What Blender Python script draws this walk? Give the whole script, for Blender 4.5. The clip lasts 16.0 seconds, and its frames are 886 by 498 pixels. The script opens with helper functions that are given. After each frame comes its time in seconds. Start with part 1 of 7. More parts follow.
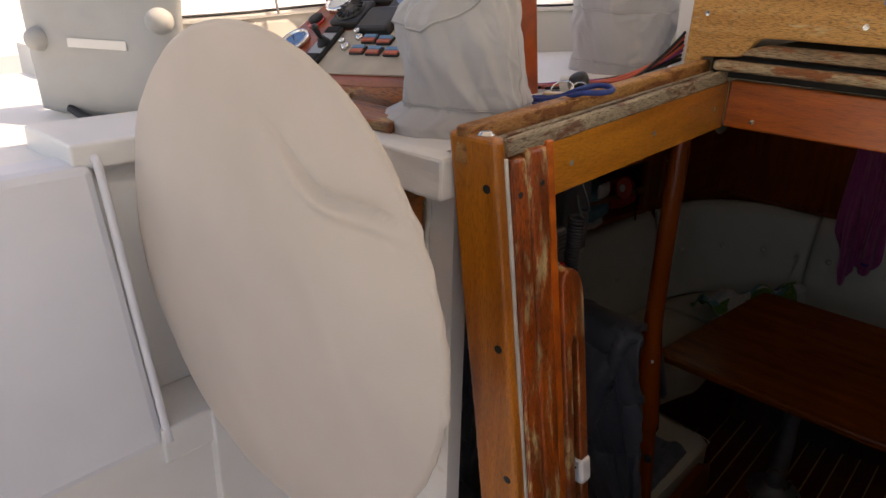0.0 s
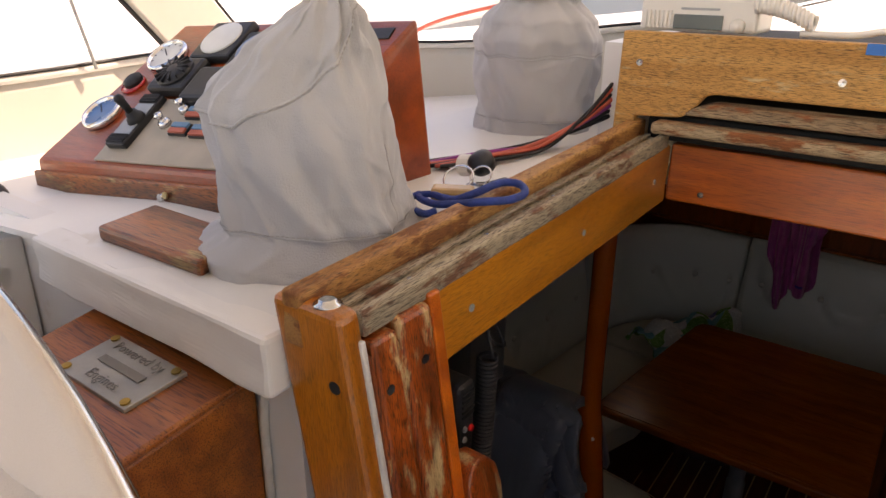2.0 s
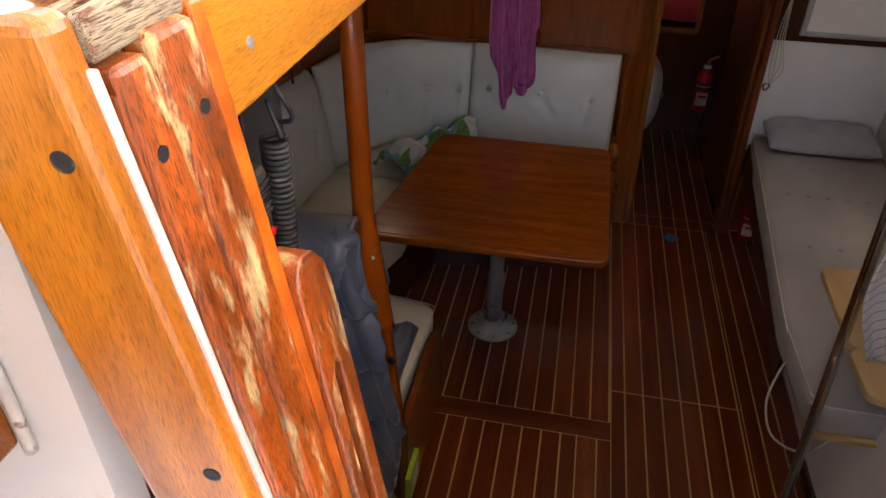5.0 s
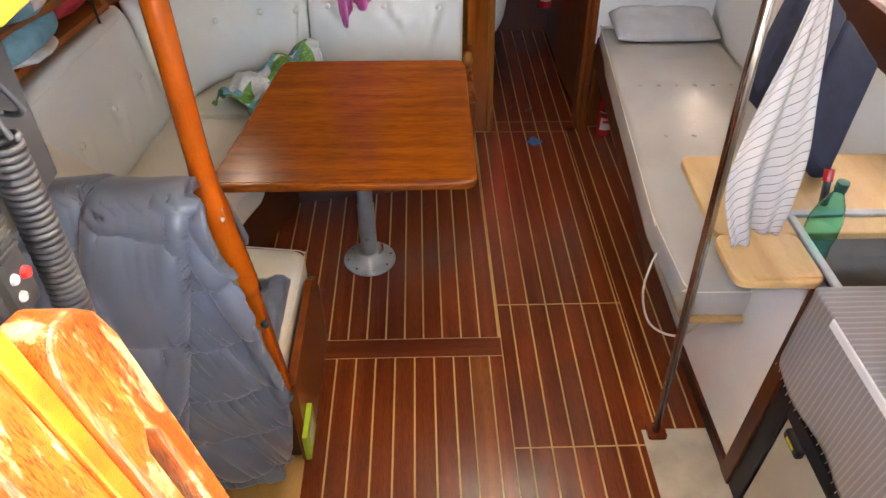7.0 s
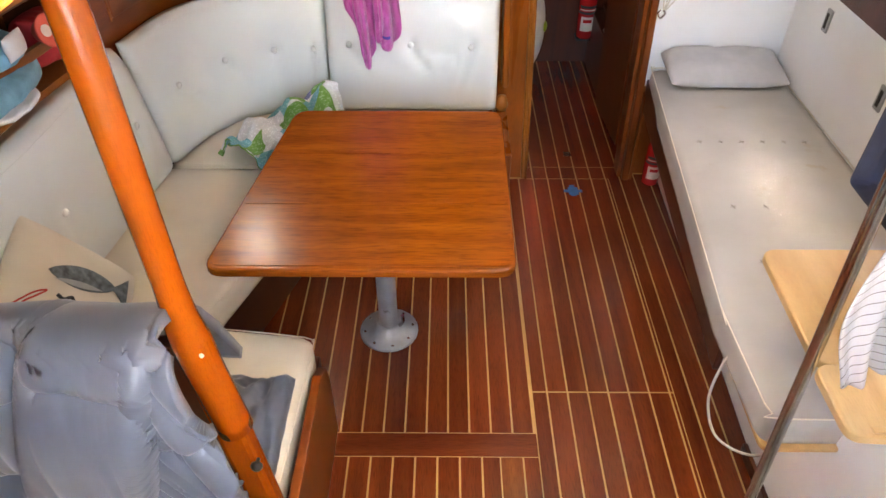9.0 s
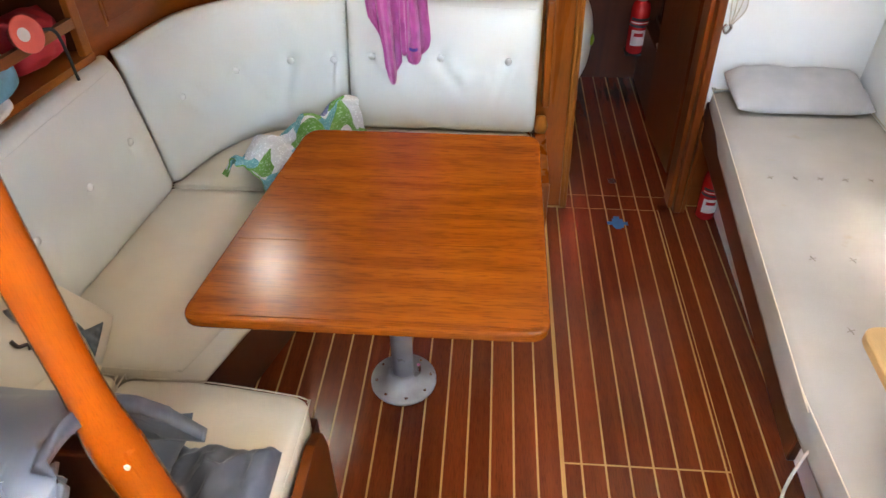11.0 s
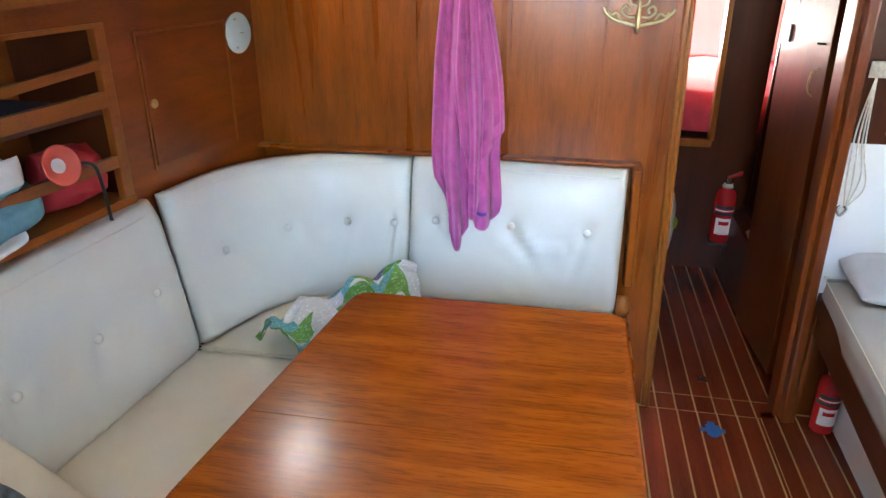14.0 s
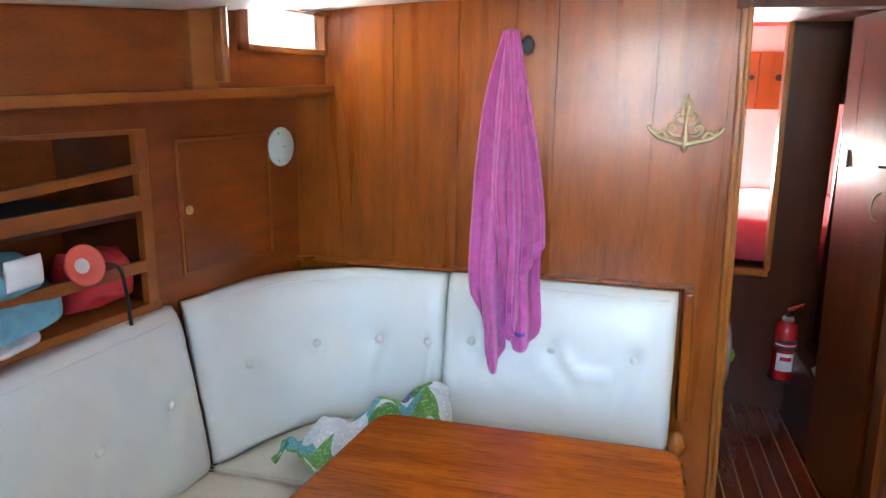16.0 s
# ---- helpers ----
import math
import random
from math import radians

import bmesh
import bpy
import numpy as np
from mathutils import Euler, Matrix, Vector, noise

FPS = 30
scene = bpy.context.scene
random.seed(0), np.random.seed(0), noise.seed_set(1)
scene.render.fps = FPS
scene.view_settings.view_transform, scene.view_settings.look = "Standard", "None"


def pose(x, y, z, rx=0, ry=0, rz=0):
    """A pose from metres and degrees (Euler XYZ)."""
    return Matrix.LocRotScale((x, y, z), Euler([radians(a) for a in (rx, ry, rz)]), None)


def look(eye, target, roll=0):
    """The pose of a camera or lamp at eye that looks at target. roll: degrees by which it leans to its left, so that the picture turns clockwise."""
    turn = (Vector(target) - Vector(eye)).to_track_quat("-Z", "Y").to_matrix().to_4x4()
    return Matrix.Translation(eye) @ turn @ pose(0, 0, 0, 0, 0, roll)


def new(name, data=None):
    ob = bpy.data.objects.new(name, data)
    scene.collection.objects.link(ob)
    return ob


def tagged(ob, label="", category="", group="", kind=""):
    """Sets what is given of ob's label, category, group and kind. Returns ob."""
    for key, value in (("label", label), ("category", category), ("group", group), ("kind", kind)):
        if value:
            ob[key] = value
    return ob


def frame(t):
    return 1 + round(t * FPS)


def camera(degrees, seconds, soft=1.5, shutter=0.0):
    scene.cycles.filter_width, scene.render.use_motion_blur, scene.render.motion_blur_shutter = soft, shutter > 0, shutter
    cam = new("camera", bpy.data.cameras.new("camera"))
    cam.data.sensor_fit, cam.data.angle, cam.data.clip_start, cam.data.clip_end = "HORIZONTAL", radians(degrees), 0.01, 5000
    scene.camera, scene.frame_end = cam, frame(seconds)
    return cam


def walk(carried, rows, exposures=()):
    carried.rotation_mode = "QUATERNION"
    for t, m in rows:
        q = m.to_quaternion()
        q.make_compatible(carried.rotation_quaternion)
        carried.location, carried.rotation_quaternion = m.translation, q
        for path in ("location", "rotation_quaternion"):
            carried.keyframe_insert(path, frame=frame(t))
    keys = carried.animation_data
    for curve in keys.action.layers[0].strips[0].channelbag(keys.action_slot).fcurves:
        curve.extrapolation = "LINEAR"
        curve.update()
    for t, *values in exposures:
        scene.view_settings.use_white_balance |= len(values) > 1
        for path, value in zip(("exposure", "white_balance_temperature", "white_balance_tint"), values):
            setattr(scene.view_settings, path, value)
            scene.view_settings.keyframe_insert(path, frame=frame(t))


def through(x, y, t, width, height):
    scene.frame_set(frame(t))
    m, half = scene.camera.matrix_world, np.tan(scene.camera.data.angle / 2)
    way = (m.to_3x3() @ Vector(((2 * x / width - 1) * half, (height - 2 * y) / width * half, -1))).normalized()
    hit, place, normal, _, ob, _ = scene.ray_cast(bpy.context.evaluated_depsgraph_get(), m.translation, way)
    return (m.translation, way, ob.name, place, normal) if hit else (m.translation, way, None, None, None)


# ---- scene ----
cam = camera(65.6, 16.0)
PATH = [
    (0, (-0.184, 0.621, 2.181), (-1.417, 1.982, 1.389), 1.2),
    (0.5, (-0.123, 0.668, 2.195), (-1.356, 2.030, 1.404), 1.2),
    (1, (-0.129, 0.729, 2.201), (-1.363, 2.090, 1.411), 1.1),
    (1.5, (-0.236, 0.845, 2.212), (-1.419, 2.255, 1.430), 0.7),
    (2, (-0.351, 0.932, 2.218), (-1.438, 2.425, 1.451), 0.3),
    (2.5, (-0.434, 0.960, 2.212), (-1.517, 2.463, 1.457), 0),
    (3, (-0.430, 0.992, 2.220), (-1.468, 2.531, 1.475), -0.2),
    (3.5, (-0.423, 1.010, 2.181), (-1.379, 2.587, 1.407), -0.1),
    (3.6, (-0.425, 1.014, 2.162), (-1.355, 2.598, 1.369), 0.1),
    (4, (-0.399, 1.077, 2.117), (-1.254, 2.609, 1.157), 1.8),
    (4.5, (-0.405, 1.058, 2.064), (-1.146, 2.596, 1.022), 0.7),
    (5, (-0.460, 1.008, 2.062), (-0.775, 2.628, 0.931), 1),
    (5.2, (-0.455, 1.011, 2.050), (-0.661, 2.619, 0.879), 0.9),
    (7.3, (-0.450, 1.189, 2.032), (-0.393, 2.692, 0.713), 0.5),
    (7.5, (-0.443, 1.226, 2.033), (-0.391, 2.730, 0.716), 0.7),
    (8, (-0.434, 1.360, 2.001), (-0.412, 2.866, 0.685), 0.6),
    (8.5, (-0.454, 1.490, 1.988), (-0.446, 3.001, 0.677), 0.4),
    (9, (-0.466, 1.564, 2.006), (-0.476, 3.080, 0.702), -0),
    (9.2, (-0.464, 1.586, 2.011), (-0.480, 3.105, 0.710), -0.2),
    (9.7, (-0.456, 1.666, 1.968), (-0.500, 3.189, 0.673), -0.2),
    (10.3, (-0.447, 1.763, 1.922), (-0.523, 3.289, 0.634), -0.2),
    (11.3, (-0.432, 1.924, 1.856), (-0.562, 3.457, 0.578), -0.3),
    (11.5, (-0.441, 1.952, 1.833), (-0.580, 3.492, 0.565), -0),
    (12, (-0.450, 2.013, 1.760), (-0.618, 3.590, 0.542), 0.4),
    (12.5, (-0.460, 2.077, 1.710), (-0.674, 3.738, 0.617), 0.7),
    (13, (-0.465, 2.079, 1.706), (-0.707, 3.810, 0.733), 0.5),
    (13.5, (-0.483, 2.121, 1.672), (-0.747, 3.893, 0.783), 0.4),
    (14, (-0.475, 2.146, 1.650), (-0.789, 3.944, 0.833), 0.3),
    (14.5, (-0.451, 2.178, 1.588), (-0.830, 4.003, 0.866), 0.4),
    (15, (-0.427, 2.196, 1.601), (-0.845, 4.059, 1.004), 0.4),
    (15.5, (-0.425, 2.237, 1.607), (-0.864, 4.129, 1.128), 0.6),
    (16, (-0.457, 2.249, 1.569), (-0.933, 4.137, 1.112), 0.8),
]
EXPOSURES = [(0.0, 1.05, 9100, 23), (2.5, 1.45, 9200, 26), (3.5, 1.75, 9200, 27), (4.0, 2.45, 9200, 28), (4.5, 3.05, 9100, 29), (5.2, 3.88, 8800, 25), (7.3, 6.05, 8500, 18), (9.0, 6.35, 8500, 18), (11.5, 6.38, 7650, 11), (13.0, 6.3, 7100, 9), (14.5, 6.25, 6600, 8), (16.0, 6.3, 6500, 8)]
walk(cam, [(t, look(eye, target, roll)) for t, eye, target, roll in PATH], EXPOSURES)

# ---------------------------------------------------------------- world and light
world = bpy.data.worlds.new("sky")
scene.world = world
world.use_nodes = True
_nt = world.node_tree
_sky = _nt.nodes.new("ShaderNodeTexSky")
_sky.sky_type, _sky.sun_disc = "NISHITA", False
_sky.sun_elevation, _sky.sun_rotation = radians(52), radians(35)
_bg = _nt.nodes["Background"]
_bg.inputs["Strength"].default_value = 0.15
_nt.links.new(_sky.outputs[0], _bg.inputs["Color"])
sun = new("sun", bpy.data.lights.new("sun", "SUN"))
sun.data.energy, sun.data.angle, sun.data.color = 3.3, radians(0.5), (1.0, 0.95, 0.87)
sun.matrix_basis = look((0.0, 0.0, 0.0), (-math.sin(radians(35)) * math.cos(radians(52)), -math.cos(radians(35)) * math.cos(radians(52)), -math.sin(radians(52))))



def window_light(name, eye, target, w, h, watts, colour=(1.0, 0.97, 0.92)):
    lamp = new(name, bpy.data.lights.new(name, "AREA"))
    lamp.data.shape, lamp.data.size, lamp.data.size_y, lamp.data.energy, lamp.data.color = "RECTANGLE", w, h, watts, colour
    lamp.matrix_basis = look(eye, target)
    return lamp


# daylight standing in the side windows and at the berth wall, plus added fill
window_light("daylight_port", (-1.46, 4.29, 1.738), (-0.6, 3.7, 1.45), 0.2, 0.10, 0.05)
window_light("daylight_starboard", (1.06, 3.08, 1.33), (0.0, 3.08, 1.0), 0.7, 0.3, 0.05)
window_light("daylight_starboard_forward", (1.06, 3.95, 1.33), (0.0, 3.95, 1.0), 0.68, 0.3, 0.06)
# unseen overhead source added to brighten the saloon; the roof above is closed
window_light("overhead_fill", (0.0, 3.2, 1.93), (0.0, 3.2, 0.0), 0.5, 0.5, 0.085)
window_light("daylight_berth", (0.2, 7.16, 1.12), (0.2, 5.0, 1.0), 0.9, 0.26, 0.75)

# ---------------------------------------------------------------- materials


def mat(name, base, rough=0.5, metal=0.0, var=0.12, scale=8.0, bump=0.1, bscale=60.0, stretch=(1, 1, 1), coat=0.0, spec=0.5, second=None, patch=0.35, sheen=0.0):
    """A painted, woven or cast surface: base colour varied at two scales, with fine relief."""
    m = bpy.data.materials.new(name)
    m.use_nodes = True
    n, l = m.node_tree.nodes, m.node_tree.links
    b = n["Principled BSDF"]
    tc = n.new("ShaderNodeTexCoord")
    mp = n.new("ShaderNodeMapping")
    mp.inputs["Scale"].default_value = stretch
    l.new(tc.outputs["Object"], mp.inputs[0])
    n1 = n.new("ShaderNodeTexNoise")
    n1.inputs["Scale"].default_value, n1.inputs["Detail"].default_value = scale, 6
    n2 = n.new("ShaderNodeTexNoise")
    n2.inputs["Scale"].default_value, n2.inputs["Detail"].default_value = bscale, 4
    for q in (n1, n2):
        l.new(mp.outputs[0], q.inputs["Vector"])
    ramp = n.new("ShaderNodeValToRGB")
    lo = [c * (1 - var * 1.6) for c in base]
    hi = [min(1, c * (1 + var)) for c in base]
    ramp.color_ramp.elements[0].position, ramp.color_ramp.elements[1].position = 0.3, 0.7
    ramp.color_ramp.elements[0].color, ramp.color_ramp.elements[1].color = (*lo, 1), (*hi, 1)
    l.new(n1.outputs["Fac"], ramp.inputs[0])
    col = ramp.outputs[0]
    if second:
        n3 = n.new("ShaderNodeTexNoise")
        n3.inputs["Scale"].default_value, n3.inputs["Detail"].default_value = scale * 2.3, 8
        l.new(mp.outputs[0], n3.inputs["Vector"])
        r3 = n.new("ShaderNodeValToRGB")
        r3.color_ramp.elements[0].position, r3.color_ramp.elements[1].position = 1 - patch, min(1.0, 1.08 - patch)
        l.new(n3.outputs["Fac"], r3.inputs[0])
        mx = n.new("ShaderNodeMixRGB")
        mx.inputs[2].default_value = (*second, 1)
        l.new(r3.outputs[0], mx.inputs[0])
        l.new(col, mx.inputs[1])
        col = mx.outputs[0]
    l.new(col, b.inputs["Base Color"])
    rr = n.new("ShaderNodeMapRange")
    rr.inputs[3].default_value, rr.inputs[4].default_value = max(0.02, rough - min(0.08, var)), min(1, rough + min(0.1, var))
    l.new(n1.outputs["Fac"], rr.inputs[0])
    l.new(rr.outputs[0], b.inputs["Roughness"])
    b.inputs["Metallic"].default_value = metal
    b.inputs["Coat Weight"].default_value = coat
    b.inputs["Coat Roughness"].default_value = 0.12
    b.inputs["Specular IOR Level"].default_value = spec
    b.inputs["Sheen Weight"].default_value = sheen
    bp = n.new("ShaderNodeBump")
    bp.inputs["Strength"].default_value, bp.inputs["Distance"].default_value = bump, 0.004
    l.new(n2.outputs["Fac"], bp.inputs["Height"])
    l.new(bp.outputs[0], b.inputs["Normal"])
    return m


def wood(name, dark, light, grain="Y", rough=0.35, coat=0.3, scale=1.0, worn=None, wear=0.3, pores=0.5, bump=0.15, per_piece=0.0, spec=0.5, fine=900.0, stain=0.0):
    """Wood with its grain along one axis: broad figure, fine pores, optional worn bare patches."""
    m = bpy.data.materials.new(name)
    m.use_nodes = True
    n, l = m.node_tree.nodes, m.node_tree.links
    b = n["Principled BSDF"]
    tc = n.new("ShaderNodeTexCoord")
    along = {"X": (0.05, 1, 1), "Y": (1, 0.05, 1), "Z": (1, 1, 0.05)}[grain]
    mp = n.new("ShaderNodeMapping")
    mp.inputs["Scale"].default_value = [a * scale for a in along]
    oi = n.new("ShaderNodeObjectInfo")
    add = n.new("ShaderNodeVectorMath")
    add.operation = "ADD"
    mul = n.new("ShaderNodeMath")
    mul.operation = "MULTIPLY"
    mul.inputs[1].default_value = 7.0 if per_piece else 0.0
    l.new(oi.outputs["Random"], mul.inputs[0])
    l.new(tc.outputs["Object"], add.inputs[0])
    l.new(mul.outputs[0], add.inputs[1])
    l.new(add.outputs[0], mp.inputs[0])
    n1 = n.new("ShaderNodeTexNoise")
    n1.inputs["Scale"].default_value, n1.inputs["Detail"].default_value, n1.inputs["Distortion"].default_value = 14, 6, 0.6
    n2 = n.new("ShaderNodeTexNoise")
    n2.inputs["Scale"].default_value, n2.inputs["Detail"].default_value = fine, 3
    n4 = n.new("ShaderNodeTexNoise")
    n4.inputs["Scale"].default_value, n4.inputs["Detail"].default_value = 2.2, 3
    l.new(mp.outputs[0], n1.inputs["Vector"])
    l.new(mp.outputs[0], n2.inputs["Vector"])
    l.new(tc.outputs["Object"], n4.inputs["Vector"])
    r1 = n.new("ShaderNodeValToRGB")
    r1.color_ramp.elements[0].position, r1.color_ramp.elements[1].position = 0.28, 0.74
    r1.color_ramp.elements[0].color, r1.color_ramp.elements[1].color = (*dark, 1), (*light, 1)
    l.new(n1.outputs["Fac"], r1.inputs[0])
    r2 = n.new("ShaderNodeValToRGB")
    r2.color_ramp.elements[0].position, r2.color_ramp.elements[1].position = 0.36, 0.5
    r2.color_ramp.elements[0].color = (1 - pores, 1 - pores, 1 - pores, 1)
    l.new(n2.outputs["Fac"], r2.inputs[0])
    mx = n.new("ShaderNodeMixRGB")
    mx.blend_type = "MULTIPLY"
    mx.inputs[0].default_value = 1
    l.new(r1.outputs[0], mx.inputs[1])
    l.new(r2.outputs[0], mx.inputs[2])
    r4 = n.new("ShaderNodeMapRange")
    r4.inputs[1].default_value, r4.inputs[2].default_value, r4.inputs[3].default_value, r4.inputs[4].default_value = 0.3, 0.7, 0.8, 1.15
    l.new(n4.outputs["Fac"], r4.inputs[0])
    hsv = n.new("ShaderNodeHueSaturation")
    l.new(mx.outputs[0], hsv.inputs["Color"])
    val = r4.outputs[0]
    if per_piece:
        pr = n.new("ShaderNodeMapRange")
        pr.inputs[3].default_value, pr.inputs[4].default_value = 1 - per_piece, 1 + per_piece
        l.new(oi.outputs["Random"], pr.inputs[0])
        mm = n.new("ShaderNodeMath")
        mm.operation = "MULTIPLY"
        l.new(r4.outputs[0], mm.inputs[0])
        l.new(pr.outputs[0], mm.inputs[1])
        val = mm.outputs[0]
    l.new(val, hsv.inputs["Value"])
    col = hsv.outputs[0]
    rv = n.new("ShaderNodeMapRange")
    rv.inputs[3].default_value, rv.inputs[4].default_value = max(0.05, rough - 0.03), rough + 0.05
    l.new(n1.outputs["Fac"], rv.inputs[0])
    rough_out, coat_out = rv.outputs[0], None
    if worn:
        n3 = n.new("ShaderNodeTexNoise")
        n3.inputs["Scale"].default_value, n3.inputs["Detail"].default_value, n3.inputs["Roughness"].default_value = 42, 10, 0.72
        mp3 = n.new("ShaderNodeMapping")
        mp3.inputs["Scale"].default_value = [1.0 if a == 1 else 0.3 for a in along]
        l.new(tc.outputs["Object"], mp3.inputs[0])
        l.new(mp3.outputs[0], n3.inputs["Vector"])
        r3 = n.new("ShaderNodeValToRGB")
        r3.color_ramp.elements[0].position, r3.color_ramp.elements[1].position = 0.72 - wear * 0.5, 0.8 - wear * 0.5
        l.new(n3.outputs["Fac"], r3.inputs[0])
        m3 = n.new("ShaderNodeMixRGB")
        m3.inputs[2].default_value = (*worn, 1)
        l.new(r3.outputs[0], m3.inputs[0])
        l.new(col, m3.inputs[1])
        m4 = n.new("ShaderNodeMixRGB")
        m4.blend_type = "MULTIPLY"
        m4.inputs[0].default_value = 1
        l.new(m3.outputs[0], m4.inputs[1])
        l.new(r2.outputs[0], m4.inputs[2])
        col = m4.outputs[0]
        mr = n.new("ShaderNodeMixRGB")
        mr.inputs[2].default_value = (0.8, 0.8, 0.8, 1)
        l.new(r3.outputs[0], mr.inputs[0])
        l.new(rv.outputs[0], mr.inputs[1])
        rough_out = mr.outputs[0]
        inv = n.new("ShaderNodeMath")
        inv.operation = "MULTIPLY_ADD"
        inv.inputs[1].default_value, inv.inputs[2].default_value = -coat, coat
        l.new(r3.outputs[0], inv.inputs[0])
        coat_out = inv.outputs[0]
    if stain:
        n5 = n.new("ShaderNodeTexNoise")
        n5.inputs["Scale"].default_value, n5.inputs["Detail"].default_value = 26, 8
        mp5 = n.new("ShaderNodeMapping")
        mp5.inputs["Scale"].default_value = [1.0 if a == 1 else 0.16 for a in along]
        l.new(tc.outputs["Object"], mp5.inputs[0])
        l.new(mp5.outputs[0], n5.inputs["Vector"])
        r5 = n.new("ShaderNodeValToRGB")
        r5.color_ramp.elements[0].position, r5.color_ramp.elements[1].position = 0.38, 0.56
        r5.color_ramp.elements[0].color = (1 - stain, 1 - stain, 1 - stain, 1)
        l.new(n5.outputs["Fac"], r5.inputs[0])
        m5 = n.new("ShaderNodeMixRGB")
        m5.blend_type = "MULTIPLY"
        m5.inputs[0].default_value = 1
        l.new(col, m5.inputs[1])
        l.new(r5.outputs[0], m5.inputs[2])
        col = m5.outputs[0]
    b.inputs["Specular IOR Level"].default_value = spec
    l.new(col, b.inputs["Base Color"])
    l.new(rough_out, b.inputs["Roughness"])
    if coat_out:
        l.new(coat_out, b.inputs["Coat Weight"])
    else:
        b.inputs["Coat Weight"].default_value = coat
    b.inputs["Coat Roughness"].default_value = 0.18
    bp = n.new("ShaderNodeBump")
    bp.inputs["Strength"].default_value, bp.inputs["Distance"].default_value = bump, 0.003
    l.new(n2.outputs["Fac"], bp.inputs["Height"])
    l.new(bp.outputs[0], b.inputs["Normal"])
    return m


def glass_mat(name, tint=(1, 1, 1), rough=0.02, solid=False):
    m = bpy.data.materials.new(name)
    m.use_nodes = True
    n, l = m.node_tree.nodes, m.node_tree.links
    b = n["Principled BSDF"]
    b.inputs["Base Color"].default_value = (*tint, 1)
    b.inputs["Roughness"].default_value = rough
    b.inputs["Transmission Weight"].default_value = 1
    b.inputs["IOR"].default_value = 1.33 if solid else 1.02
    nz = n.new("ShaderNodeTexNoise")
    nz.inputs["Scale"].default_value = 12
    bp = n.new("ShaderNodeBump")
    bp.inputs["Strength"].default_value = 0.05
    l.new(nz.outputs["Fac"], bp.inputs["Height"])
    l.new(bp.outputs[0], b.inputs["Normal"])
    return m


TEAK_POST = wood("varnished teak post", (0.42, 0.105, 0.007), (0.68, 0.225, 0.022), "Z", 0.3, 0.35, 2.4, worn=(0.62, 0.33, 0.09), wear=0.2, pores=0.26, fine=650, stain=0.25)
TEAK_WORN = wood("peeling varnish moulding", (0.27, 0.045, 0.006), (0.52, 0.105, 0.012), "Z", 0.38, 0.3, 2.2, worn=(0.56, 0.36, 0.16), wear=0.40, pores=0.45, fine=420, stain=0.5)
TEAK_BEAM = wood("varnished teak beam", (0.46, 0.14, 0.010), (0.68, 0.255, 0.028), "Y", 0.32, 0.35, 2.4, worn=(0.58, 0.36, 0.13), wear=0.17, pores=0.26, fine=650, stain=0.22)
TEAK_CROSS = wood("red varnished beam", (0.47, 0.078, 0.008), (0.72, 0.165, 0.016), "X", 0.3, 0.35, 2.4, pores=0.38, fine=420, stain=0.3)
TEAK_BARE = wood("weathered bare teak", (0.20, 0.15, 0.095), (0.52, 0.43, 0.30), "Y", 0.75, 0.0, 1.8, worn=(0.16, 0.065, 0.03), wear=0.42, pores=0.6, bump=0.35)
TEAK_RAIL = wood("worn rail cap", (0.34, 0.12, 0.025), (0.60, 0.31, 0.10), "Y", 0.6, 0.05, 2.4, worn=(0.22, 0.075, 0.02), wear=0.42, pores=0.6, bump=0.3)
TEAK_BOARD = wood("faded oak board", (0.5, 0.22, 0.046), (0.72, 0.375, 0.11), "X", 0.55, 0.05, 2.4, worn=(0.62, 0.44, 0.23), wear=0.28, pores=0.55, bump=0.3)
TEAK_SLAT = wood("flaking slat", (0.24, 0.14, 0.07), (0.55, 0.41, 0.24), "X", 0.75, 0.0, 1.6, worn=(0.26, 0.08, 0.022), wear=0.42, pores=0.6, bump=0.35)
CONSOLE = wood("mahogany console", (0.26, 0.034, 0.005), (0.47, 0.078, 0.010), "X", 0.3, 0.4, 1.8, pores=0.35, fine=420, stain=0.3)
CONSOLE_F = wood("worn console front", (0.30, 0.065, 0.011), (0.52, 0.145, 0.026), "X", 0.4, 0.2, 1.8, worn=(0.56, 0.36, 0.17), wear=0.36, pores=0.5, fine=420, stain=0.6)
MAHOG = wood("mahogany bulkhead", (0.235, 0.049, 0.004), (0.365, 0.09, 0.0075), "Z", 0.27, 0.14, 0.9, pores=0.22, spec=0.28, fine=500, stain=0.2)
MAHOG_Y = wood("mahogany panelling", (0.19, 0.037, 0.0045), (0.29, 0.065, 0.0072), "Y", 0.3, 0.2, 0.9, pores=0.2, spec=0.3, fine=500, stain=0.15)
# dark timber tone, lowered further to stand for the dimness of the passage
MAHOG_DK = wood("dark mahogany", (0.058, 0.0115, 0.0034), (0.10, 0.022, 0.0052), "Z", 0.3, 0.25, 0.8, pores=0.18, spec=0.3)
MAHOG_MID = wood("mid mahogany joinery", (0.15, 0.029, 0.004), (0.24, 0.052, 0.0065), "Z", 0.28, 0.25, 0.9, pores=0.2, spec=0.35, fine=500, stain=0.15)
TRIM = wood("honey trim", (0.27, 0.075, 0.008), (0.43, 0.145, 0.018), "Z", 0.3, 0.25, 1.2, pores=0.3, spec=0.35)
TRIM_Y = wood("honey trim lengthwise", (0.22, 0.055, 0.007), (0.36, 0.105, 0.014), "Y", 0.3, 0.25, 1.2, pores=0.3, spec=0.35)
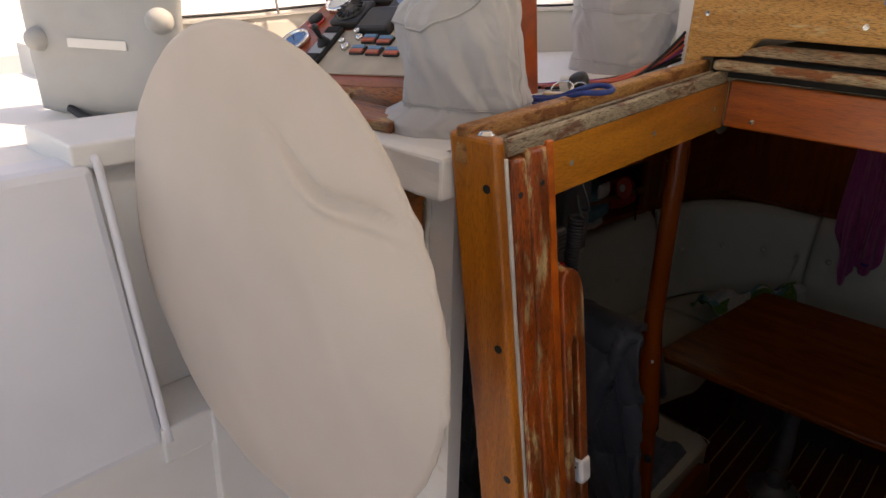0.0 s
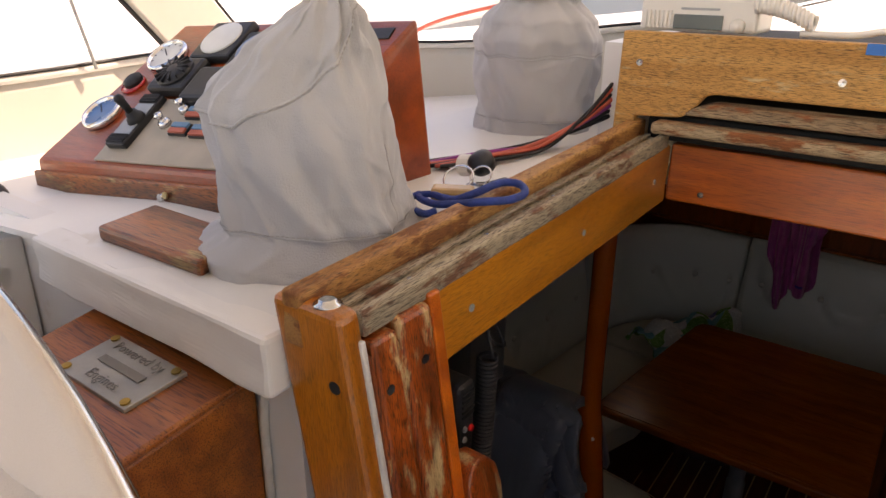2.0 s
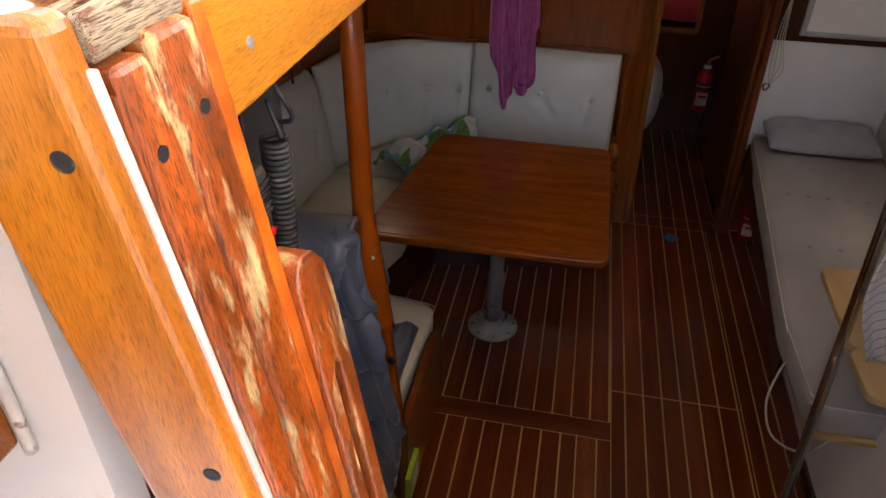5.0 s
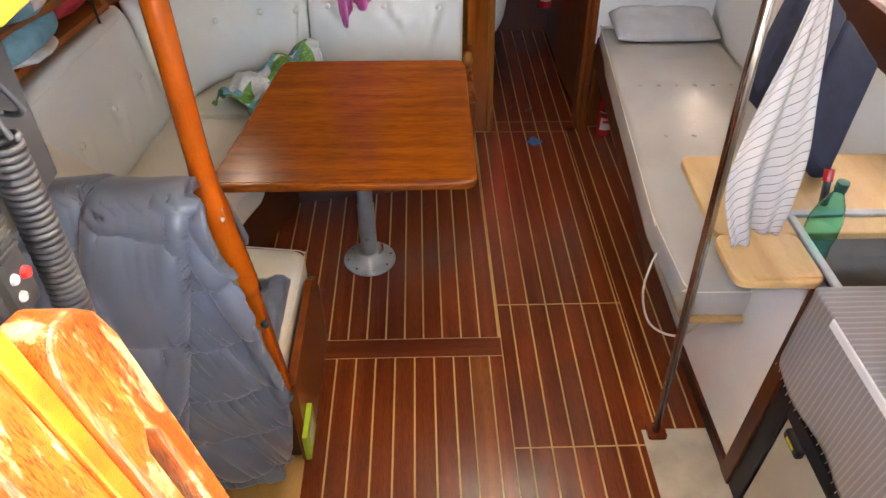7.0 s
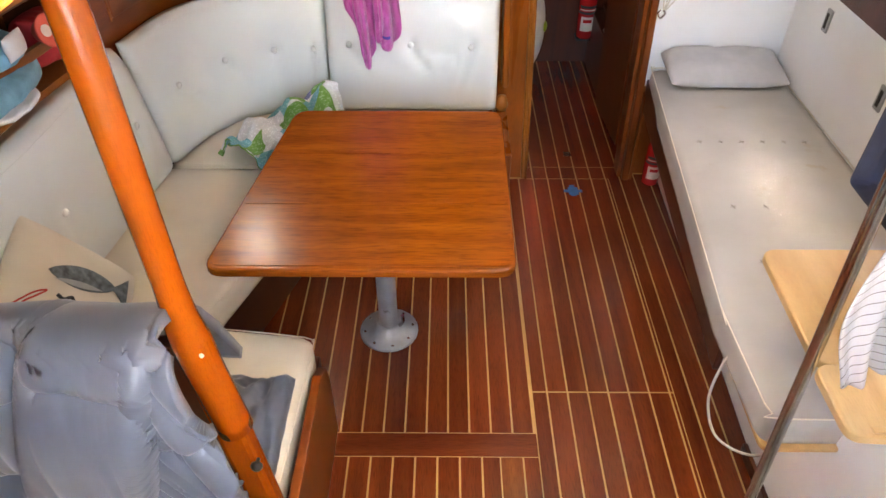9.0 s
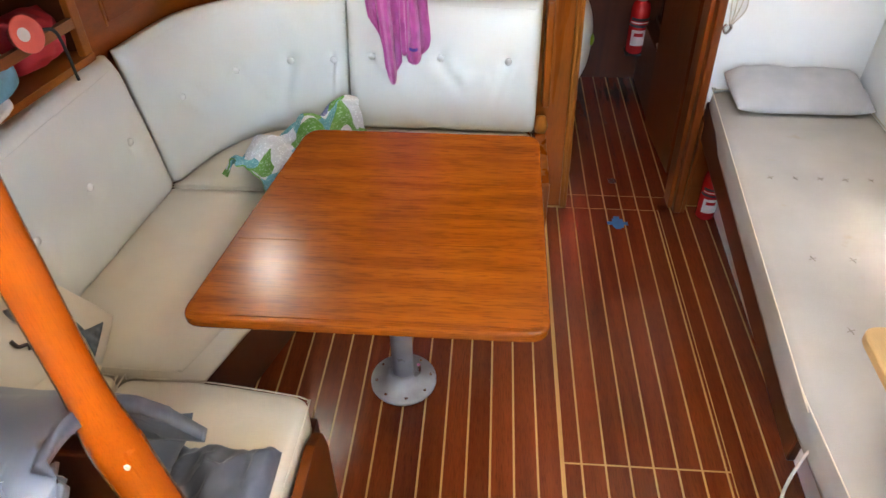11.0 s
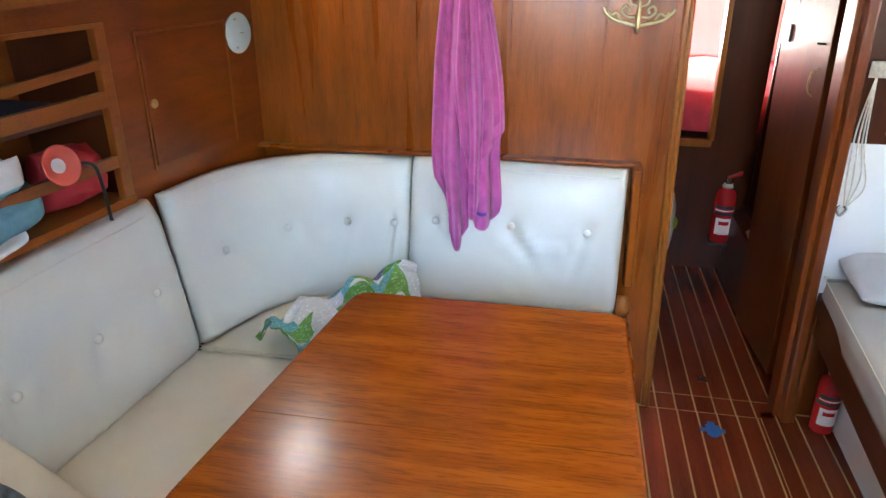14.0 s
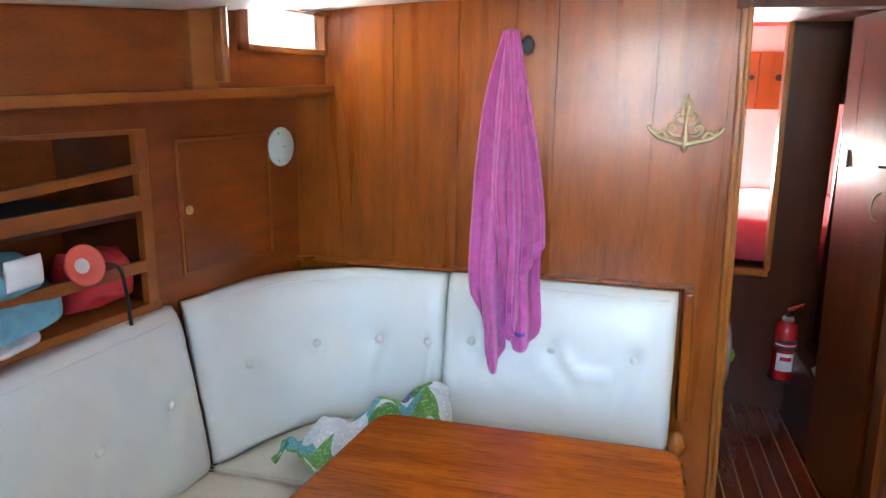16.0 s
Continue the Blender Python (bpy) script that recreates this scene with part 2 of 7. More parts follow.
POLE = wood("orange varnished pole", (0.30, 0.048, 0.003), (0.42, 0.080, 0.005), "Z", 0.22, 0.5, 1.0, pores=0.14, spec=0.4)
TABLE = wood("teak tabletop", (0.275, 0.054, 0.004), (0.40, 0.092, 0.007), "X", 0.24, 0.2, 1.5, pores=0.36, bump=0.08, spec=0.33, fine=230, stain=0.12)
TABLE_E = wood("teak table lipping", (0.25, 0.055, 0.005), (0.38, 0.10, 0.010), "X", 0.25, 0.4, 1.2, pores=0.3, fine=300)
PLANK = wood("sole plank", (0.125, 0.0215, 0.0075), (0.225, 0.046, 0.0135), "Y", 0.2, 0.5, 1.2, pores=0.28, per_piece=0.16, fine=420)
SOLID = wood("sole frame", (0.125, 0.023, 0.008), (0.21, 0.046, 0.0135), "X", 0.24, 0.4, 1.2, pores=0.28, fine=420)
BORDER = wood("sole border plank", (0.17, 0.042, 0.011), (0.30, 0.085, 0.021), "Y", 0.24, 0.4, 1.2, pores=0.28, fine=420)
HOLLY = wood("holly strip", (0.44, 0.23, 0.065), (0.57, 0.33, 0.11), "Y", 0.4, 0.3, 1.0, pores=0.15)
BIRCH = wood("birch counter", (0.50, 0.29, 0.105), (0.66, 0.43, 0.19), "Y", 0.4, 0.2, 1.0, pores=0.12)
BOXWOOD = wood("steering box timber", (0.30, 0.068, 0.008), (0.54, 0.155, 0.022), "X", 0.4, 0.2, 2.4, pores=0.6, fine=300, stain=0.35)

GEL = mat("gelcoat white", (0.76, 0.75, 0.72), 0.4, var=0.05, scale=3, bump=0.12, bscale=30, second=(0.62, 0.57, 0.48), patch=0.32)
GEL_COOL = mat("painted steel white", (0.72, 0.73, 0.76), 0.35, var=0.04, scale=4, bump=0.1, bscale=25)
# cream paint darkened to carry the shade on the coaming inside the screen
CREAM = mat("cream paint darkened for shade", (0.54, 0.52, 0.46), 0.45, var=0.05, scale=3, bump=0.05)
BULK_W = mat("white painted bulkhead", (0.78, 0.76, 0.72), 0.5, var=0.04, scale=6, bump=0.15, bscale=40, second=(0.66, 0.6, 0.52), patch=0.34)
WALL_W = mat("white cabin laminate", (0.78, 0.79, 0.78), 0.4, var=0.03, scale=3, bump=0.03)
CANVAS = mat("beige wheel cover cloth", (0.57, 0.49, 0.415), 0.85, var=0.05, scale=5, bump=0.2, bscale=700, sheen=0.15)
GREYCLOTH = mat("grey acrylic cover", (0.43, 0.428, 0.43), 0.85, var=0.06, scale=7, bump=0.25, bscale=600, sheen=0.15)
THREAD = mat("grey sewing thread", (0.36, 0.35, 0.33), 0.8, var=0.1, scale=50)
PLOTTER = mat("grey fabric hood", (0.42, 0.42, 0.40), 0.8, var=0.06, scale=5, bump=0.25, bscale=500)
VINYL = mat("cream vinyl upholstery", (0.66, 0.685, 0.64), 0.31, var=0.02, scale=2, bump=0.12, bscale=90, coat=0.06)
BUTTON = mat("covered vinyl button", (0.74, 0.75, 0.70), 0.2, var=0.02, bump=0.02, coat=0.2)
SEATV = mat("cream seat vinyl", (0.70, 0.635, 0.50), 0.38, var=0.05, scale=5, bump=0.1, bscale=90)
MATTR = mat("grey stained mattress", (0.42, 0.40, 0.36), 0.85, var=0.07, scale=4, bump=0.25, bscale=350, second=(0.40, 0.35, 0.28), patch=0.33)
PILLOW = mat("grey bunk pillow", (0.43, 0.43, 0.43), 0.9, var=0.08, scale=9, bump=0.3, bscale=300)
DUVET = mat("grey quilted nylon", (0.10, 0.118, 0.15), 0.34, var=0.05, scale=7, bump=0.02, bscale=220, sheen=0.1)
DUVET_BLUE = mat("blue stitched tape", (0.05, 0.14, 0.42), 0.7, var=0.2, scale=60)
TOWEL = mat("magenta terry towel", (0.50, 0.085, 0.33), 0.95, var=0.12, scale=30, bump=0.7, bscale=420, sheen=0.4)
TOWEL_BAND = mat("towel woven band", (0.40, 0.07, 0.28), 0.8, var=0.08, scale=30, bump=0.3, bscale=600)
STEEL = mat("stainless steel", (0.55, 0.54, 0.52), 0.22, 1.0, var=0.06, scale=10, bump=0.03)
CHROME = mat("chrome", (0.70, 0.70, 0.70), 0.12, 1.0, var=0.03, scale=10, bump=0.02)
GREYMETAL = mat("grey painted pedestal", (0.33, 0.345, 0.35), 0.4, 0.4, var=0.12, scale=14, bump=0.12, second=(0.16, 0.15, 0.14), patch=0.3)
BRASS = mat("tarnished brass", (0.52, 0.42, 0.22), 0.4, 0.85, var=0.16, scale=40, bump=0.2)
PLATEM = mat("dull engraved plate", (0.42, 0.38, 0.32), 0.5, 0.5, var=0.12, scale=20, bump=0.2)
BLACK = mat("black plastic", (0.018, 0.018, 0.019), 0.45, var=0.2, scale=20, bump=0.1)
RUBBER = mat("black rubber", (0.012, 0.012, 0.013), 0.6, var=0.2, scale=20, bump=0.1)
# near-black stands for the shade inside holes, slots and under the hatch lid
HOLE_SHADE = mat("near-black shade of openings", (0.01, 0.009, 0.008), 0.8, var=0.1)
PANELGREY = mat("beige switch panel", (0.42, 0.36, 0.28), 0.55, var=0.1, scale=15, bump=0.1)
WHITEPL = mat("white plastic", (0.74, 0.72, 0.67), 0.4, var=0.03, scale=8)
DIALW = mat("dial face", (0.68, 0.68, 0.64), 0.4, var=0.04, scale=30)
DIALB = mat("blue dial face", (0.06, 0.17, 0.36), 0.3, var=0.15, scale=30)
RED = mat("red enamel", (0.50, 0.018, 0.018), 0.25, var=0.06, scale=15, coat=0.4)
REDCLOTH = mat("red nylon bag", (0.52, 0.025, 0.035), 0.7, var=0.1, scale=18, bump=0.3, bscale=200)
CORALPL = mat("coral silicone", (0.72, 0.11, 0.075), 0.5, var=0.06, scale=12)
REDBED = mat("red bedspread", (0.50, 0.04, 0.06), 0.9, var=0.14, scale=14, bump=0.5, bscale=200)
REDPAINT = mat("red painted deckhead", (0.55, 0.06, 0.035), 0.5, var=0.08, scale=5)
BLUECLOTH = mat("light blue cloth", (0.18, 0.40, 0.50), 0.9, var=0.15, scale=20, bump=0.5, bscale=240)
WHITECLOTH = mat("white cloth", (0.72, 0.71, 0.70), 0.9, var=0.06, scale=14, bump=0.3, bscale=200)
NAVY = mat("navy cushion cloth", (0.022, 0.030, 0.062), 0.85, var=0.2, scale=20, bump=0.35, bscale=300)
ROPEBLUE = mat("blue cord", (0.015, 0.045, 0.22), 0.7, var=0.2, scale=120, bump=0.5, bscale=400)
ROPEW = mat("white cord", (0.60, 0.56, 0.48), 0.85, var=0.12, scale=90, bump=0.5, bscale=300)
WIRERED = mat("red wire", (0.55, 0.10, 0.06), 0.5, var=0.1, scale=60)
WIREPUR = mat("purple wire", (0.26, 0.03, 0.22), 0.5, var=0.1, scale=60)
SEALANT = mat("white sealant", (0.56, 0.53, 0.47), 0.5, var=0.12, scale=30, bump=0.6, bscale=120, second=(0.22, 0.11, 0.05), patch=0.37)
GREYW = mat("grey worn vinyl sole", (0.42, 0.38, 0.32), 0.6, var=0.15, scale=9, bump=0.1)
BEIGE = mat("beige appliance door", (0.50, 0.45, 0.37), 0.4, var=0.04, scale=4)
LIME = mat("lime plastic", (0.30, 0.44, 0.03), 0.4, var=0.1, scale=20)
DISC = mat("pale blue cover disc", (0.50, 0.62, 0.64), 0.4, var=0.04, scale=15)
TAPEBLUE = mat("blue masking tape", (0.02, 0.17, 0.50), 0.6, var=0.12, scale=40)
RUSTY = mat("rusty gold metal", (0.45, 0.27, 0.05), 0.6, 0.3, var=0.3, scale=25, bump=0.4)
ALU = mat("grey aluminium frame", (0.42, 0.45, 0.47), 0.4, 0.6, var=0.06, scale=12)
HULL = mat("neighbouring hull", (0.80, 0.80, 0.79), 0.3, var=0.03, scale=0.6)
WATER = mat("harbour water", (0.03, 0.06, 0.07), 0.1, var=0.3, scale=1.5, bump=0.5, bscale=4)
LABELW = mat("printed label white", (0.70, 0.62, 0.60), 0.5, var=0.06, scale=40)
CLEAR = glass_mat("clear pane")
FROST = glass_mat("milky pane", (0.95, 0.97, 1.0), 0.35)
GREENPET = glass_mat("green bottle plastic", (0.42, 0.93, 0.84), 0.04, True)
BOTTLECAP = mat("dark green cap plastic", (0.01, 0.09, 0.06), 0.4)
SEALW = mat("engraved dark ink", (0.27, 0.24, 0.2), 0.7)


def banded(name, cols, scale, axis, width=0.5, rough=0.9, soft=0.03, skew=0.0):
    """Woven stripes of two colours across an axis of the thing."""
    m = mat(name, cols[0], rough, var=0.06, scale=12, bump=0.4, bscale=300)
    n, l = m.node_tree.nodes, m.node_tree.links
    b = n["Principled BSDF"]
    tc = n.new("ShaderNodeTexCoord")
    sep = n.new("ShaderNodeSeparateXYZ")
    l.new(tc.outputs["UV"], sep.inputs[0])
    mu = n.new("ShaderNodeMath")
    mu.operation = "MULTIPLY"
    mu.inputs[1].default_value = scale
    l.new(sep.outputs[axis], mu.inputs[0])
    sk = n.new("ShaderNodeMath")
    sk.operation = "MULTIPLY_ADD"
    sk.inputs[1].default_value = skew
    l.new(sep.outputs[1 - axis], sk.inputs[0])
    l.new(mu.outputs[0], sk.inputs[2])
    fr = n.new("ShaderNodeMath")
    fr.operation = "FRACT"
    l.new(sk.outputs[0], fr.inputs[0])
    rp = n.new("ShaderNodeValToRGB")
    rp.color_ramp.elements[0].position, rp.color_ramp.elements[1].position = width, width + soft
    rp.color_ramp.elements[0].color, rp.color_ramp.elements[1].color = (*cols[0], 1), (*cols[1], 1)
    l.new(fr.outputs[0], rp.inputs[0])
    l.new(rp.outputs[0], b.inputs["Base Color"])
    return m


TEATOWEL = banded("striped tea towel", ((0.44, 0.415, 0.39), (0.13, 0.10, 0.10)), 25, 1, 0.90, skew=6.5)
RUNNER = banded("woven grey runner", ((0.27, 0.245, 0.23), (0.36, 0.335, 0.32)), 46, 0, 0.6, soft=0.3)


def patchwork(name):
    """Green, blue and grey cell print on white cloth."""
    m = mat(name, (0.5, 0.55, 0.52), 0.9, var=0.06, scale=12, bump=0.5, bscale=260)
    n, l = m.node_tree.nodes, m.node_tree.links
    b = n["Principled BSDF"]
    tc = n.new("ShaderNodeTexCoord")
    mp = n.new("ShaderNodeMapping")
    mp.inputs["Scale"].default_value = (6.0, 5.0, 1)
    v = n.new("ShaderNodeTexVoronoi")
    v.inputs["Scale"].default_value = 1.0
    l.new(tc.outputs["UV"], mp.inputs[0])
    l.new(mp.outputs[0], v.inputs["Vector"])
    sep = n.new("ShaderNodeSeparateColor")
    l.new(v.outputs["Color"], sep.inputs[0])
    rp = n.new("ShaderNodeValToRGB")
    rp.color_ramp.interpolation = "CONSTANT"
    cols = [(0.10, 0.27, 0.05), (0.62, 0.66, 0.66), (0.12, 0.36, 0.40), (0.60, 0.64, 0.66), (0.11, 0.14, 0.28), (0.14, 0.33, 0.07), (0.66, 0.68, 0.68)]
    e = rp.color_ramp.elements
    while len(e) < len(cols):
        e.new(0.5)
    for i, c in enumerate(cols):
        e[i].position, e[i].color = i / len(cols), (*c, 1)
    l.new(sep.outputs[0], rp.inputs[0])
    sp = n.new("ShaderNodeTexVoronoi")
    sp.inputs["Scale"].default_value = 60
    l.new(tc.outputs["UV"], sp.inputs["Vector"])
    r2 = n.new("ShaderNodeValToRGB")
    r2.color_ramp.elements[0].position, r2.color_ramp.elements[1].position = 0.25, 0.4
    r2.color_ramp.elements[0].color, r2.color_ramp.elements[1].color = (0.55, 0.6, 0.6, 1), (0, 0, 0, 1)
    l.new(sp.outputs["Distance"], r2.inputs[0])
    mx = n.new("ShaderNodeMixRGB")
    mx.blend_type = "ADD"
    mx.inputs[0].default_value = 0.35
    l.new(rp.outputs[0], mx.inputs[1])
    l.new(r2.outputs[0], mx.inputs[2])
    l.new(mx.outputs[0], b.inputs["Base Color"])
    return m


SKYLIGHT = bpy.data.materials.new("bright sky beyond the pane")
SKYLIGHT.use_nodes = True
SKYLIGHT.node_tree.nodes["Principled BSDF"].inputs["Emission Color"].default_value = (0.92, 0.97, 1.0, 1)
SKYLIGHT.node_tree.nodes["Principled BSDF"].inputs["Emission Strength"].default_value = 0.03
# pane tint made dark to cut the sun coming through the starboard windows
SUNCUT = glass_mat("pane darkened to cut sunlight", (0.15, 0.155, 0.165), 0.35)


def translucent(name, base, through):
    """Thin cloth that lets part of the daylight through."""
    m = mat(name, base, 0.9, var=0.05, scale=4, bump=0.2, bscale=300)
    n, l = m.node_tree.nodes, m.node_tree.links
    tr = n.new("ShaderNodeBsdfTranslucent")
    tr.inputs["Color"].default_value = (*base, 1)
    mx = n.new("ShaderNodeMixShader")
    mx.inputs[0].default_value = through
    l.new(n["Principled BSDF"].outputs[0], mx.inputs[1])
    l.new(tr.outputs[0], mx.inputs[2])
    l.new(mx.outputs[0], n["Material Output"].inputs["Surface"])
    return m


# cloth of the added overhead sheet that spreads sun over the cockpit
SHADE_CLOTH = translucent("light-diffusing canvas", (0.80, 0.772, 0.715), 0.46)
PATCH = patchwork("patchwork print cotton")

# ---------------------------------------------------------------- mesh helpers


PLACE = [Matrix()]


def link(name, bm, material, parent=None, label="", smooth=False, m=None):
    bmesh.ops.transform(bm, matrix=PLACE[0], verts=bm.verts)
    me = bpy.data.meshes.new(name)
    bmesh.ops.recalc_face_normals(bm, faces=bm.faces)
    bm.to_mesh(me)
    bm.free()
    if smooth:
        me.shade_smooth()
    for q in (material if isinstance(material, (list, tuple)) else [material]):
        me.materials.append(q)
    ob = new(name, me)
    if m is not None:
        ob.matrix_basis = m
    if parent is not None:
        ob.parent = parent
        ob.matrix_parent_inverse = parent.matrix_basis.inverted()
    if label:
        tagged(ob, label)
    return ob


def part(name, bm, material, parent, label="", smooth=False):
    return link(name, bm, material, parent, label, smooth)


def thing(name, at, label, category, group="", kind=""):
    ob = new(name)
    ob.empty_display_size = 0.05
    ob.matrix_basis = Matrix.Translation(PLACE[0] @ Vector(at))
    return tagged(ob, label, category, group, kind)


def box(x0, x1, y0, y1, z0, z1, bev=0.004, seg=2, m=None):
    bm = bmesh.new()
    bmesh.ops.create_cube(bm, size=1)
    bmesh.ops.transform(bm, matrix=Matrix.Translation(((x0 + x1) / 2, (y0 + y1) / 2, (z0 + z1) / 2)) @ Matrix.Diagonal((abs(x1 - x0), abs(y1 - y0), abs(z1 - z0), 1)), verts=bm.verts)
    if bev:
        bmesh.ops.bevel(bm, geom=bm.edges[:], offset=min(bev, 0.45 * min(abs(x1 - x0), abs(y1 - y0), abs(z1 - z0))), segments=seg, profile=0.5, affect="EDGES")
    if m is not None:
        bmesh.ops.transform(bm, matrix=m, verts=bm.verts)
    return bm


def join(*bms):
    out = bms[0]
    for b in bms[1:]:
        me = bpy.data.meshes.new("tmp")
        b.to_mesh(me)
        b.free()
        out.from_mesh(me)
        bpy.data.meshes.remove(me)
    return out


def hexa(low, high, bev=0.004):
    """A block between two four-cornered outlines, given as 3D corners in the same order."""
    bm = bmesh.new()
    a = [bm.verts.new(p) for p in low]
    b = [bm.verts.new(p) for p in high]
    n = len(a)
    bm.faces.new(a[::-1])
    bm.faces.new(b)
    for i in range(n):
        bm.faces.new((a[i], a[(i + 1) % n], b[(i + 1) % n], b[i]))
    bmesh.ops.recalc_face_normals(bm, faces=bm.faces)
    if bev:
        bmesh.ops.bevel(bm, geom=bm.edges[:], offset=bev, segments=2, profile=0.5, affect="EDGES")
    return bm


def prism(outline, axis, lo, hi, bev=0.0):
    """An outline in two coordinates, pushed through along an axis from lo to hi."""
    def p3(p, v):
        return {"x": (v, p[0], p[1]), "y": (p[0], v, p[1]), "z": (p[0], p[1], v)}[axis]
    return hexa([p3(p, lo) for p in outline], [p3(p, hi) for p in outline], bev)


def rounded(x0, x1, y0, y1, r, n=6):
    out = []
    for cx, cy, a0 in ((x1 - r, y1 - r, 0), (x0 + r, y1 - r, 90), (x0 + r, y0 + r, 180), (x1 - r, y0 + r, 270)):
        for i in range(n + 1):
            a = radians(a0 + 90 * i / n)
            out.append((cx + r * math.cos(a), cy + r * math.sin(a)))
    return out


def smooth_path(pts, n=8):
    """Catmull-Rom through the points."""
    P = [Vector(p) for p in pts]
    P = [2 * P[0] - P[1]] + P + [2 * P[-1] - P[-2]]
    out = []
    for i in range(1, len(P) - 2):
        for k in range(n):
            t = k / n
            a, b, c, d = P[i - 1], P[i], P[i + 1], P[i + 2]
            out.append(0.5 * ((2 * b) + (c - a) * t + (2 * a - 5 * b + 4 * c - d) * t * t + (3 * b - a - 3 * c + d) * t ** 3))
    out.append(P[-2])
    return out


def tube(pts, r, seg=10, n=8, smooth=True):
    """A round rod along a path; r a number or a function of 0..1."""
    path = smooth_path(pts, n) if smooth and len(pts) > 2 else [Vector(p) for p in pts]
    bm = bmesh.new()
    rings = []
    up = Vector((0.13, 0.21, 0.97))
    for i, p in enumerate(path):
        d = (path[min(i + 1, len(path) - 1)] - path[max(i - 1, 0)]).normalized()
        s = d.cross(up)
        if s.length < 1e-3:
            s = d.cross(Vector((1, 0, 0)))
        s.normalize()
        u = s.cross(d).normalized()
        up = u
        rr = r(i / (len(path) - 1)) if callable(r) else r
        rings.append([bm.verts.new(p + rr * (math.cos(2 * math.pi * k / seg) * s + math.sin(2 * math.pi * k / seg) * u)) for k in range(seg)])
    for a, b in zip(rings, rings[1:]):
        for k in range(seg):
            bm.faces.new((a[k], a[(k + 1) % seg], b[(k + 1) % seg], b[k]))
    bm.faces.new(rings[0][::-1])
    bm.faces.new(rings[-1])
    return bm


def lathe(profile, at, seg=28, m=None):
    """Revolve (radius, height) pairs about the upright axis through at."""
    bm = bmesh.new()
    rings = []
    for r, z in profile:
        rings.append([bm.verts.new((max(r, 1e-4) * math.cos(2 * math.pi * k / seg), max(r, 1e-4) * math.sin(2 * math.pi * k / seg), z)) for k in range(seg)])
    for a, b in zip(rings, rings[1:]):
        for k in range(seg):
            bm.faces.new((a[k], a[(k + 1) % seg], b[(k + 1) % seg], b[k]))
    bm.faces.new(rings[0][::-1])
    bm.faces.new(rings[-1])
    bmesh.ops.transform(bm, matrix=Matrix.Translation(at) @ (m or Matrix()), verts=bm.verts)
    return bm


def surf(f, nu, nv, thick=0.0, closed_u=False):
    """A grid f(u, v), u and v from 0 to 1, with its coordinates as UV; thick gives it a back."""
    bm = bmesh.new()
    uv = bm.loops.layers.uv.new("UVMap")
    cols = nu if closed_u else nu + 1
    g = [[bm.verts.new(f(i / nu, j / nv)) for j in range(nv + 1)] for i in range(cols)]
    for i in range(nu):
        for j in range(nv):
            i2 = (i + 1) % cols
            fc = bm.faces.new((g[i][j], g[i2][j], g[i2][j + 1], g[i][j + 1]))
            for lp, (a, b) in zip(fc.loops, ((i, j), (i + 1, j), (i + 1, j + 1), (i, j + 1))):
                lp[uv].uv = (a / nu, b / nv)
    if thick:
        bm.normal_update()
        back = [[bm.verts.new(v.co - v.normal * thick) for v in col] for col in g]
        for i in range(nu):
            for j in range(nv):
                i2 = (i + 1) % cols
                fc = bm.faces.new((back[i][j], back[i][j + 1], back[i2][j + 1], back[i2][j]))
                for lp, (a, b) in zip(fc.loops, ((i, j), (i, j + 1), (i + 1, j + 1), (i + 1, j))):
                    lp[uv].uv = (a / nu, b / nv)
        rim = [[(i, 0) for i in range(cols)], [(i, nv) for i in range(cols)]]
        if not closed_u:
            rim += [[(0, j) for j in range(nv + 1)], [(nu, j) for j in range(nv + 1)]]
        for line in rim:
            for (a, b), (c, d) in zip(line, line[1:]):
                bm.faces.new((g[a][b], g[c][d], back[c][d], back[a][b]))
    return bm


def pad(f_top, f_bot, nu, nv, pinch=3.0):
    """A closed stuffed shape between two grids that meet at the rim."""
    bm = bmesh.new()
    uv = bm.loops.layers.uv.new("UVMap")

    def w(u, v):
        return (1 - abs(2 * u - 1) ** pinch) ** 0.5 * (1 - abs(2 * v - 1) ** pinch) ** 0.5
    T = [[None] * (nv + 1) for _ in range(nu + 1)]
    B = [[None] * (nv + 1) for _ in range(nu + 1)]
    for i in range(nu + 1):
        for j in range(nv + 1):
            u, v = 0.5 - 0.5 * math.cos(math.pi * i / nu), 0.5 - 0.5 * math.cos(math.pi * j / nv)
            t, b = Vector(f_top(u, v)), Vector(f_bot(u, v))
            mid = (t + b) / 2
            k = w(u, v)
            rim = i in (0, nu) or j in (0, nv)
            T[i][j] = bm.verts.new(mid + (t - mid) * k)
            B[i][j] = T[i][j] if rim else bm.verts.new(mid + (b - mid) * k)
    for G, flip in ((T, False), (B, True)):
        for i in range(nu):
            for j in range(nv):
                q = [G[i][j], G[i + 1][j], G[i + 1][j + 1], G[i][j + 1]]
                try:
                    fc = bm.faces.new(q[::-1] if flip else q)
                    for lp in fc.loops:
                        for a in (i, i + 1):
                            for b in (j, j + 1):
                                if lp.vert is G[a][b]:
                                    lp[uv].uv = (a / nu, b / nv)
                except ValueError:
                    pass
    return bm


def nz(x, y, z, s=1.0):
    return noise.noise(Vector((x * s, y * s, z * s)))


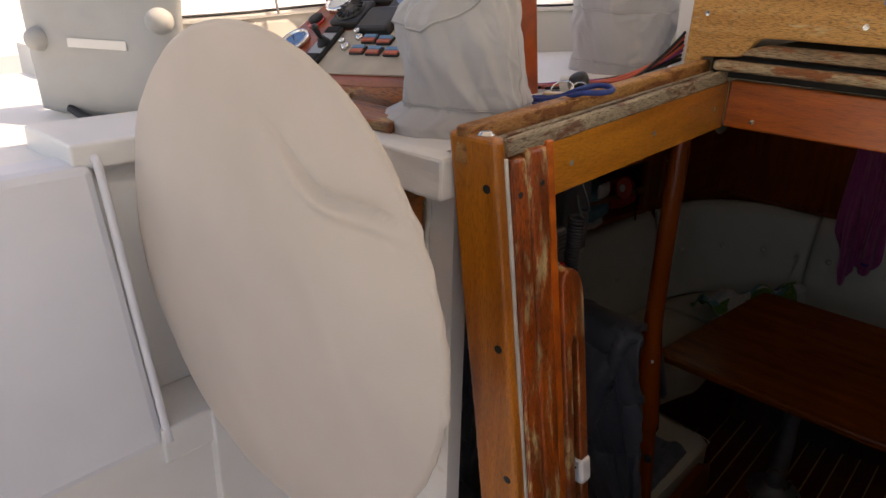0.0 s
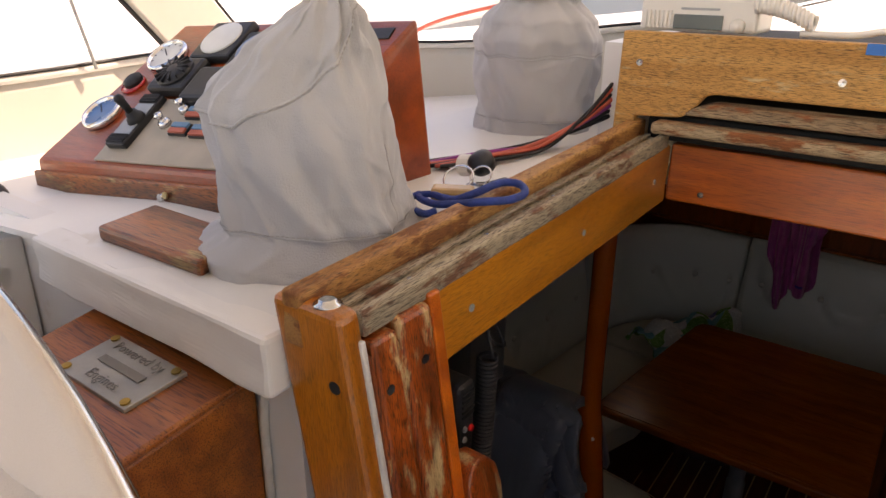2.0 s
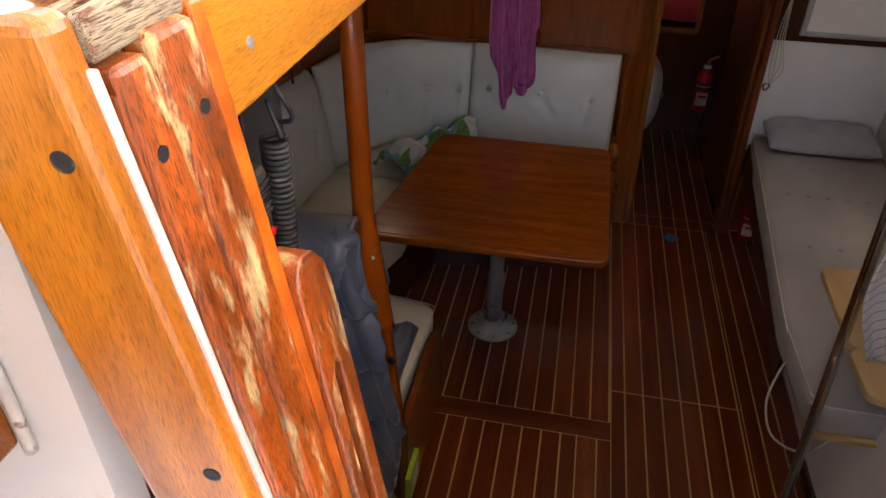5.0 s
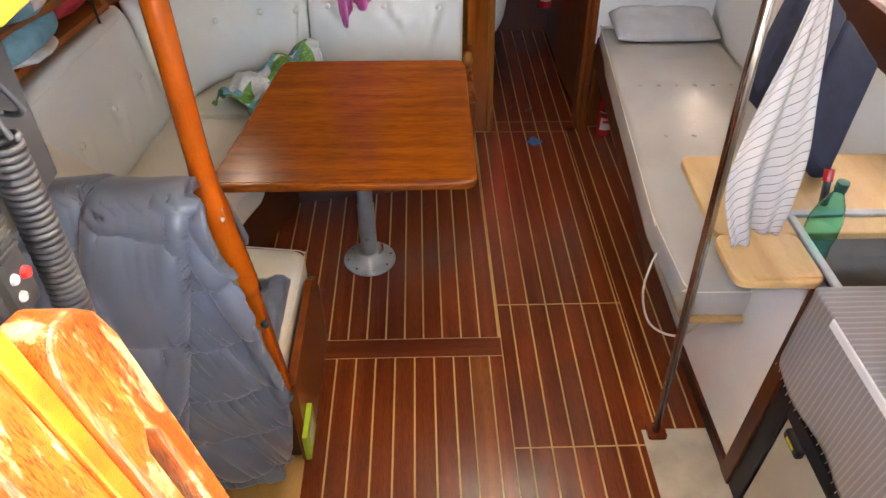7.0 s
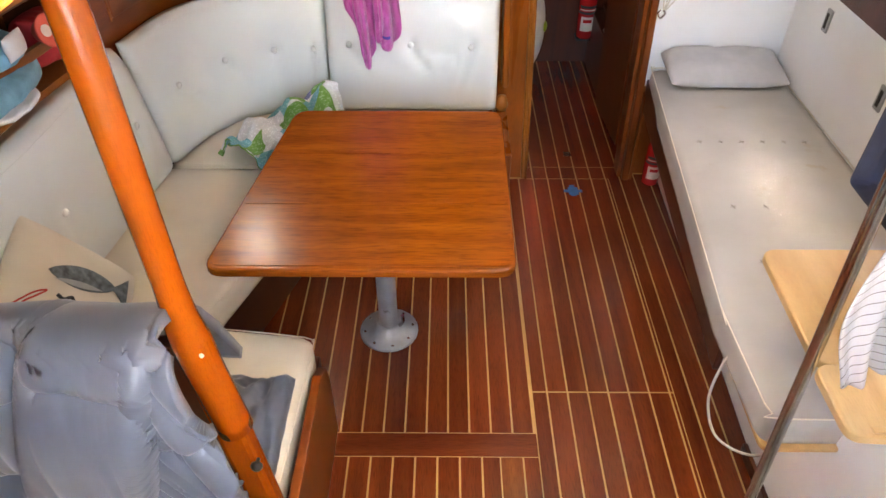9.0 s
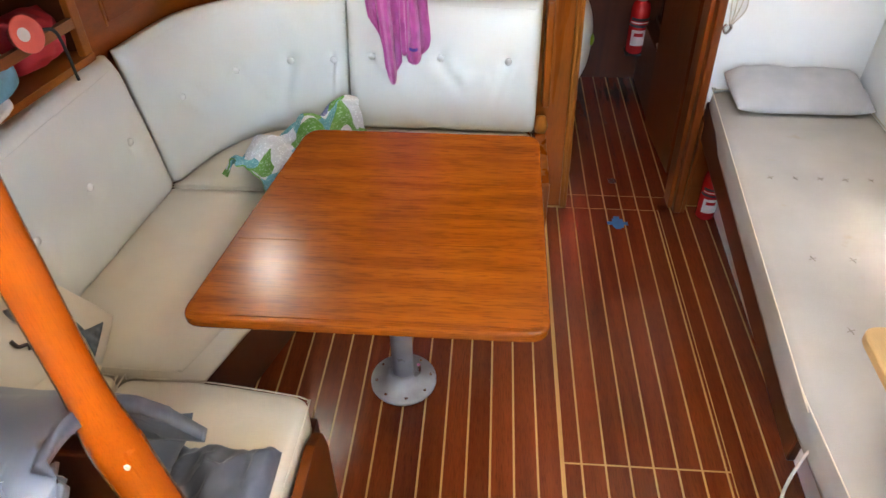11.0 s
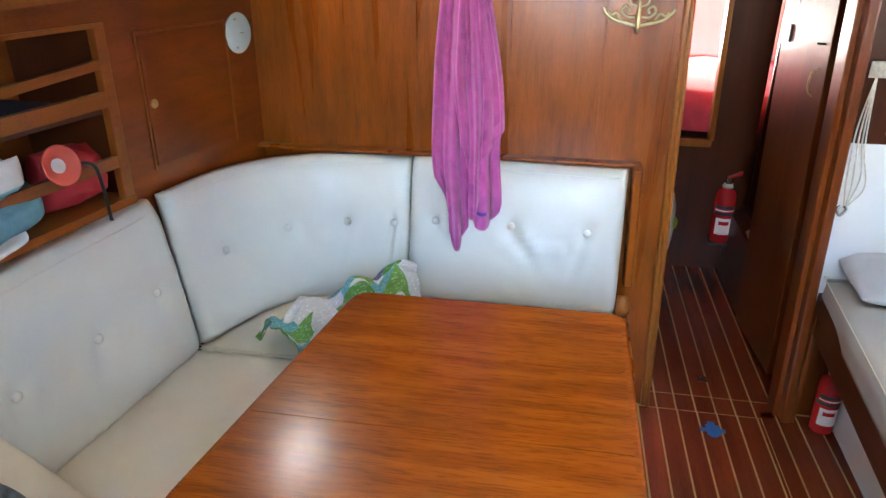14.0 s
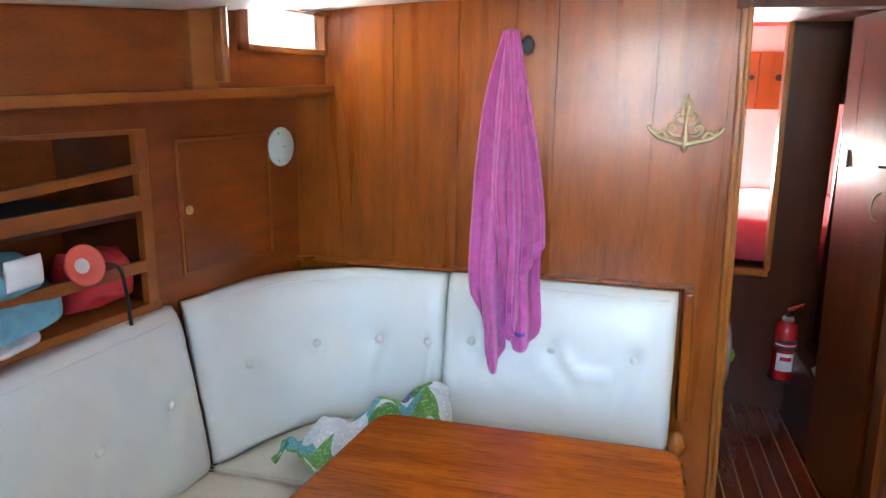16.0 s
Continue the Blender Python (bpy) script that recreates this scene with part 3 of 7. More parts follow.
def uneven(bm, amp, scale, cuts=6, seed=0.0):
    """Cut a block finer and push its skin about, as hand-laid paint and filler is."""
    bmesh.ops.subdivide_edges(bm, edges=[e for e in bm.edges if e.calc_length() > 0.03], cuts=cuts, use_grid_fill=True)
    bm.normal_update()
    for v in bm.verts:
        k = nz(v.co.x, v.co.y, v.co.z + seed, scale) + 0.5 * nz(v.co.y, v.co.z, v.co.x + seed, scale * 2.7)
        v.co += v.normal * amp * k
    return bm


def stitches(line, r=0.0008, on=0.6):
    """A row of thread stitches along a line of points: every dash a short rod."""
    out = [tube([a, Vector(a).lerp(Vector(b), on)], r, 5, 1, False) for a, b in zip(line, line[1:])]
    return join(*out)


# ---------------------------------------------------------------- cabin shell


def lean(bm, k=-0.03):
    """The joinery of this old hull stands a little out of plumb."""
    for v in bm.verts:
        v.co.x += k * v.co.z
    return bm


def roundpoly(pts, r, n=5):
    out = []
    m = len(pts)
    for i in range(m):
        a, b, c = Vector(pts[i - 1]), Vector(pts[i]), Vector(pts[(i + 1) % m])
        p, q = b + (a - b).normalized() * r, b + (c - b).normalized() * r
        for k in range(n + 1):
            t = k / n
            w = (1 - t) ** 2 * p + 2 * t * (1 - t) * b + t * t * q
            out.append((w.x, w.y))
    return out


WALL_LINE = [(4.46, -1.545), (3.86, -1.687), (3.2, -1.80), (2.4, -1.85), (1.30, -1.87)]


def hull_x(y):
    for (ya, xa), (yb, xb) in zip(WALL_LINE, WALL_LINE[1:]):
        if y >= yb:
            return xa + (xb - xa) * (ya - y) / (ya - yb)
    return WALL_LINE[-1][1]


def wall_block(y0, y1, z0, z1, d0, d1, bev=0.002, tilt=0.0):
    """A block along the port side, between two distances inboard of its line; tilt: fall from end to end."""
    n = max(1, int(abs(y1 - y0) / 0.3))
    bms = []
    for i in range(n):
        a, b = y0 + (y1 - y0) * i / n, y0 + (y1 - y0) * (i + 1) / n
        za, zb = tilt * (a - y1), tilt * (b - y1)
        bms.append(hexa([(hull_x(a) + d0, a, z0 + za), (hull_x(a) + d1, a, z0 + za), (hull_x(b) + d1, b, z0 + zb), (hull_x(b) + d0, b, z0 + zb)],
                        [(hull_x(a) + d0, a, z1 + za), (hull_x(a) + d1, a, z1 + za), (hull_x(b) + d1, b, z1 + zb), (hull_x(b) + d0, b, z1 + zb)], bev if n == 1 else 0))
    out = join(*bms)
    bmesh.ops.remove_doubles(out, verts=out.verts, dist=1e-5)
    return out


def structure(name, bm, material, label, category="wall", smooth=False):
    return tagged(link(name, bm, material, None, "", smooth), label, category, kind="structure")


floor = structure("floor", box(-1.9, 1.1, 1.0, 6.9, -0.06, -0.0006, 0), HOLLY, "cabin sole with pale holly strips between dark planks", "floor")

wall_forward = structure("wall_forward", prism([(-1.8, 0), (-0.088, 0), (-0.143, 1.86), (-1.8, 1.86)], "y", 4.46, 4.50), MAHOG, "varnished mahogany bulkhead with a doorway beside it")
for x0, x1 in ((-1.52, -1.19), (-1.186, -0.97), (-0.966, -0.66), (-0.656, -0.365), (-0.361, -0.155)):
    part("panel", lean(box(x0, x1, 4.4565, 4.462, 0.9, 1.855, 0.0008, 1), -0.0), MAHOG, wall_forward)
structure("wall_forward_white", box(0.44, 1.12, 4.50, 4.53, 0.49, 1.075, 0), WALL_W, "white laminate bulkhead at the foot of the bunk")
structure("wall_forward_lower", join(box(0.45, 1.12, 4.50, 4.53, 0.0, 0.488, 0), box(0.452, 0.47, 4.44, 4.50, 0.0, 0.46, 0.004)), MAHOG_MID, "varnished timber panel under the bunk end")
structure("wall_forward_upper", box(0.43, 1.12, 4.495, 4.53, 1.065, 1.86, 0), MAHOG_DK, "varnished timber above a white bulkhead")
jamb_l = structure("door_frame_1", lean(join(box(-0.092, -0.066, 4.445, 4.53, 0, 1.84, 0.008, 3), box(-0.076, -0.060, 4.44, 4.475, 0, 1.84, 0.006, 2))), TRIM, "honey-coloured moulded door trim", "door frame")
structure("door_frame_2", lean(join(box(0.418, 0.452, 4.43, 4.56, 0, 1.84, 0.008, 2), box(0.40, 0.42, 4.47, 4.56, 0, 1.84, 0.004, 2))), MAHOG_MID, "varnished door jamb beside the bunk", "door frame")
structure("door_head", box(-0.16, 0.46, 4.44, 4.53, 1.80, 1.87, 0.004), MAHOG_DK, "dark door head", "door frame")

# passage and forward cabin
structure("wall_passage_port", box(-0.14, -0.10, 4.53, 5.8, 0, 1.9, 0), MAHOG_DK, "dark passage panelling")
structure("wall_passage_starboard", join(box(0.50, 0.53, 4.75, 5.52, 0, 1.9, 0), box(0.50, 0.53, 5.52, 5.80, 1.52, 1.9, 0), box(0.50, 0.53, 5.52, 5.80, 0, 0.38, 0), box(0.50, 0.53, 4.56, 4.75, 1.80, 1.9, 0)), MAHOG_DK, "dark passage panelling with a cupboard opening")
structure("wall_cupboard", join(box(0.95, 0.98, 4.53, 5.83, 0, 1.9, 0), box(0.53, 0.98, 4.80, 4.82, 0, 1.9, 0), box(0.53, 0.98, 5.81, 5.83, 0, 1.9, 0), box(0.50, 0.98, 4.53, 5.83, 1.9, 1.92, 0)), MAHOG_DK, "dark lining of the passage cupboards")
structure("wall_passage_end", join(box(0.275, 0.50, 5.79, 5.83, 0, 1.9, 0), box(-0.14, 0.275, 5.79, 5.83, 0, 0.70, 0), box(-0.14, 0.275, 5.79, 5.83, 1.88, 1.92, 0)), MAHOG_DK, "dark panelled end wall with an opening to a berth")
structure("door_frame_3", lean(join(box(0.286, 0.312, 5.775, 5.84, 0.72, 1.9, 0.005), box(0.05, 0.30, 5.765, 5.80, 0.69, 0.725, 0.006)), -0.02), TRIM, "varnished opening frame before the berth", "door frame")
structure("wall_berth", join(box(-0.9, 0.9, 7.2, 7.24, 0.4, 2.0, 0), box(-0.94, -0.9, 5.83, 7.24, 0.4, 2.0, 0), box(0.9, 0.94, 5.83, 7.24, 0.4, 2.0, 0)), WALL_W, "white lining of the forward berth")
structure("ceiling_berth", join(box(-0.94, -0.25, 5.83, 7.24, 1.98, 2.02, 0), box(0.6, 0.94, 5.83, 7.24, 1.98, 2.02, 0), box(-0.25, 0.6, 5.83, 7.24, 1.98, 2.02, 0)), REDPAINT, "red painted deckhead over the berth", "ceiling")
structure("ceiling_passage", box(-0.14, 0.53, 4.53, 5.83, 1.88, 1.92, 0), WALL_W, "white passage ceiling", "ceiling")
berth = thing("berth", (0.2, 6.5, 0.4), "red bedspread on a raised forward berth", "bed")
part("base", box(-0.88, 0.88, 5.84, 7.19, 0.0, 0.72, 0.004), MAHOG_DK, berth)
part("bedspread", surf(lambda u, v: (-0.88 + 1.76 * u, 5.835 + 1.35 * v, 0.93 + 0.03 * nz(u * 6, v * 5, 1) - (0.17 * max(0, 1 - v * 12) ** 2)), 40, 30, 0.02), REDBED, berth, "", True)
cup = thing("berth_locker", (0.25, 7.19, 1.4), "varnished locker door with a dark finger hole", "locker")
part("door", box(0.14, 0.375, 7.17, 7.2, 1.46, 1.82, 0.004), TRIM, cup)
part("door", box(0.379, 0.62, 7.17, 7.2, 1.46, 1.82, 0.004), TRIM, cup)
part("finger_hole", lathe([(0.016, 0), (0.016, 0.004), (0, 0.004)], (0.34, 7.168, 1.66), 16, Matrix.Rotation(radians(90), 4, "X")), HOLE_SHADE, cup)
part("finger_hole", lathe([(0.02, 0), (0.02, 0.004), (0, 0.004)], (0.50, 7.168, 1.66), 16, Matrix.Rotation(radians(90), 4, "X")), HOLE_SHADE, cup)

# port side, shelf and locker front
wall_port = structure("wall_port", wall_block(1.3, 4.46, 0.0, 1.9, -0.34, -0.30), MAHOG_Y, "mahogany lining behind the open shelf")
structure("wall_port_locker", join(wall_block(3.85, 4.458, 0.42, 1.55, -0.02, 0.0), wall_block(1.46, 3.85, 1.445, 1.55, -0.02, 0.0), wall_block(1.46, 3.85, 0.42, 0.972, -0.02, 0.0)), MAHOG_Y, "mahogany side panelling round an open shelf")
structure("wall_port_upper", join(wall_block(1.46, 4.07, 1.53, 1.86, 0.095, 0.115), wall_block(4.07, 4.458, 1.53, 1.672, 0.095, 0.115)), MAHOG_Y, "mahogany cabin side under the deck")
structure("trim_ledge", join(wall_block(1.5, 4.455, 1.548, 1.572, -0.02, 0.15, 0.005, 0.03)), TRIM_Y, "varnished ledge moulding along the cabin side", "trim")
structure("trim_shelf", join(wall_block(3.815, 3.85, 0.972, 1.447, -0.015, 0.008, 0.003), wall_block(1.6, 3.85, 1.44, 1.452, -0.015, 0.008), wall_block(1.46, 3.85, 0.952, 0.976, -0.3, 0.012)), TRIM_Y, "light edging round the open shelf", "trim")
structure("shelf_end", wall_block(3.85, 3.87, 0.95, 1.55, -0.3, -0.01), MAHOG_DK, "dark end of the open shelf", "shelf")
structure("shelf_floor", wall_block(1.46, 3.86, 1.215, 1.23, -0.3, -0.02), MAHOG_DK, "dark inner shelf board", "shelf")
for i, (za, zb, sl) in enumerate(((1.337, 1.361, 0.07), (1.236, 1.277, 0.01), (1.067, 1.098, 0.0))):
    tagged(link("shelf_rail", wall_block(1.7, 3.83, za, zb, -0.012, 0.006, 0.002, sl), TRIM_Y), "varnished rail across the open shelf", "shelf rail", "shelf rails")
locker = thing("locker_door", (-1.66, 4.13, 1.2), "mahogany locker door with a brass-ringed finger hole", "locker door")
part("panel", wall_block(3.955, 4.305, 1.03, 1.405, 0.001, 0.007, 0.002), MAHOG_Y, locker)
for y0, y1, z0, z1 in ((3.943, 3.951, 1.02, 1.415), (4.309, 4.317, 1.02, 1.415), (3.943, 4.317, 1.409, 1.417)):
    part("beading", wall_block(y0, y1, z0, z1, 0.001, 0.006, 0.001), TRIM_Y, locker)
WALL_ROT = Matrix.Rotation(radians(90), 4, "Y") @ Matrix.Rotation(radians(0), 4, "X")
WALL_YAW = Matrix.Rotation(radians(-12.8), 4, "Z")
part("finger_hole", lathe([(0.008, 0.006), (0.013, 0.006), (0.014, 0.009), (0.011, 0.011), (0.009, 0.009)], (hull_x(3.976), 3.976, 1.213), 18, WALL_YAW @ WALL_ROT), BRASS, locker, "worn brass ring", True)
part("hole", lathe([(0.009, 0.0), (0.009, 0.0085), (0.0, 0.0085)], (hull_x(3.976), 3.976, 1.213), 14, WALL_YAW @ WALL_ROT), HOLE_SHADE, locker)
disc = thing("access_disc", (-1.56, 4.376, 1.37), "pale blue plastic inspection disc with two screws", "cover disc")
part("disc", lathe([(0.064, 0.001), (0.066, 0.004), (0.062, 0.008), (0.0, 0.009)], (hull_x(4.376), 4.376, 1.368), 36, WALL_YAW @ WALL_ROT), DISC, disc, "", True)
for dz in (-0.045, 0.045):
    part("screw", lathe([(0.004, 0.008), (0.004, 0.0105), (0, 0.011)], (hull_x(4.36), 4.36, 1.368 + dz), 10, WALL_YAW @ WALL_ROT), GREYMETAL, disc)
part("print", box(-0.0002, 0.0006, -0.012, 0.012, -0.001, 0.001, 0, m=Matrix.Translation((hull_x(4.385) + 0.0105, 4.385, 1.368)) @ WALL_YAW), SEALW, disc)
strut = thing("deck_knee", (-1.55, 3.915, 1.65), "varnished timber knee under the side deck", "bracket")
part("plank", wall_block(3.868, 3.955, 1.552, 1.80, 0.115, 0.145, 0.004), TRIM_Y, strut)
part("batten", wall_block(3.945, 3.967, 1.575, 1.80, 0.115, 0.175, 0.008), TRIM_Y, strut)
win = thing("window_1", (-1.47, 4.27, 1.74), "small bright cabin window in a timber frame", "window", kind="structure")
for nm, a, b, c, d in (("frame", 4.065, 4.10, 1.665, 1.80), ("frame", 4.44, 4.458, 1.665, 1.80), ("sill", 4.065, 4.458, 1.665, 1.685), ("head", 4.065, 4.458, 1.79, 1.80)):
    part(nm, wall_block(a, b, c, d, 0.09, 0.128, 0.003), TRIM_Y, win)
pane = part("pane", wall_block(4.09, 4.45, 1.675, 1.80, 0.098, 0.102, 0), FROST, win)
structure("backdrop_sky", wall_block(4.08, 4.46, 1.668, 1.80, 0.080, 0.084, 0), SKYLIGHT, "bright sky outside the small cabin window", "backdrop")
part("curtain_wire", tube([(hull_x(3.98) + 0.16, 3.98, 1.795), (hull_x(4.2) + 0.16, 4.2, 1.79), (hull_x(4.45) + 0.15, 4.45, 1.795)], 0.002, 6), STEEL, win)

# deckhead: cambered, with the companionway left open
CW0, CW1, CY0, CY1 = -0.68, -0.065, 1.283, 1.946


def deckhead(u, v):
    x, y = -2.35 + 3.55 * u, 1.95 + 2.54 * v
    edge = 1.71 + 0.075 * max(0, (y - 3.3)) + 0.0 * v
    top = 1.845 + 0.068 * max(0.0, 1 - (y - 1.95) / 0.6)
    return (x, y, top - (top - edge) * min(1.0, abs((x + 0.3) / 1.25)) ** 3)


def cut_for_fill(bm):
    """Cut an unseen opening in the deckhead for the added overhead lamp."""
    cut = [f for f in bm.faces if -0.25 < f.calc_center_median().x < 0.25 and 2.95 < f.calc_center_median().y < 3.45]
    bmesh.ops.delete(bm, geom=cut, context="FACES")
    return bm


ceiling = structure("ceiling", join(cut_for_fill(surf(deckhead, 71, 64, 0)), box(-2.35, -0.70, CY0, 1.955, 1.916, 1.926, 0), box(-0.02, 1.2, CY0, 1.955, 1.916, 1.926, 0)), WALL_W, "white cabin deckhead", "ceiling")
structure("roof", join(box(-0.76, 1.25, 2.02, 7.3, 2.08, 2.11, 0), box(-0.79, -0.74, 1.95, 7.3, 1.85, 2.11, 0)), GEL, "white coachroof deck over the saloon", "deck")

# starboard side
wall_stbd = structure("wall_starboard", join(box(1.03, 1.06, 1.4, 4.5, 0.0, 1.02, 0), box(1.03, 1.06, 1.4, 2.7, 1.02, 1.9, 0)), WALL_W, "white laminate hull lining beside the bunk")
structure("wall_starboard_upper", join(box(1.02, 1.06, 2.7, 4.5, 1.02, 1.17, 0.003), box(1.02, 1.06, 2.7, 4.5, 1.5, 1.9, 0.003), box(1.02, 1.06, 4.3, 4.5, 1.17, 1.5, 0.003), box(1.02, 1.06, 3.45, 3.6, 1.17, 1.5, 0.003)), MAHOG_DK, "dark timber band round the side windows")
for n, (ya, yb) in enumerate(((2.7, 3.45), (3.6, 4.3))):
    w2 = thing("window_%d" % (n + 2), (1.04, (ya + yb) / 2, 1.33), "side window in dark timber, pane darkened against the sun", "window", kind="structure")
    pw = part("pane", box(1.045, 1.05, ya, yb, 1.17, 1.5, 0), SUNCUT, w2)
mirror = thing("window_4", (0.8, 4.49, 1.4), "grey aluminium framed light on the bulkhead", "window", kind="structure")
part("frame", join(box(0.535, 0.562, 4.475, 4.497, 1.095, 1.6, 0.006), box(0.562, 1.02, 4.475, 4.497, 1.095, 1.118, 0.006), box(0.562, 1.02, 4.475, 4.497, 1.58, 1.6, 0.006)), ALU, mirror)
part("pane", box(0.56, 1.02, 4.484, 4.490, 1.115, 1.585, 0), WALL_W, mirror, "milky white pane")
for nm, y, z in (("slot", 4.205, 0.925), ("slot", 3.706, 0.855)):
    s = thing("finger_slot", (1.03, y, z), "metal finger pull in the white lining", "pull", "finger pulls")
    part("plate", box(1.022, 1.032, y - 0.022, y + 0.022, z - 0.045, z + 0.045, 0.006), GREYMETAL, s)
    part("slot", box(1.020, 1.0225, y - 0.009, y + 0.009, z - 0.03, z + 0.03, 0.002), HOLE_SHADE, s)

# aft bulkhead of the cabin, with the companionway through it
structure("wall_aft", join(box(-2.35, CW0 - 0.068, 1.264, 1.294, 0.0, 1.935, 0), box(CW1 + 0.068, 1.25, 1.264, 1.294, 0.0, 1.935, 0), box(CW0 - 0.068, CW1 + 0.068, 1.264, 1.294, 0.0, 1.22, 0)), BULK_W, "white painted bulkhead between cockpit and cabin")
structure("companionway_step_1", join(box(-0.66, -0.06, 1.31, 1.58, 0.0, 0.74, 0.004), box(-0.66, -0.06, 1.58, 1.84, 0.0, 0.48, 0.004), box(-0.66, -0.06, 1.84, 2.08, 0.0, 0.24, 0.004)), SOLID, "plain timber companionway steps", "stairs")

# ---------------------------------------------------------------- cabin furniture
table = thing("saloon_table", (-0.689, 3.403, 0.0), "varnished teak saloon table on a grey metal pedestal", "table")
TOP = [(-1.150, 2.968), (-0.268, 2.968), (-0.262, 3.862), (-1.030, 3.862)]
top = part("tabletop", prism(roundpoly(TOP, 0.055), "z", 0.688, 0.718, 0.008), TABLE, table)
inner = [(x + (0.018 if x < -0.7 else -0.018), y + (0.018 if y < 3.4 else -0.018)) for x, y in TOP]
for ya, yb in ((0.0, 0.333), (0.335, 0.667), (0.669, 1.0)):
    def row(v):
        return ((inner[0][0] + (inner[3][0] - inner[0][0]) * v, inner[0][1] + (inner[3][1] - inner[0][1]) * v), (inner[1][0] + (inner[2][0] - inner[1][0]) * v, inner[1][1] + (inner[2][1] - inner[1][1]) * v))
    a, b = row(ya), row(yb)
    poly = [a[0], a[1], b[1], b[0]]
    part("plank", prism(roundpoly(poly, 0.03, 3) if ya in (0.0, 0.669) else poly, "z", 0.7165, 0.7205), TABLE, top)
part("apron", box(-1.02, -0.36, 3.10, 3.13, 0.655, 0.689, 0.004), TABLE_E, table)
part("apron", box(-0.95, -0.36, 3.78, 3.81, 0.655, 0.689, 0.004), TABLE_E, table)
part("pedestal", lathe([(0.036, 0.02), (0.036, 0.3), (0.031, 0.31), (0.031, 0.66), (0.06, 0.67), (0.06, 0.689), (0, 0.689)], (-0.689, 3.403, 0), 28), GREYMETAL, table, "grey steel column", True)
flange = part("flange", lathe([(0.113, 0.001), (0.113, 0.008), (0.106, 0.013), (0.06, 0.022), (0.048, 0.05), (0.044, 0.055), (0.0, 0.055)], (-0.689, 3.403, 0), 36), GREYMETAL, table, "round floor flange with bolts", True)
for k in range(8):
    a = k * math.pi / 4 + 0.2
    part("bolt", lathe([(0.006, 0.0), (0.006, 0.005), (0.0, 0.006)], (-0.689 + 0.093 * math.cos(a), 3.403 + 0.093 * math.sin(a), 0.011), 8), STEEL, flange)
part("locking_lever", tube([(-0.645, 3.385, 0.05), (-0.632, 3.380, 0.075), (-0.632, 3.380, 0.11)], 0.007, 8), STEEL, table)

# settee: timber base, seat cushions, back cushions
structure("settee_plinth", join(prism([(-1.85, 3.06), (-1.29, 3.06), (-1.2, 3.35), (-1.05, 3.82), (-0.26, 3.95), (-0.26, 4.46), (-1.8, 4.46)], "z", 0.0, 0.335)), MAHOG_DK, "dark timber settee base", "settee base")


def seat_cushion(name, outline, z0, z1, label, crown=0.012, mat_=None):
    cx = sum(p[0] for p in outline) / len(outline)
    cy = sum(p[1] for p in outline) / len(outline)
    ring = roundpoly(outline, 0.05, 5)
    n = len(ring)
    bm = bmesh.new()
    prof = [(1.0, 0.0), (1.0, 0.12), (1.004, 0.5), (1.0, 0.85)]
    rows = []
    for s, h in prof:
        rows.append([bm.verts.new((cx + (x - cx) * s + 0.003 * nz(x * 30, y * 30, h), cy + (y - cy) * s + 0.003 * nz(y * 30, x * 30, h + 3), z0 + (z1 - z0) * h + 0.003 * nz(x * 14, y * 14, h * 3))) for x, y in ring])
    for k in (0.02, 0.10, 0.3, 0.55, 0.8, 1.0):
        rows.append([])
        for x, y in ring:
            q = 1 - k
            xx, yy = cx + (x - cx) * q, cy + (y - cy) * q
            rows[-1].append(bm.verts.new((xx, yy, z1 - 0.008 * (1 - min(1, k * 12)) + crown * min(1, k * 3) + 0.004 * nz(xx * 9, yy * 9, 2))))
    for a, b in zip(rows, rows[1:]):
        for i in range(n):
            bm.faces.new((a[i], a[(i + 1) % n], b[(i + 1) % n], b[i]))
    bm.faces.new(rows[0][::-1])
    bmesh.ops.remove_doubles(bm, verts=bm.verts, dist=0.0004)
    t = thing(name, (cx, cy, z0), label, "cushion", "settee cushions")
    part("cover", bm, mat_ or SEATV, t, "", True)
    piping = [(x, y, z1 - 0.004) for x, y in ring[::2]]
    part("piping", tube(piping + [piping[0]], 0.0022, 6, 2), SEATV, t, "stitched edge piping", True)
    return t


seat_cushion("seat_cushion", [(-1.76, 3.045), (-1.225, 3.03), (-1.10, 3.40), (-1.13, 3.885), (-1.62, 3.885)], 0.335, 0.445, "cream vinyl settee seat cushion")
seat_cushion("seat_cushion", [(-1.60, 3.892), (-1.12, 3.892), (-0.99, 3.95), (-0.255, 3.95), (-0.255, 4.36), (-1.02, 4.40), (-1.42, 4.30)], 0.335, 0.45, "cream vinyl corner seat cushion below the bulkhead")


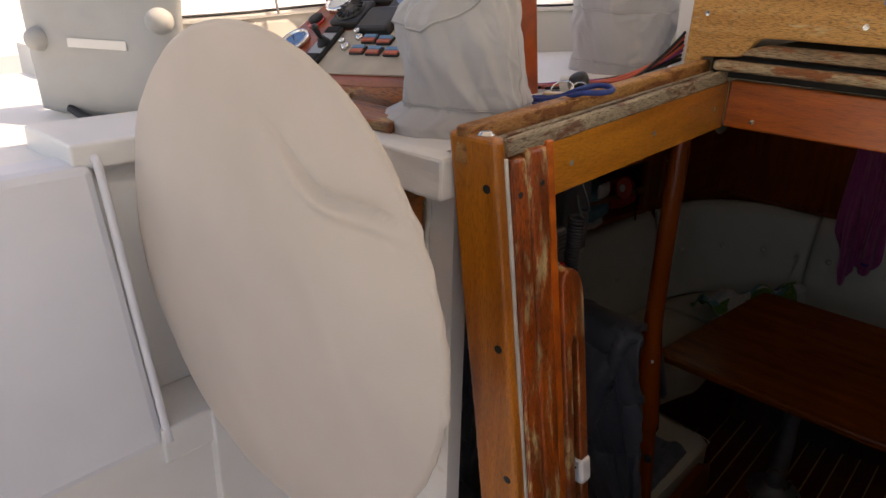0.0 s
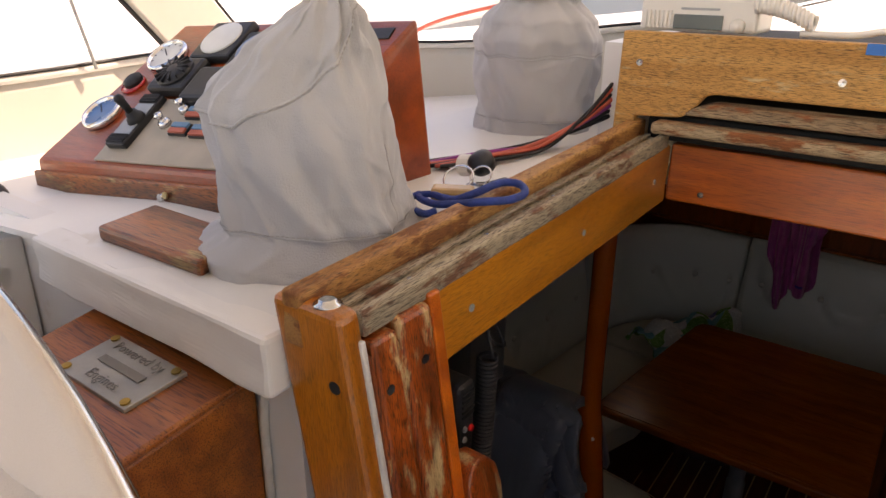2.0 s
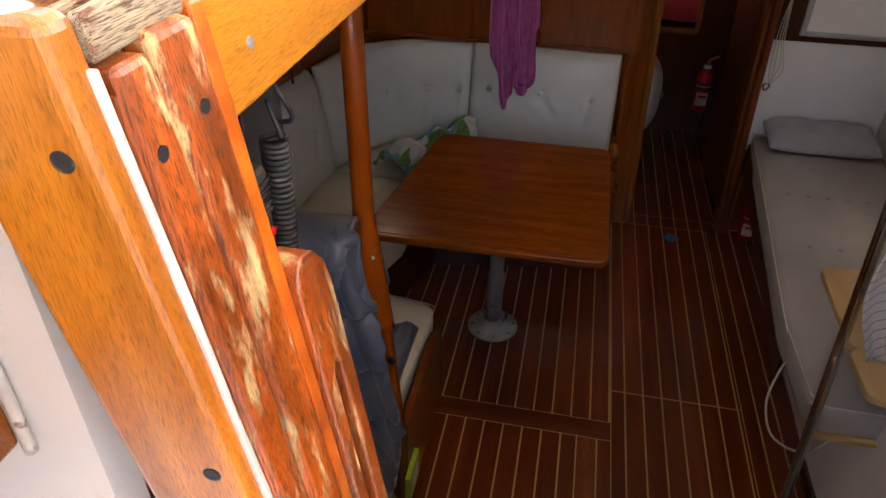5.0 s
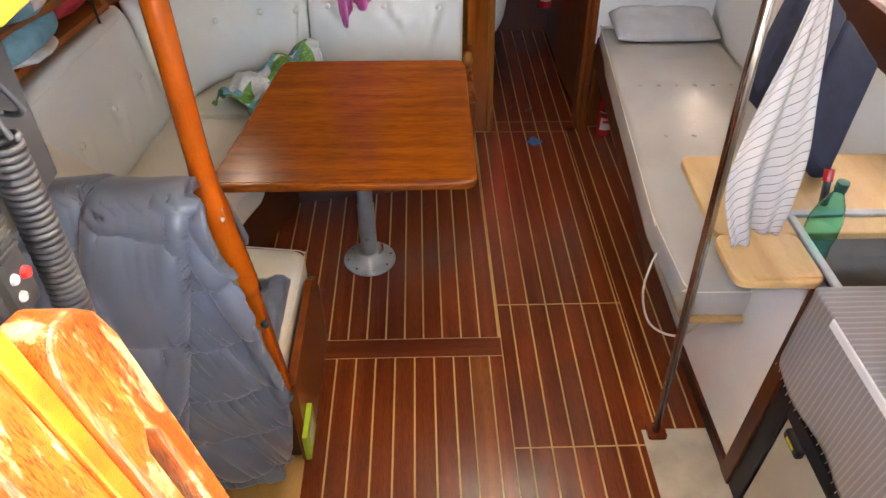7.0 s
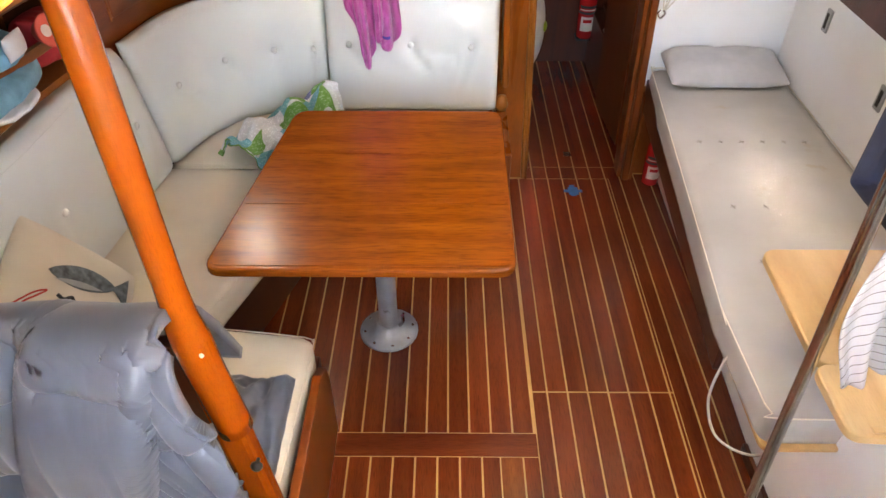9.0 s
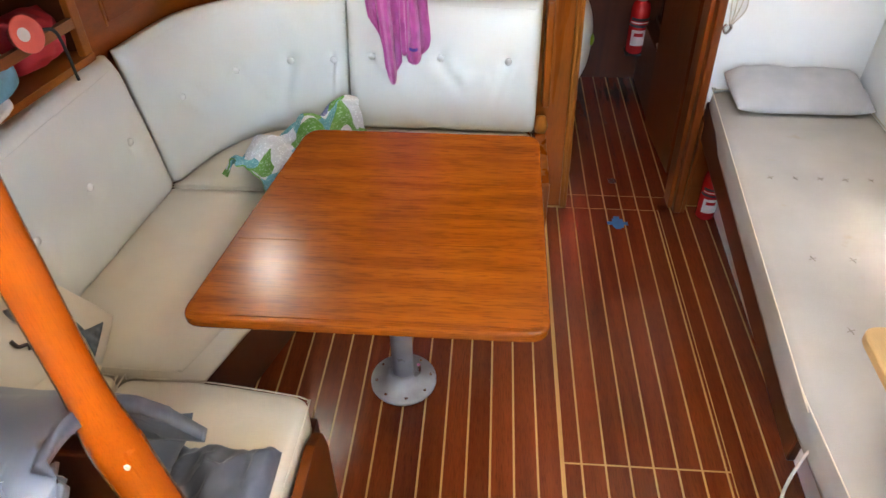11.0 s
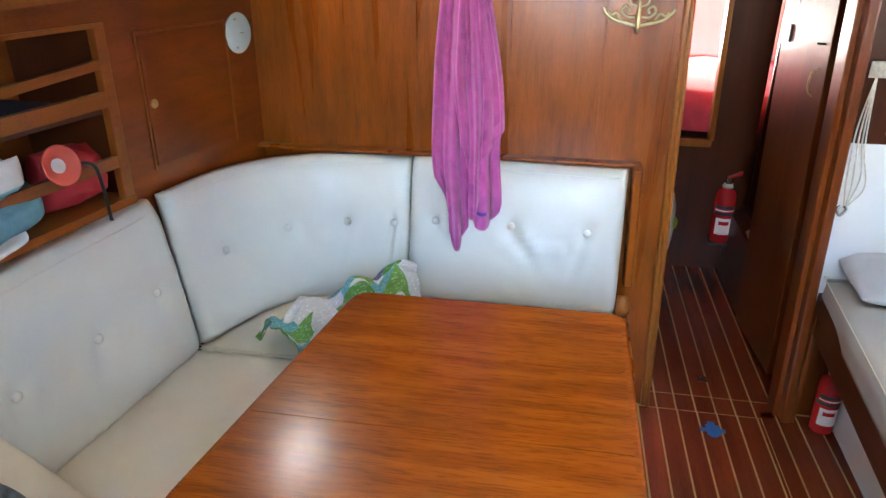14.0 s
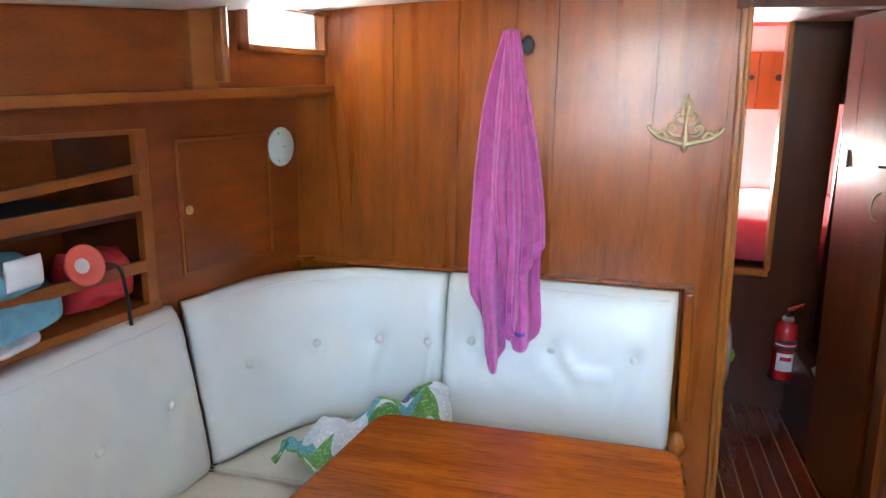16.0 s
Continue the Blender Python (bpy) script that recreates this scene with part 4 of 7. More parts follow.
def back_cushion(name, front_lo, front_hi, z0, z1, thick, buttons, label, n=48, pulls=()):
    """front_lo and front_hi: plan curves of 0..1 for the foot and the top of the face; buttons: (u, v) on the face."""
    t = thing(name, (*front_lo(0.5), z0), label, "cushion", "settee back cushions")
    nv = 22

    def face(u, v):
        a, b = Vector((*front_lo(u), 0)), Vector((*front_hi(u), 0))
        p = a + (b - a) * v
        e = 0.01
        d = (Vector((*front_lo(min(1, u + e)), 0)) - Vector((*front_lo(max(0, u - e)), 0))).normalized()
        nrm = Vector((d.y, -d.x, 0))
        return p, nrm

    length = sum((face((i + 1) / 20, 0.5)[0] - face(i / 20, 0.5)[0]).length for i in range(20))

    def depth(u, v):
        h = 0.016 * (min(1, 5 * v) * min(1, 5 * (1 - v)) * min(1, 8 * u) * min(1, 8 * (1 - u))) ** 0.5
        for bu, bv in buttons:
            du, dv = (u - bu) * length, (v - bv) * (z1 - z0)
            h -= 0.017 * math.exp(-(du * du + dv * dv) / 0.0008)
            # pulled creases below and between the buttons
            ang = 0.6 if bu < 0.5 else -0.3
            cr = du * math.cos(ang) + dv * math.sin(ang)
            al = -(-du * math.sin(ang) + dv * math.cos(ang))
            if 0 < al < 0.2:
                h -= 0.010 * math.exp(-(cr / 0.012) ** 2) * (1 - al / 0.2)
                h += 0.009 * math.exp(-((cr - 0.03) / 0.016) ** 2) * (1 - al / 0.2)
        for (u0, v0), (u1, v1), sag, amt in pulls:
            if u0 < u < u1:
                k = (u - u0) / (u1 - u0)
                vc = v0 + (v1 - v0) * k - sag * 4 * k * (1 - k)
                h += amt * math.exp(-(((v - vc) * (z1 - z0)) / 0.008) ** 2) * 4 * k * (1 - k)
        h += 0.006 * nz(u * length * 4, v * 3, z0 + length * 7) + 0.003 * nz(u * length * 14 + v * 6, v * 7, 3)
        return h

    def f(u, v):
        p, nrm = face(u, v)
        rnd = 0.02 * (max(0, 1 - v * 9) ** 2 + max(0, 1 - (1 - v) * 9) ** 2 + max(0, 1 - u * length / 0.025) ** 2 + max(0, 1 - (1 - u) * length / 0.025) ** 2)
        q = p + nrm * (depth(u, v) - rnd)
        return (q.x, q.y, z0 + (z1 - z0) * v)

    bm = bmesh.new()
    us = [i / n for i in range(n + 1)]
    vs = [j / nv for j in range(nv + 1)]
    F = [[bm.verts.new(f(u, v)) for v in vs] for u in us]
    B = []
    for u in us:
        r = []
        for v in vs:
            p, nrm = face(u, v)
            q = p - nrm * thick
            r.append(bm.verts.new((q.x, q.y, z0 + (z1 - z0) * v)))
        B.append(r)
    for i in range(n):
        for j in range(nv):
            bm.faces.new((F[i][j], F[i + 1][j], F[i + 1][j + 1], F[i][j + 1]))
            bm.faces.new((B[i][j], B[i][j + 1], B[i + 1][j + 1], B[i + 1][j]))
        bm.faces.new((F[i][nv], F[i + 1][nv], B[i + 1][nv], B[i][nv]))
        bm.faces.new((F[i][0], B[i][0], B[i + 1][0], F[i + 1][0]))
    for j in range(nv):
        bm.faces.new((F[0][j], F[0][j + 1], B[0][j + 1], B[0][j]))
        bm.faces.new((F[n][j], B[n][j], B[n][j + 1], F[n][j + 1]))
    part("cover", bm, VINYL, t, "", True)
    seam = [Vector(f(u, 0.955)) for u in us[::3]]
    part("seam", tube([tuple(s) for s in seam], 0.0016, 5, 1), VINYL, t, "top stitched seam", True)
    for bu, bv in buttons:
        p, nrm = face(bu, bv)
        q = Vector((0, 0, 1)).rotation_difference(nrm).to_matrix().to_4x4()
        c = Vector(f(bu, bv)) + nrm * 0.003
        part("button", lathe([(0.013, -0.004), (0.0135, 0.004), (0.010, 0.009), (0.0, 0.0105)], c, 16, q), BUTTON, t, "", True)
    return t


def seg2(a, b):
    return lambda u: (a[0] + (b[0] - a[0]) * u, a[1] + (b[1] - a[1]) * u)


def bez(*p):
    q = smooth_path([(a[0], a[1], 0) for a in p], 16)

    def g(u):
        k = u * (len(q) - 1)
        i = min(int(k), len(q) - 2)
        w = q[i].lerp(q[i + 1], k - i)
        return (w.x, w.y)
    return g


back_cushion("back_cushion", seg2((-1.70, 2.60), (-1.548, 3.872)), seg2((-1.735, 2.60), (-1.625, 3.872)), 0.445, 0.952, 0.09,
             [(0.30, 0.5), (0.51, 0.5), (0.712, 0.505), (0.905, 0.525)], "cream vinyl settee back with deep-set buttons", 60,
             [((0.51, 0.5), (0.712, 0.5), 0.10, 0.008), ((0.712, 0.5), (0.905, 0.52), 0.12, 0.01)])
back_cushion("back_cushion", bez((-1.545, 3.885), (-1.44, 4.13), (-1.28, 4.265), (-1.08, 4.31), (-0.985, 4.315)), bez((-1.615, 3.885), (-1.53, 4.20), (-1.34, 4.36), (-1.12, 4.41), (-0.985, 4.415)), 0.45, 0.958, 0.045,
             [(0.14, 0.53), (0.385, 0.545), (0.62, 0.55), (0.865, 0.55)], "curved cream vinyl corner back cushion", 60)
back_cushion("back_cushion", seg2((-0.981, 4.285), (-0.248, 4.285)), seg2((-0.981, 4.40), (-0.248, 4.37)), 0.47, 0.965, 0.045,
             [(0.13, 0.58), (0.49, 0.585), (0.84, 0.575)], "cream vinyl back cushion on the bulkhead", 56,
             [((0.49, 0.575), (0.84, 0.565), 0.13, 0.012), ((0.13, 0.57), (0.49, 0.575), 0.05, 0.006)])
arm = thing("settee_end", (-0.22, 4.36, 0.5), "varnished timber end piece beside the back cushion", "trim")
part("upright", lean(box(-0.205, -0.175, 4.36, 4.458, 0.55, 0.975, 0.008, 3)), MAHOG, arm)
part("foot", lathe([(0.02, 0), (0.03, 0.03), (0.02, 0.07), (0.0, 0.08)], (-0.222, 4.33, 0.455), 16), TRIM, arm, "turned knob", True)
part("lower_panel", box(-0.245, -0.2, 3.95, 4.458, 0.0, 0.46, 0.006), MAHOG, arm)
structure("settee_cap", box(-1.6, -0.205, 4.415, 4.458, 0.966, 0.978, 0.004), MAHOG, "narrow timber cap above the back cushion", "trim")

# hanging towel
towel = thing("hand_towel", (-0.79, 4.42, 1.72), "magenta terry towel hanging from a hook", "towel")


def towel_sheet(left, right, hem, dy, seed):
    """One hanging layer: its left and right edge by depth, its hem across, and how far it stands off the wall."""
    xl, xr, zb = bez(*left), bez(*right), bez(*hem)

    def f(u, v):
        z = 1.745 - (1.745 - zb(u)[1]) * v - 0.014 * abs(u - 0.5) * (1 - v)
        h = (1.745 - z) / 1.05
        a, b = xl(min(1, h))[0], xr(min(1, h))[0]
        fold = 0.55 * math.sin(u * 11 + 1.3 * v + seed) + 0.3 * math.sin(u * 23 - 2 * v + seed * 2) + 0.25 * nz(u * 6 + seed, v * 3, 4)
        edge = 0.35 * (abs(2 * u - 1) ** 6)
        k = max(0.0, min(1.0, (1.25 - z) / 0.32))
        y = 4.425 - dy * min(1, 0.3 + h * 2) - (0.009 + 0.018 * h) * (fold - edge) - 0.150 * k * k * (3 - 2 * k)
        return (a + (b - a) * u + 0.004 * math.cos(u * 19 + seed) * v, y, z)
    return f


def towel_band(f, u0, u1, v0, v1):
    return surf(lambda u, v: tuple(Vector(f(u0 + (u1 - u0) * u, v0 + (v1 - v0) * v)) + Vector((0, -0.0035, 0))), 24, 4, 0.002)


T_LEFT = towel_sheet([(-0.818, 0), (-0.865, 0.08), (-0.889, 0.34), (-0.902, 0.6), (-0.890, 0.75), (-0.862, 0.85), (-0.845, 1.0)], [(-0.80, 0), (-0.79, 0.3), (-0.78, 0.6), (-0.768, 0.85), (-0.764, 1.0)],
                     [(0, 0.965), (0.22, 0.915), (0.34, 0.80), (0.46, 0.71), (0.6, 0.70), (0.8, 0.735), (1, 0.78)], 0.022, 0.4)
T_RIGHT = towel_sheet([(-0.80, 0), (-0.785, 0.3), (-0.785, 0.6), (-0.775, 0.85), (-0.76, 1.0)], [(-0.785, 0), (-0.738, 0.12), (-0.70, 0.34), (-0.676, 0.55), (-0.664, 0.7), (-0.648, 0.85), (-0.66, 1.0)],
                      [(0, 0.83), (0.4, 0.775), (0.6, 0.79), (1, 0.865)], 0.012, 2.1)
T_FLAP = towel_sheet([(-0.79, 0), (-0.765, 0.3), (-0.745, 0.6), (-0.735, 1.0)], [(-0.778, 0), (-0.734, 0.12), (-0.688, 0.40), (-0.658, 0.56), (-0.645, 0.63), (-0.645, 1.0)],
                     [(0, 0.985), (0.3, 1.015), (0.7, 1.06), (1, 1.095)], 0.034, 3.3)
T_FOLD = towel_sheet([(-0.815, 0), (-0.818, 0.2), (-0.826, 0.45), (-0.832, 0.65), (-0.79, 0.70), (-0.782, 0.85), (-0.78, 1.0)], [(-0.79, 0), (-0.768, 0.2), (-0.742, 0.45), (-0.724, 0.68), (-0.718, 0.8), (-0.722, 1.0)],
                     [(0, 1.05), (0.22, 1.03), (0.36, 0.84), (0.6, 0.83), (1, 0.90)], 0.046, 5.2)
for f in (T_LEFT, T_RIGHT, T_FLAP, T_FOLD):
    part("cloth", surf(f, 60, 70, 0.004), TOWEL, towel, "", True)
part("band", towel_band(T_FLAP, 0.02, 0.99, 0.895, 0.935), TOWEL_BAND, towel, "flat woven border", True)
part("band", towel_band(T_LEFT, 0.02, 0.26, 0.905, 0.94), TOWEL_BAND, towel, "flat woven border", True)
part("band", towel_band(T_FOLD, 0.45, 0.98, 0.87, 0.905), TOWEL_BAND, towel, "flat woven border", True)
part("stripe", towel_band(T_RIGHT, 0.16, 0.55, 0.935, 0.947), mat("violet thread", (0.10, 0.05, 0.32), 0.8), towel, "violet thread stripe", True)
hook = thing("wall_hook", (-0.765, 4.45, 1.72), "small dark round wall hook", "hook")
part("rose", lathe([(0.02, 0.0), (0.02, 0.006), (0.012, 0.012), (0, 0.012)], (-0.752, 4.457, 1.70), 18, Matrix.Rotation(radians(90), 4, "X") @ Matrix.Diagonal((1, 1.5, 1, 1))), BLACK, hook, "", True)
part("peg", tube([(-0.765, 4.45, 1.71), (-0.785, 4.425, 1.715), (-0.795, 4.412, 1.735)], 0.006, 8), BLACK, hook, "", True)

# brass ornament
orn = thing("brass_ornament", (-0.27, 4.457, 1.47), "tarnished pierced brass hook plate on the bulkhead", "ornament")
OX, OZ = -0.268, 1.40


def curl(pts, r=0.0045):
    return tube([(OX + x, 4.452, OZ + z) for x, z in pts], r, 8, 6)


part("stem", curl([(0, 0), (0.0, 0.06), (0.0, 0.16)], lambda t: 0.008 * (1 - t) + 0.003), BRASS, orn, "", True)
for s in (-1, 1):
    part("arm", curl([(0, 0.012), (s * 0.04, 0.022), (s * 0.075, 0.032), (s * 0.1, 0.052), (s * 0.108, 0.066)], lambda t: 0.008 - 0.003 * t), BRASS, orn, "", True)
    part("scroll", curl([(s * 0.01, 0.04), (s * 0.034, 0.04), (s * 0.05, 0.055), (s * 0.042, 0.072), (s * 0.028, 0.062), (s * 0.034, 0.05)], 0.0045), BRASS, orn, "", True)
    part("scroll", curl([(s * 0.006, 0.07), (s * 0.024, 0.078), (s * 0.03, 0.094), (s * 0.018, 0.104), (s * 0.012, 0.094), (s * 0.014, 0.125), (s * 0.004, 0.145)], 0.004), BRASS, orn, "", True)
    part("leaf", curl([(s * 0.05, 0.03), (s * 0.066, 0.05), (s * 0.082, 0.044), (s * 0.092, 0.055)], 0.0045), BRASS, orn, "", True)
part("boss", lathe([(0.012, 0), (0.01, 0.005), (0, 0.007)], (OX, 4.455, OZ + 0.135), 12, Matrix.Rotation(radians(90), 4, "X")), BRASS, orn, "", True)
part("point", curl([(0, 0.01), (0, -0.005), (0, -0.012)], lambda t: 0.012 * (1 - t) + 0.002), BRASS, orn, "", True)

# grab pole and partition with the quilted bag over it
pole = thing("grab_pole", (-0.88, 2.41, 0.4), "orange varnished timber grab pole with a shaped foot", "pole")
part("shaft", tube([(-0.937, 2.40, 1.80), (-0.936, 2.40, 1.55), (-0.934, 2.40, 1.2), (-0.930, 2.40, 1.06), (-0.90, 2.40, 0.80)], lambda t: 0.0265 + 0.010 * max(0, min(1, (t - 0.5) * 4)), 24), POLE, pole, "", True)
part("foot", hexa([(-0.905, 2.375, 0.40), (-0.842, 2.375, 0.40), (-0.842, 2.425, 0.40), (-0.905, 2.425, 0.40)], [(-0.962, 2.374, 1.085), (-0.897, 2.374, 1.085), (-0.897, 2.424, 1.085), (-0.962, 2.424, 1.085)], 0.012), POLE, pole, "flat shaped foot plank")
part("screw", lathe([(0.006, 0), (0.006, 0.003), (0, 0.004)], (-0.907, 2.374, 1.055), 10, Matrix.Rotation(radians(90), 4, "X")), LABELW, pole)
part("knob", lathe([(0.004, 0), (0.004, 0.012), (0.012, 0.014), (0.013, 0.02), (0.008, 0.027), (0, 0.028)], (-0.862, 2.376, 0.72), 16, Matrix.Rotation(radians(90), 4, "X")), BLACK, pole, "black turn knob", True)
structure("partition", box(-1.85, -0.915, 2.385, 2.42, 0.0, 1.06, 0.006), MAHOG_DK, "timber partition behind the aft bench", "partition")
bench = thing("bench_panel", (-0.85, 2.7, 0.2), "varnished bench side with a rounded corner", "bench")
part("side", prism([(2.41, 0.0), (2.955, 0.0), (2.955, 0.26), (2.93, 0.35), (2.86, 0.395), (2.41, 0.40)], "x", -0.862, -0.835, 0.004), MAHOG_MID, bench)
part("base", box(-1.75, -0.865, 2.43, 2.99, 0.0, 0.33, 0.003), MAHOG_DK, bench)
seat_cushion("seat_cushion", [(-1.40, 2.44), (-0.885, 2.44), (-0.868, 2.985), (-1.16, 3.02), (-1.40, 3.02)], 0.33, 0.425, "pale cream bench cushion by the partition")
seat_cushion("seat_cushion", [(-1.78, 2.44), (-1.41, 2.44), (-1.41, 3.03), (-1.78, 3.03)], 0.33, 0.425, "pale cream bench cushion against the side")

bag = thing("quilted_blanket", (-1.2, 2.36, 1.1), "grey quilted nylon blanket slung over the partition", "blanket")


def sides(z):
    """The outer edge of the hanging quilt by height."""
    tab = [(0.10, -0.90), (0.17, -0.893), (0.32, -0.845), (0.50, -0.822), (0.70, -0.817), (0.85, -0.85), (1.03, -0.888), (1.2, -0.917), (1.3, -0.93)]
    for (a, xa), (b, xb) in zip(tab, tab[1:]):
        if z <= b:
            k = max(0.0, (z - a) / (b - a))
            return xa + (xb - xa) * k + 0.012
    return tab[-1][1] + 0.012


def step(d, w):
    return 1 / (1 + math.exp(-max(-30.0, min(30.0, d / w))))


def blanket(u, v):
    dz = v * 1.36
    over = 0.24
    if dz < over:
        k = dz / over
        y, z = 2.60 - 0.27 * k, 0.78 + 0.385 * math.sin(k * math.pi / 2)
        hang = 0.0
    else:
        hang = (dz - over) / (1.36 - over)
        y, z = 2.33 - 0.045 * math.sin(min(1, hang * 5) * math.pi / 2) - 0.02 * hang, 1.165 - 1.0 * hang
    front = min(1.0, max(0.0, (dz - 0.12) / 0.14))
    x = -1.70 + ((sides(z) if dz > over else -0.935) + 1.70) * u
    cl, cr = -1.127 - 0.235 * (1.17 - z), -0.935 - 0.235 * (1.19 - z)
    fold = -0.950 + 0.30 * (1.10 - z)
    centre = step(x - cl, 0.005) * step(cr - x, 0.005)
    # rows of stitching: each panel has its own, and the filling swells between them
    right = step(x - cr, 0.004)
    rows_l = (z - 1.08 + 0.012 * math.sin(x * 14)) / 0.195
    rows_c = (z - 0.812 + 0.008 * math.sin(x * 30)) / 0.30
    rows_r = (z - 0.59 - 0.30 * (x + 0.95) + 0.02 * math.sin(x * 25)) / 0.19
    q = rows_l * (1 - right) * (1 - centre) + rows_c * centre + rows_r * right
    near = abs((q + 0.5) % 1 - 0.5) * 2
    puff = (1 - (1 - near) ** 3) ** 0.5
    slant = 0.55 * right
    wx = x + slant * z * 0.9
    crinkle = 0.35 + 0.65 * (1 - puff)
    r1 = nz(wx * 17, z * 2.0, 2) + 0.35 * (1 - abs(nz(wx * 11 + 3, z * 1.6, 8)) * 3)
    r2 = 1 - abs(nz(wx * 34 + 4, z * 3.2 + 0.4, 7)) * 2.6
    wr = 0.015 * r1 * (0.6 + 0.4 * crinkle) + 0.008 * r2 * crinkle + 0.020 * nz(x * 5, z * 2.5, 3)
    wr *= 1 - 0.45 * centre + 0.35 * right
    relief = 0.030 * puff * (1 - 0.35 * right) + wr - 0.007 * math.exp(-(near / 0.09) ** 2)
    relief += 0.048 * centre * (1 + 0.15 * math.exp(-((x - cl) / 0.015) ** 2) + 0.2 * math.exp(-((x - cr) / 0.015) ** 2))
    relief += 0.03 * right * step(x - fold, 0.005)
    relief -= 0.03 * (math.exp(-((x - cl + 0.006) / 0.007) ** 2) + math.exp(-((x - cr - 0.008) / 0.008) ** 2)) + 0.018 * right * math.exp(-((x - fold + 0.006) / 0.006) ** 2)
    relief -= 0.02 * math.exp(-((x + 1.42 + 0.2 * (1.17 - z)) / 0.008) ** 2)
    y -= relief * (0.35 + 0.65 * front)
    if dz < over:
        z += 0.5 * relief * (1 - front) + 0.012 * nz(x * 9, 2, 4)
    return (x, y, z + 0.012 * nz(x * 8, 3, 4) * (0.3 + hang))


part("quilt", surf(blanket, 260, 190, 0.025), DUVET, bag, "", True)
for va, vb, ua in ((0.665, 0.63, 0.79), (0.935, 0.93, 0.86)):
    part("tape", surf(lambda u, v: tuple(Vector(blanket(ua + (0.985 - ua) * u, va + (vb - va) * u + 0.010 * v)) + Vector((0, -0.010, 0))), 40, 3, 0.002), DUVET_BLUE, bag, "blue stitched edge tape", True)
part("end_fold", pad(lambda u, v: (-1.12 + 0.235 * u, 2.44 + 0.34 * v + 0.03 * nz(u * 5, v * 5, 2), 0.52 + 0.03 * nz(u * 9, v * 9, 1) + 0.028 * abs(math.sin(u * 7 + 2 * v))), lambda u, v: (-1.12 + 0.235 * u, 2.44 + 0.34 * v, 0.426), 26, 30, 3), DUVET, bag, "folded end lying on the bench", True)
part("end_fold", pad(lambda u, v: (-1.66 + 0.56 * u, 2.45 + 0.38 * v + 0.03 * nz(u * 5, v * 5, 7), 0.615 + 0.03 * nz(u * 9, v * 9, 6) + 0.065 * abs(math.sin(v * 6.4 + 0.6 * u)) ** 0.6 + 0.008 * nz(u * 30, v * 8, 1)), lambda u, v: (-1.66 + 0.56 * u, 2.45 + 0.38 * v, 0.43), 26, 30, 3), DUVET, bag, "folded end lying on the bench", True)

# printed pillows
pil = thing("throw_pillow", (-1.55, 3.12, 0.46), "cream throw pillow printed with a grey fish", "pillow")
def leaning(corner, top, depth):
    """A frame for a leaning pillow: from its lower corner on the seat to the corner above."""
    corner, top = Vector(corner), Vector(top)
    ax = (corner - top).normalized()
    ay = (Vector((0, 1, 0)) - ax * ax.y).normalized()
    m = Matrix((ax, ay, ax.cross(ay))).transposed().to_4x4()
    m.translation = (corner + top) / 2 - ay * depth / 2
    return m


PM = leaning((-1.49, 3.18, 0.50), (-1.665, 3.09, 0.80), 0.4)


def pm(x, y, z):
    return tuple(PM @ Vector((x, y, z)))


part("cover", pad(lambda u, v: pm(-0.2 + 0.4 * u, -0.2 + 0.4 * v, 0.065 + 0.006 * nz(u * 6, v * 6, 3)), lambda u, v: pm(-0.2 + 0.4 * u, -0.2 + 0.4 * v, -0.055), 26, 26, 3.5), SEATV, pil, "", True)


def pz(x, y):
    u, v = (x + 0.2) / 0.4, (y + 0.2) / 0.4
    k = (1 - abs(2 * u - 1) ** 3.5) ** 0.5 * (1 - abs(2 * v - 1) ** 3.5) ** 0.5
    return 0.005 + 0.06 * k + 0.0035


def print_patch(name, outline, material, label):
    """A flat printed shape laid on the pillow's curve: outline as half-heights along a line."""
    return part(name, surf(outline, 24, 8, 0.001), material, pil, label, True)


def fish(u, v):
    x = -0.11 + 0.26 * u
    body = 0.038 * math.sin(math.pi * min(1, u * 1.22)) ** 0.7 if u < 0.8 else 0.008 + 0.24 * (u - 0.8)
    y = 0.035 + 0.05 * u + (2 * v - 1) * body
    return pm(x, y, pz(x, y))


FISHM = mat("printed fish grey", (0.13, 0.16, 0.17), 0.8, var=0.35, scale=50)
print_patch("fish_print", fish, FISHM, "grey fish print")
print_patch("fish_belly", lambda u, v: pm(-0.09 + 0.15 * u, 0.015 + 0.03 * u + 0.010 * (2 * v - 1) * math.sin(math.pi * u), pz(-0.09 + 0.15 * u, 0.015 + 0.03 * u) + 0.0012), mat("printed fish belly", (0.38, 0.40, 0.38), 0.8), "pale belly print")
part("red_print", tube([pm(x, y, pz(x, y)) for x, y in ((-0.17, -0.10), (-0.13, -0.05), (-0.10, -0.03), (-0.12, -0.055), (-0.15, -0.09), (-0.17, -0.14))], 0.0025, 6), mat("red print", (0.6, 0.05, 0.03), 0.8), pil, "red line print")
part("black_print", tube([pm(x, y, pz(x, y)) for x, y in ((-0.07, -0.03), (-0.05, -0.035), (-0.03, -0.02), (-0.02, -0.03))], 0.005, 6), BLACK, pil, "black print")
pil2 = thing("throw_pillow", (-1.55, 2.9, 0.46), "cream throw pillow with a blue and grey boat print", "pillow")
QM = leaning((-1.45, 3.01, 0.50), (-1.73, 2.98, 0.69), 0.34)
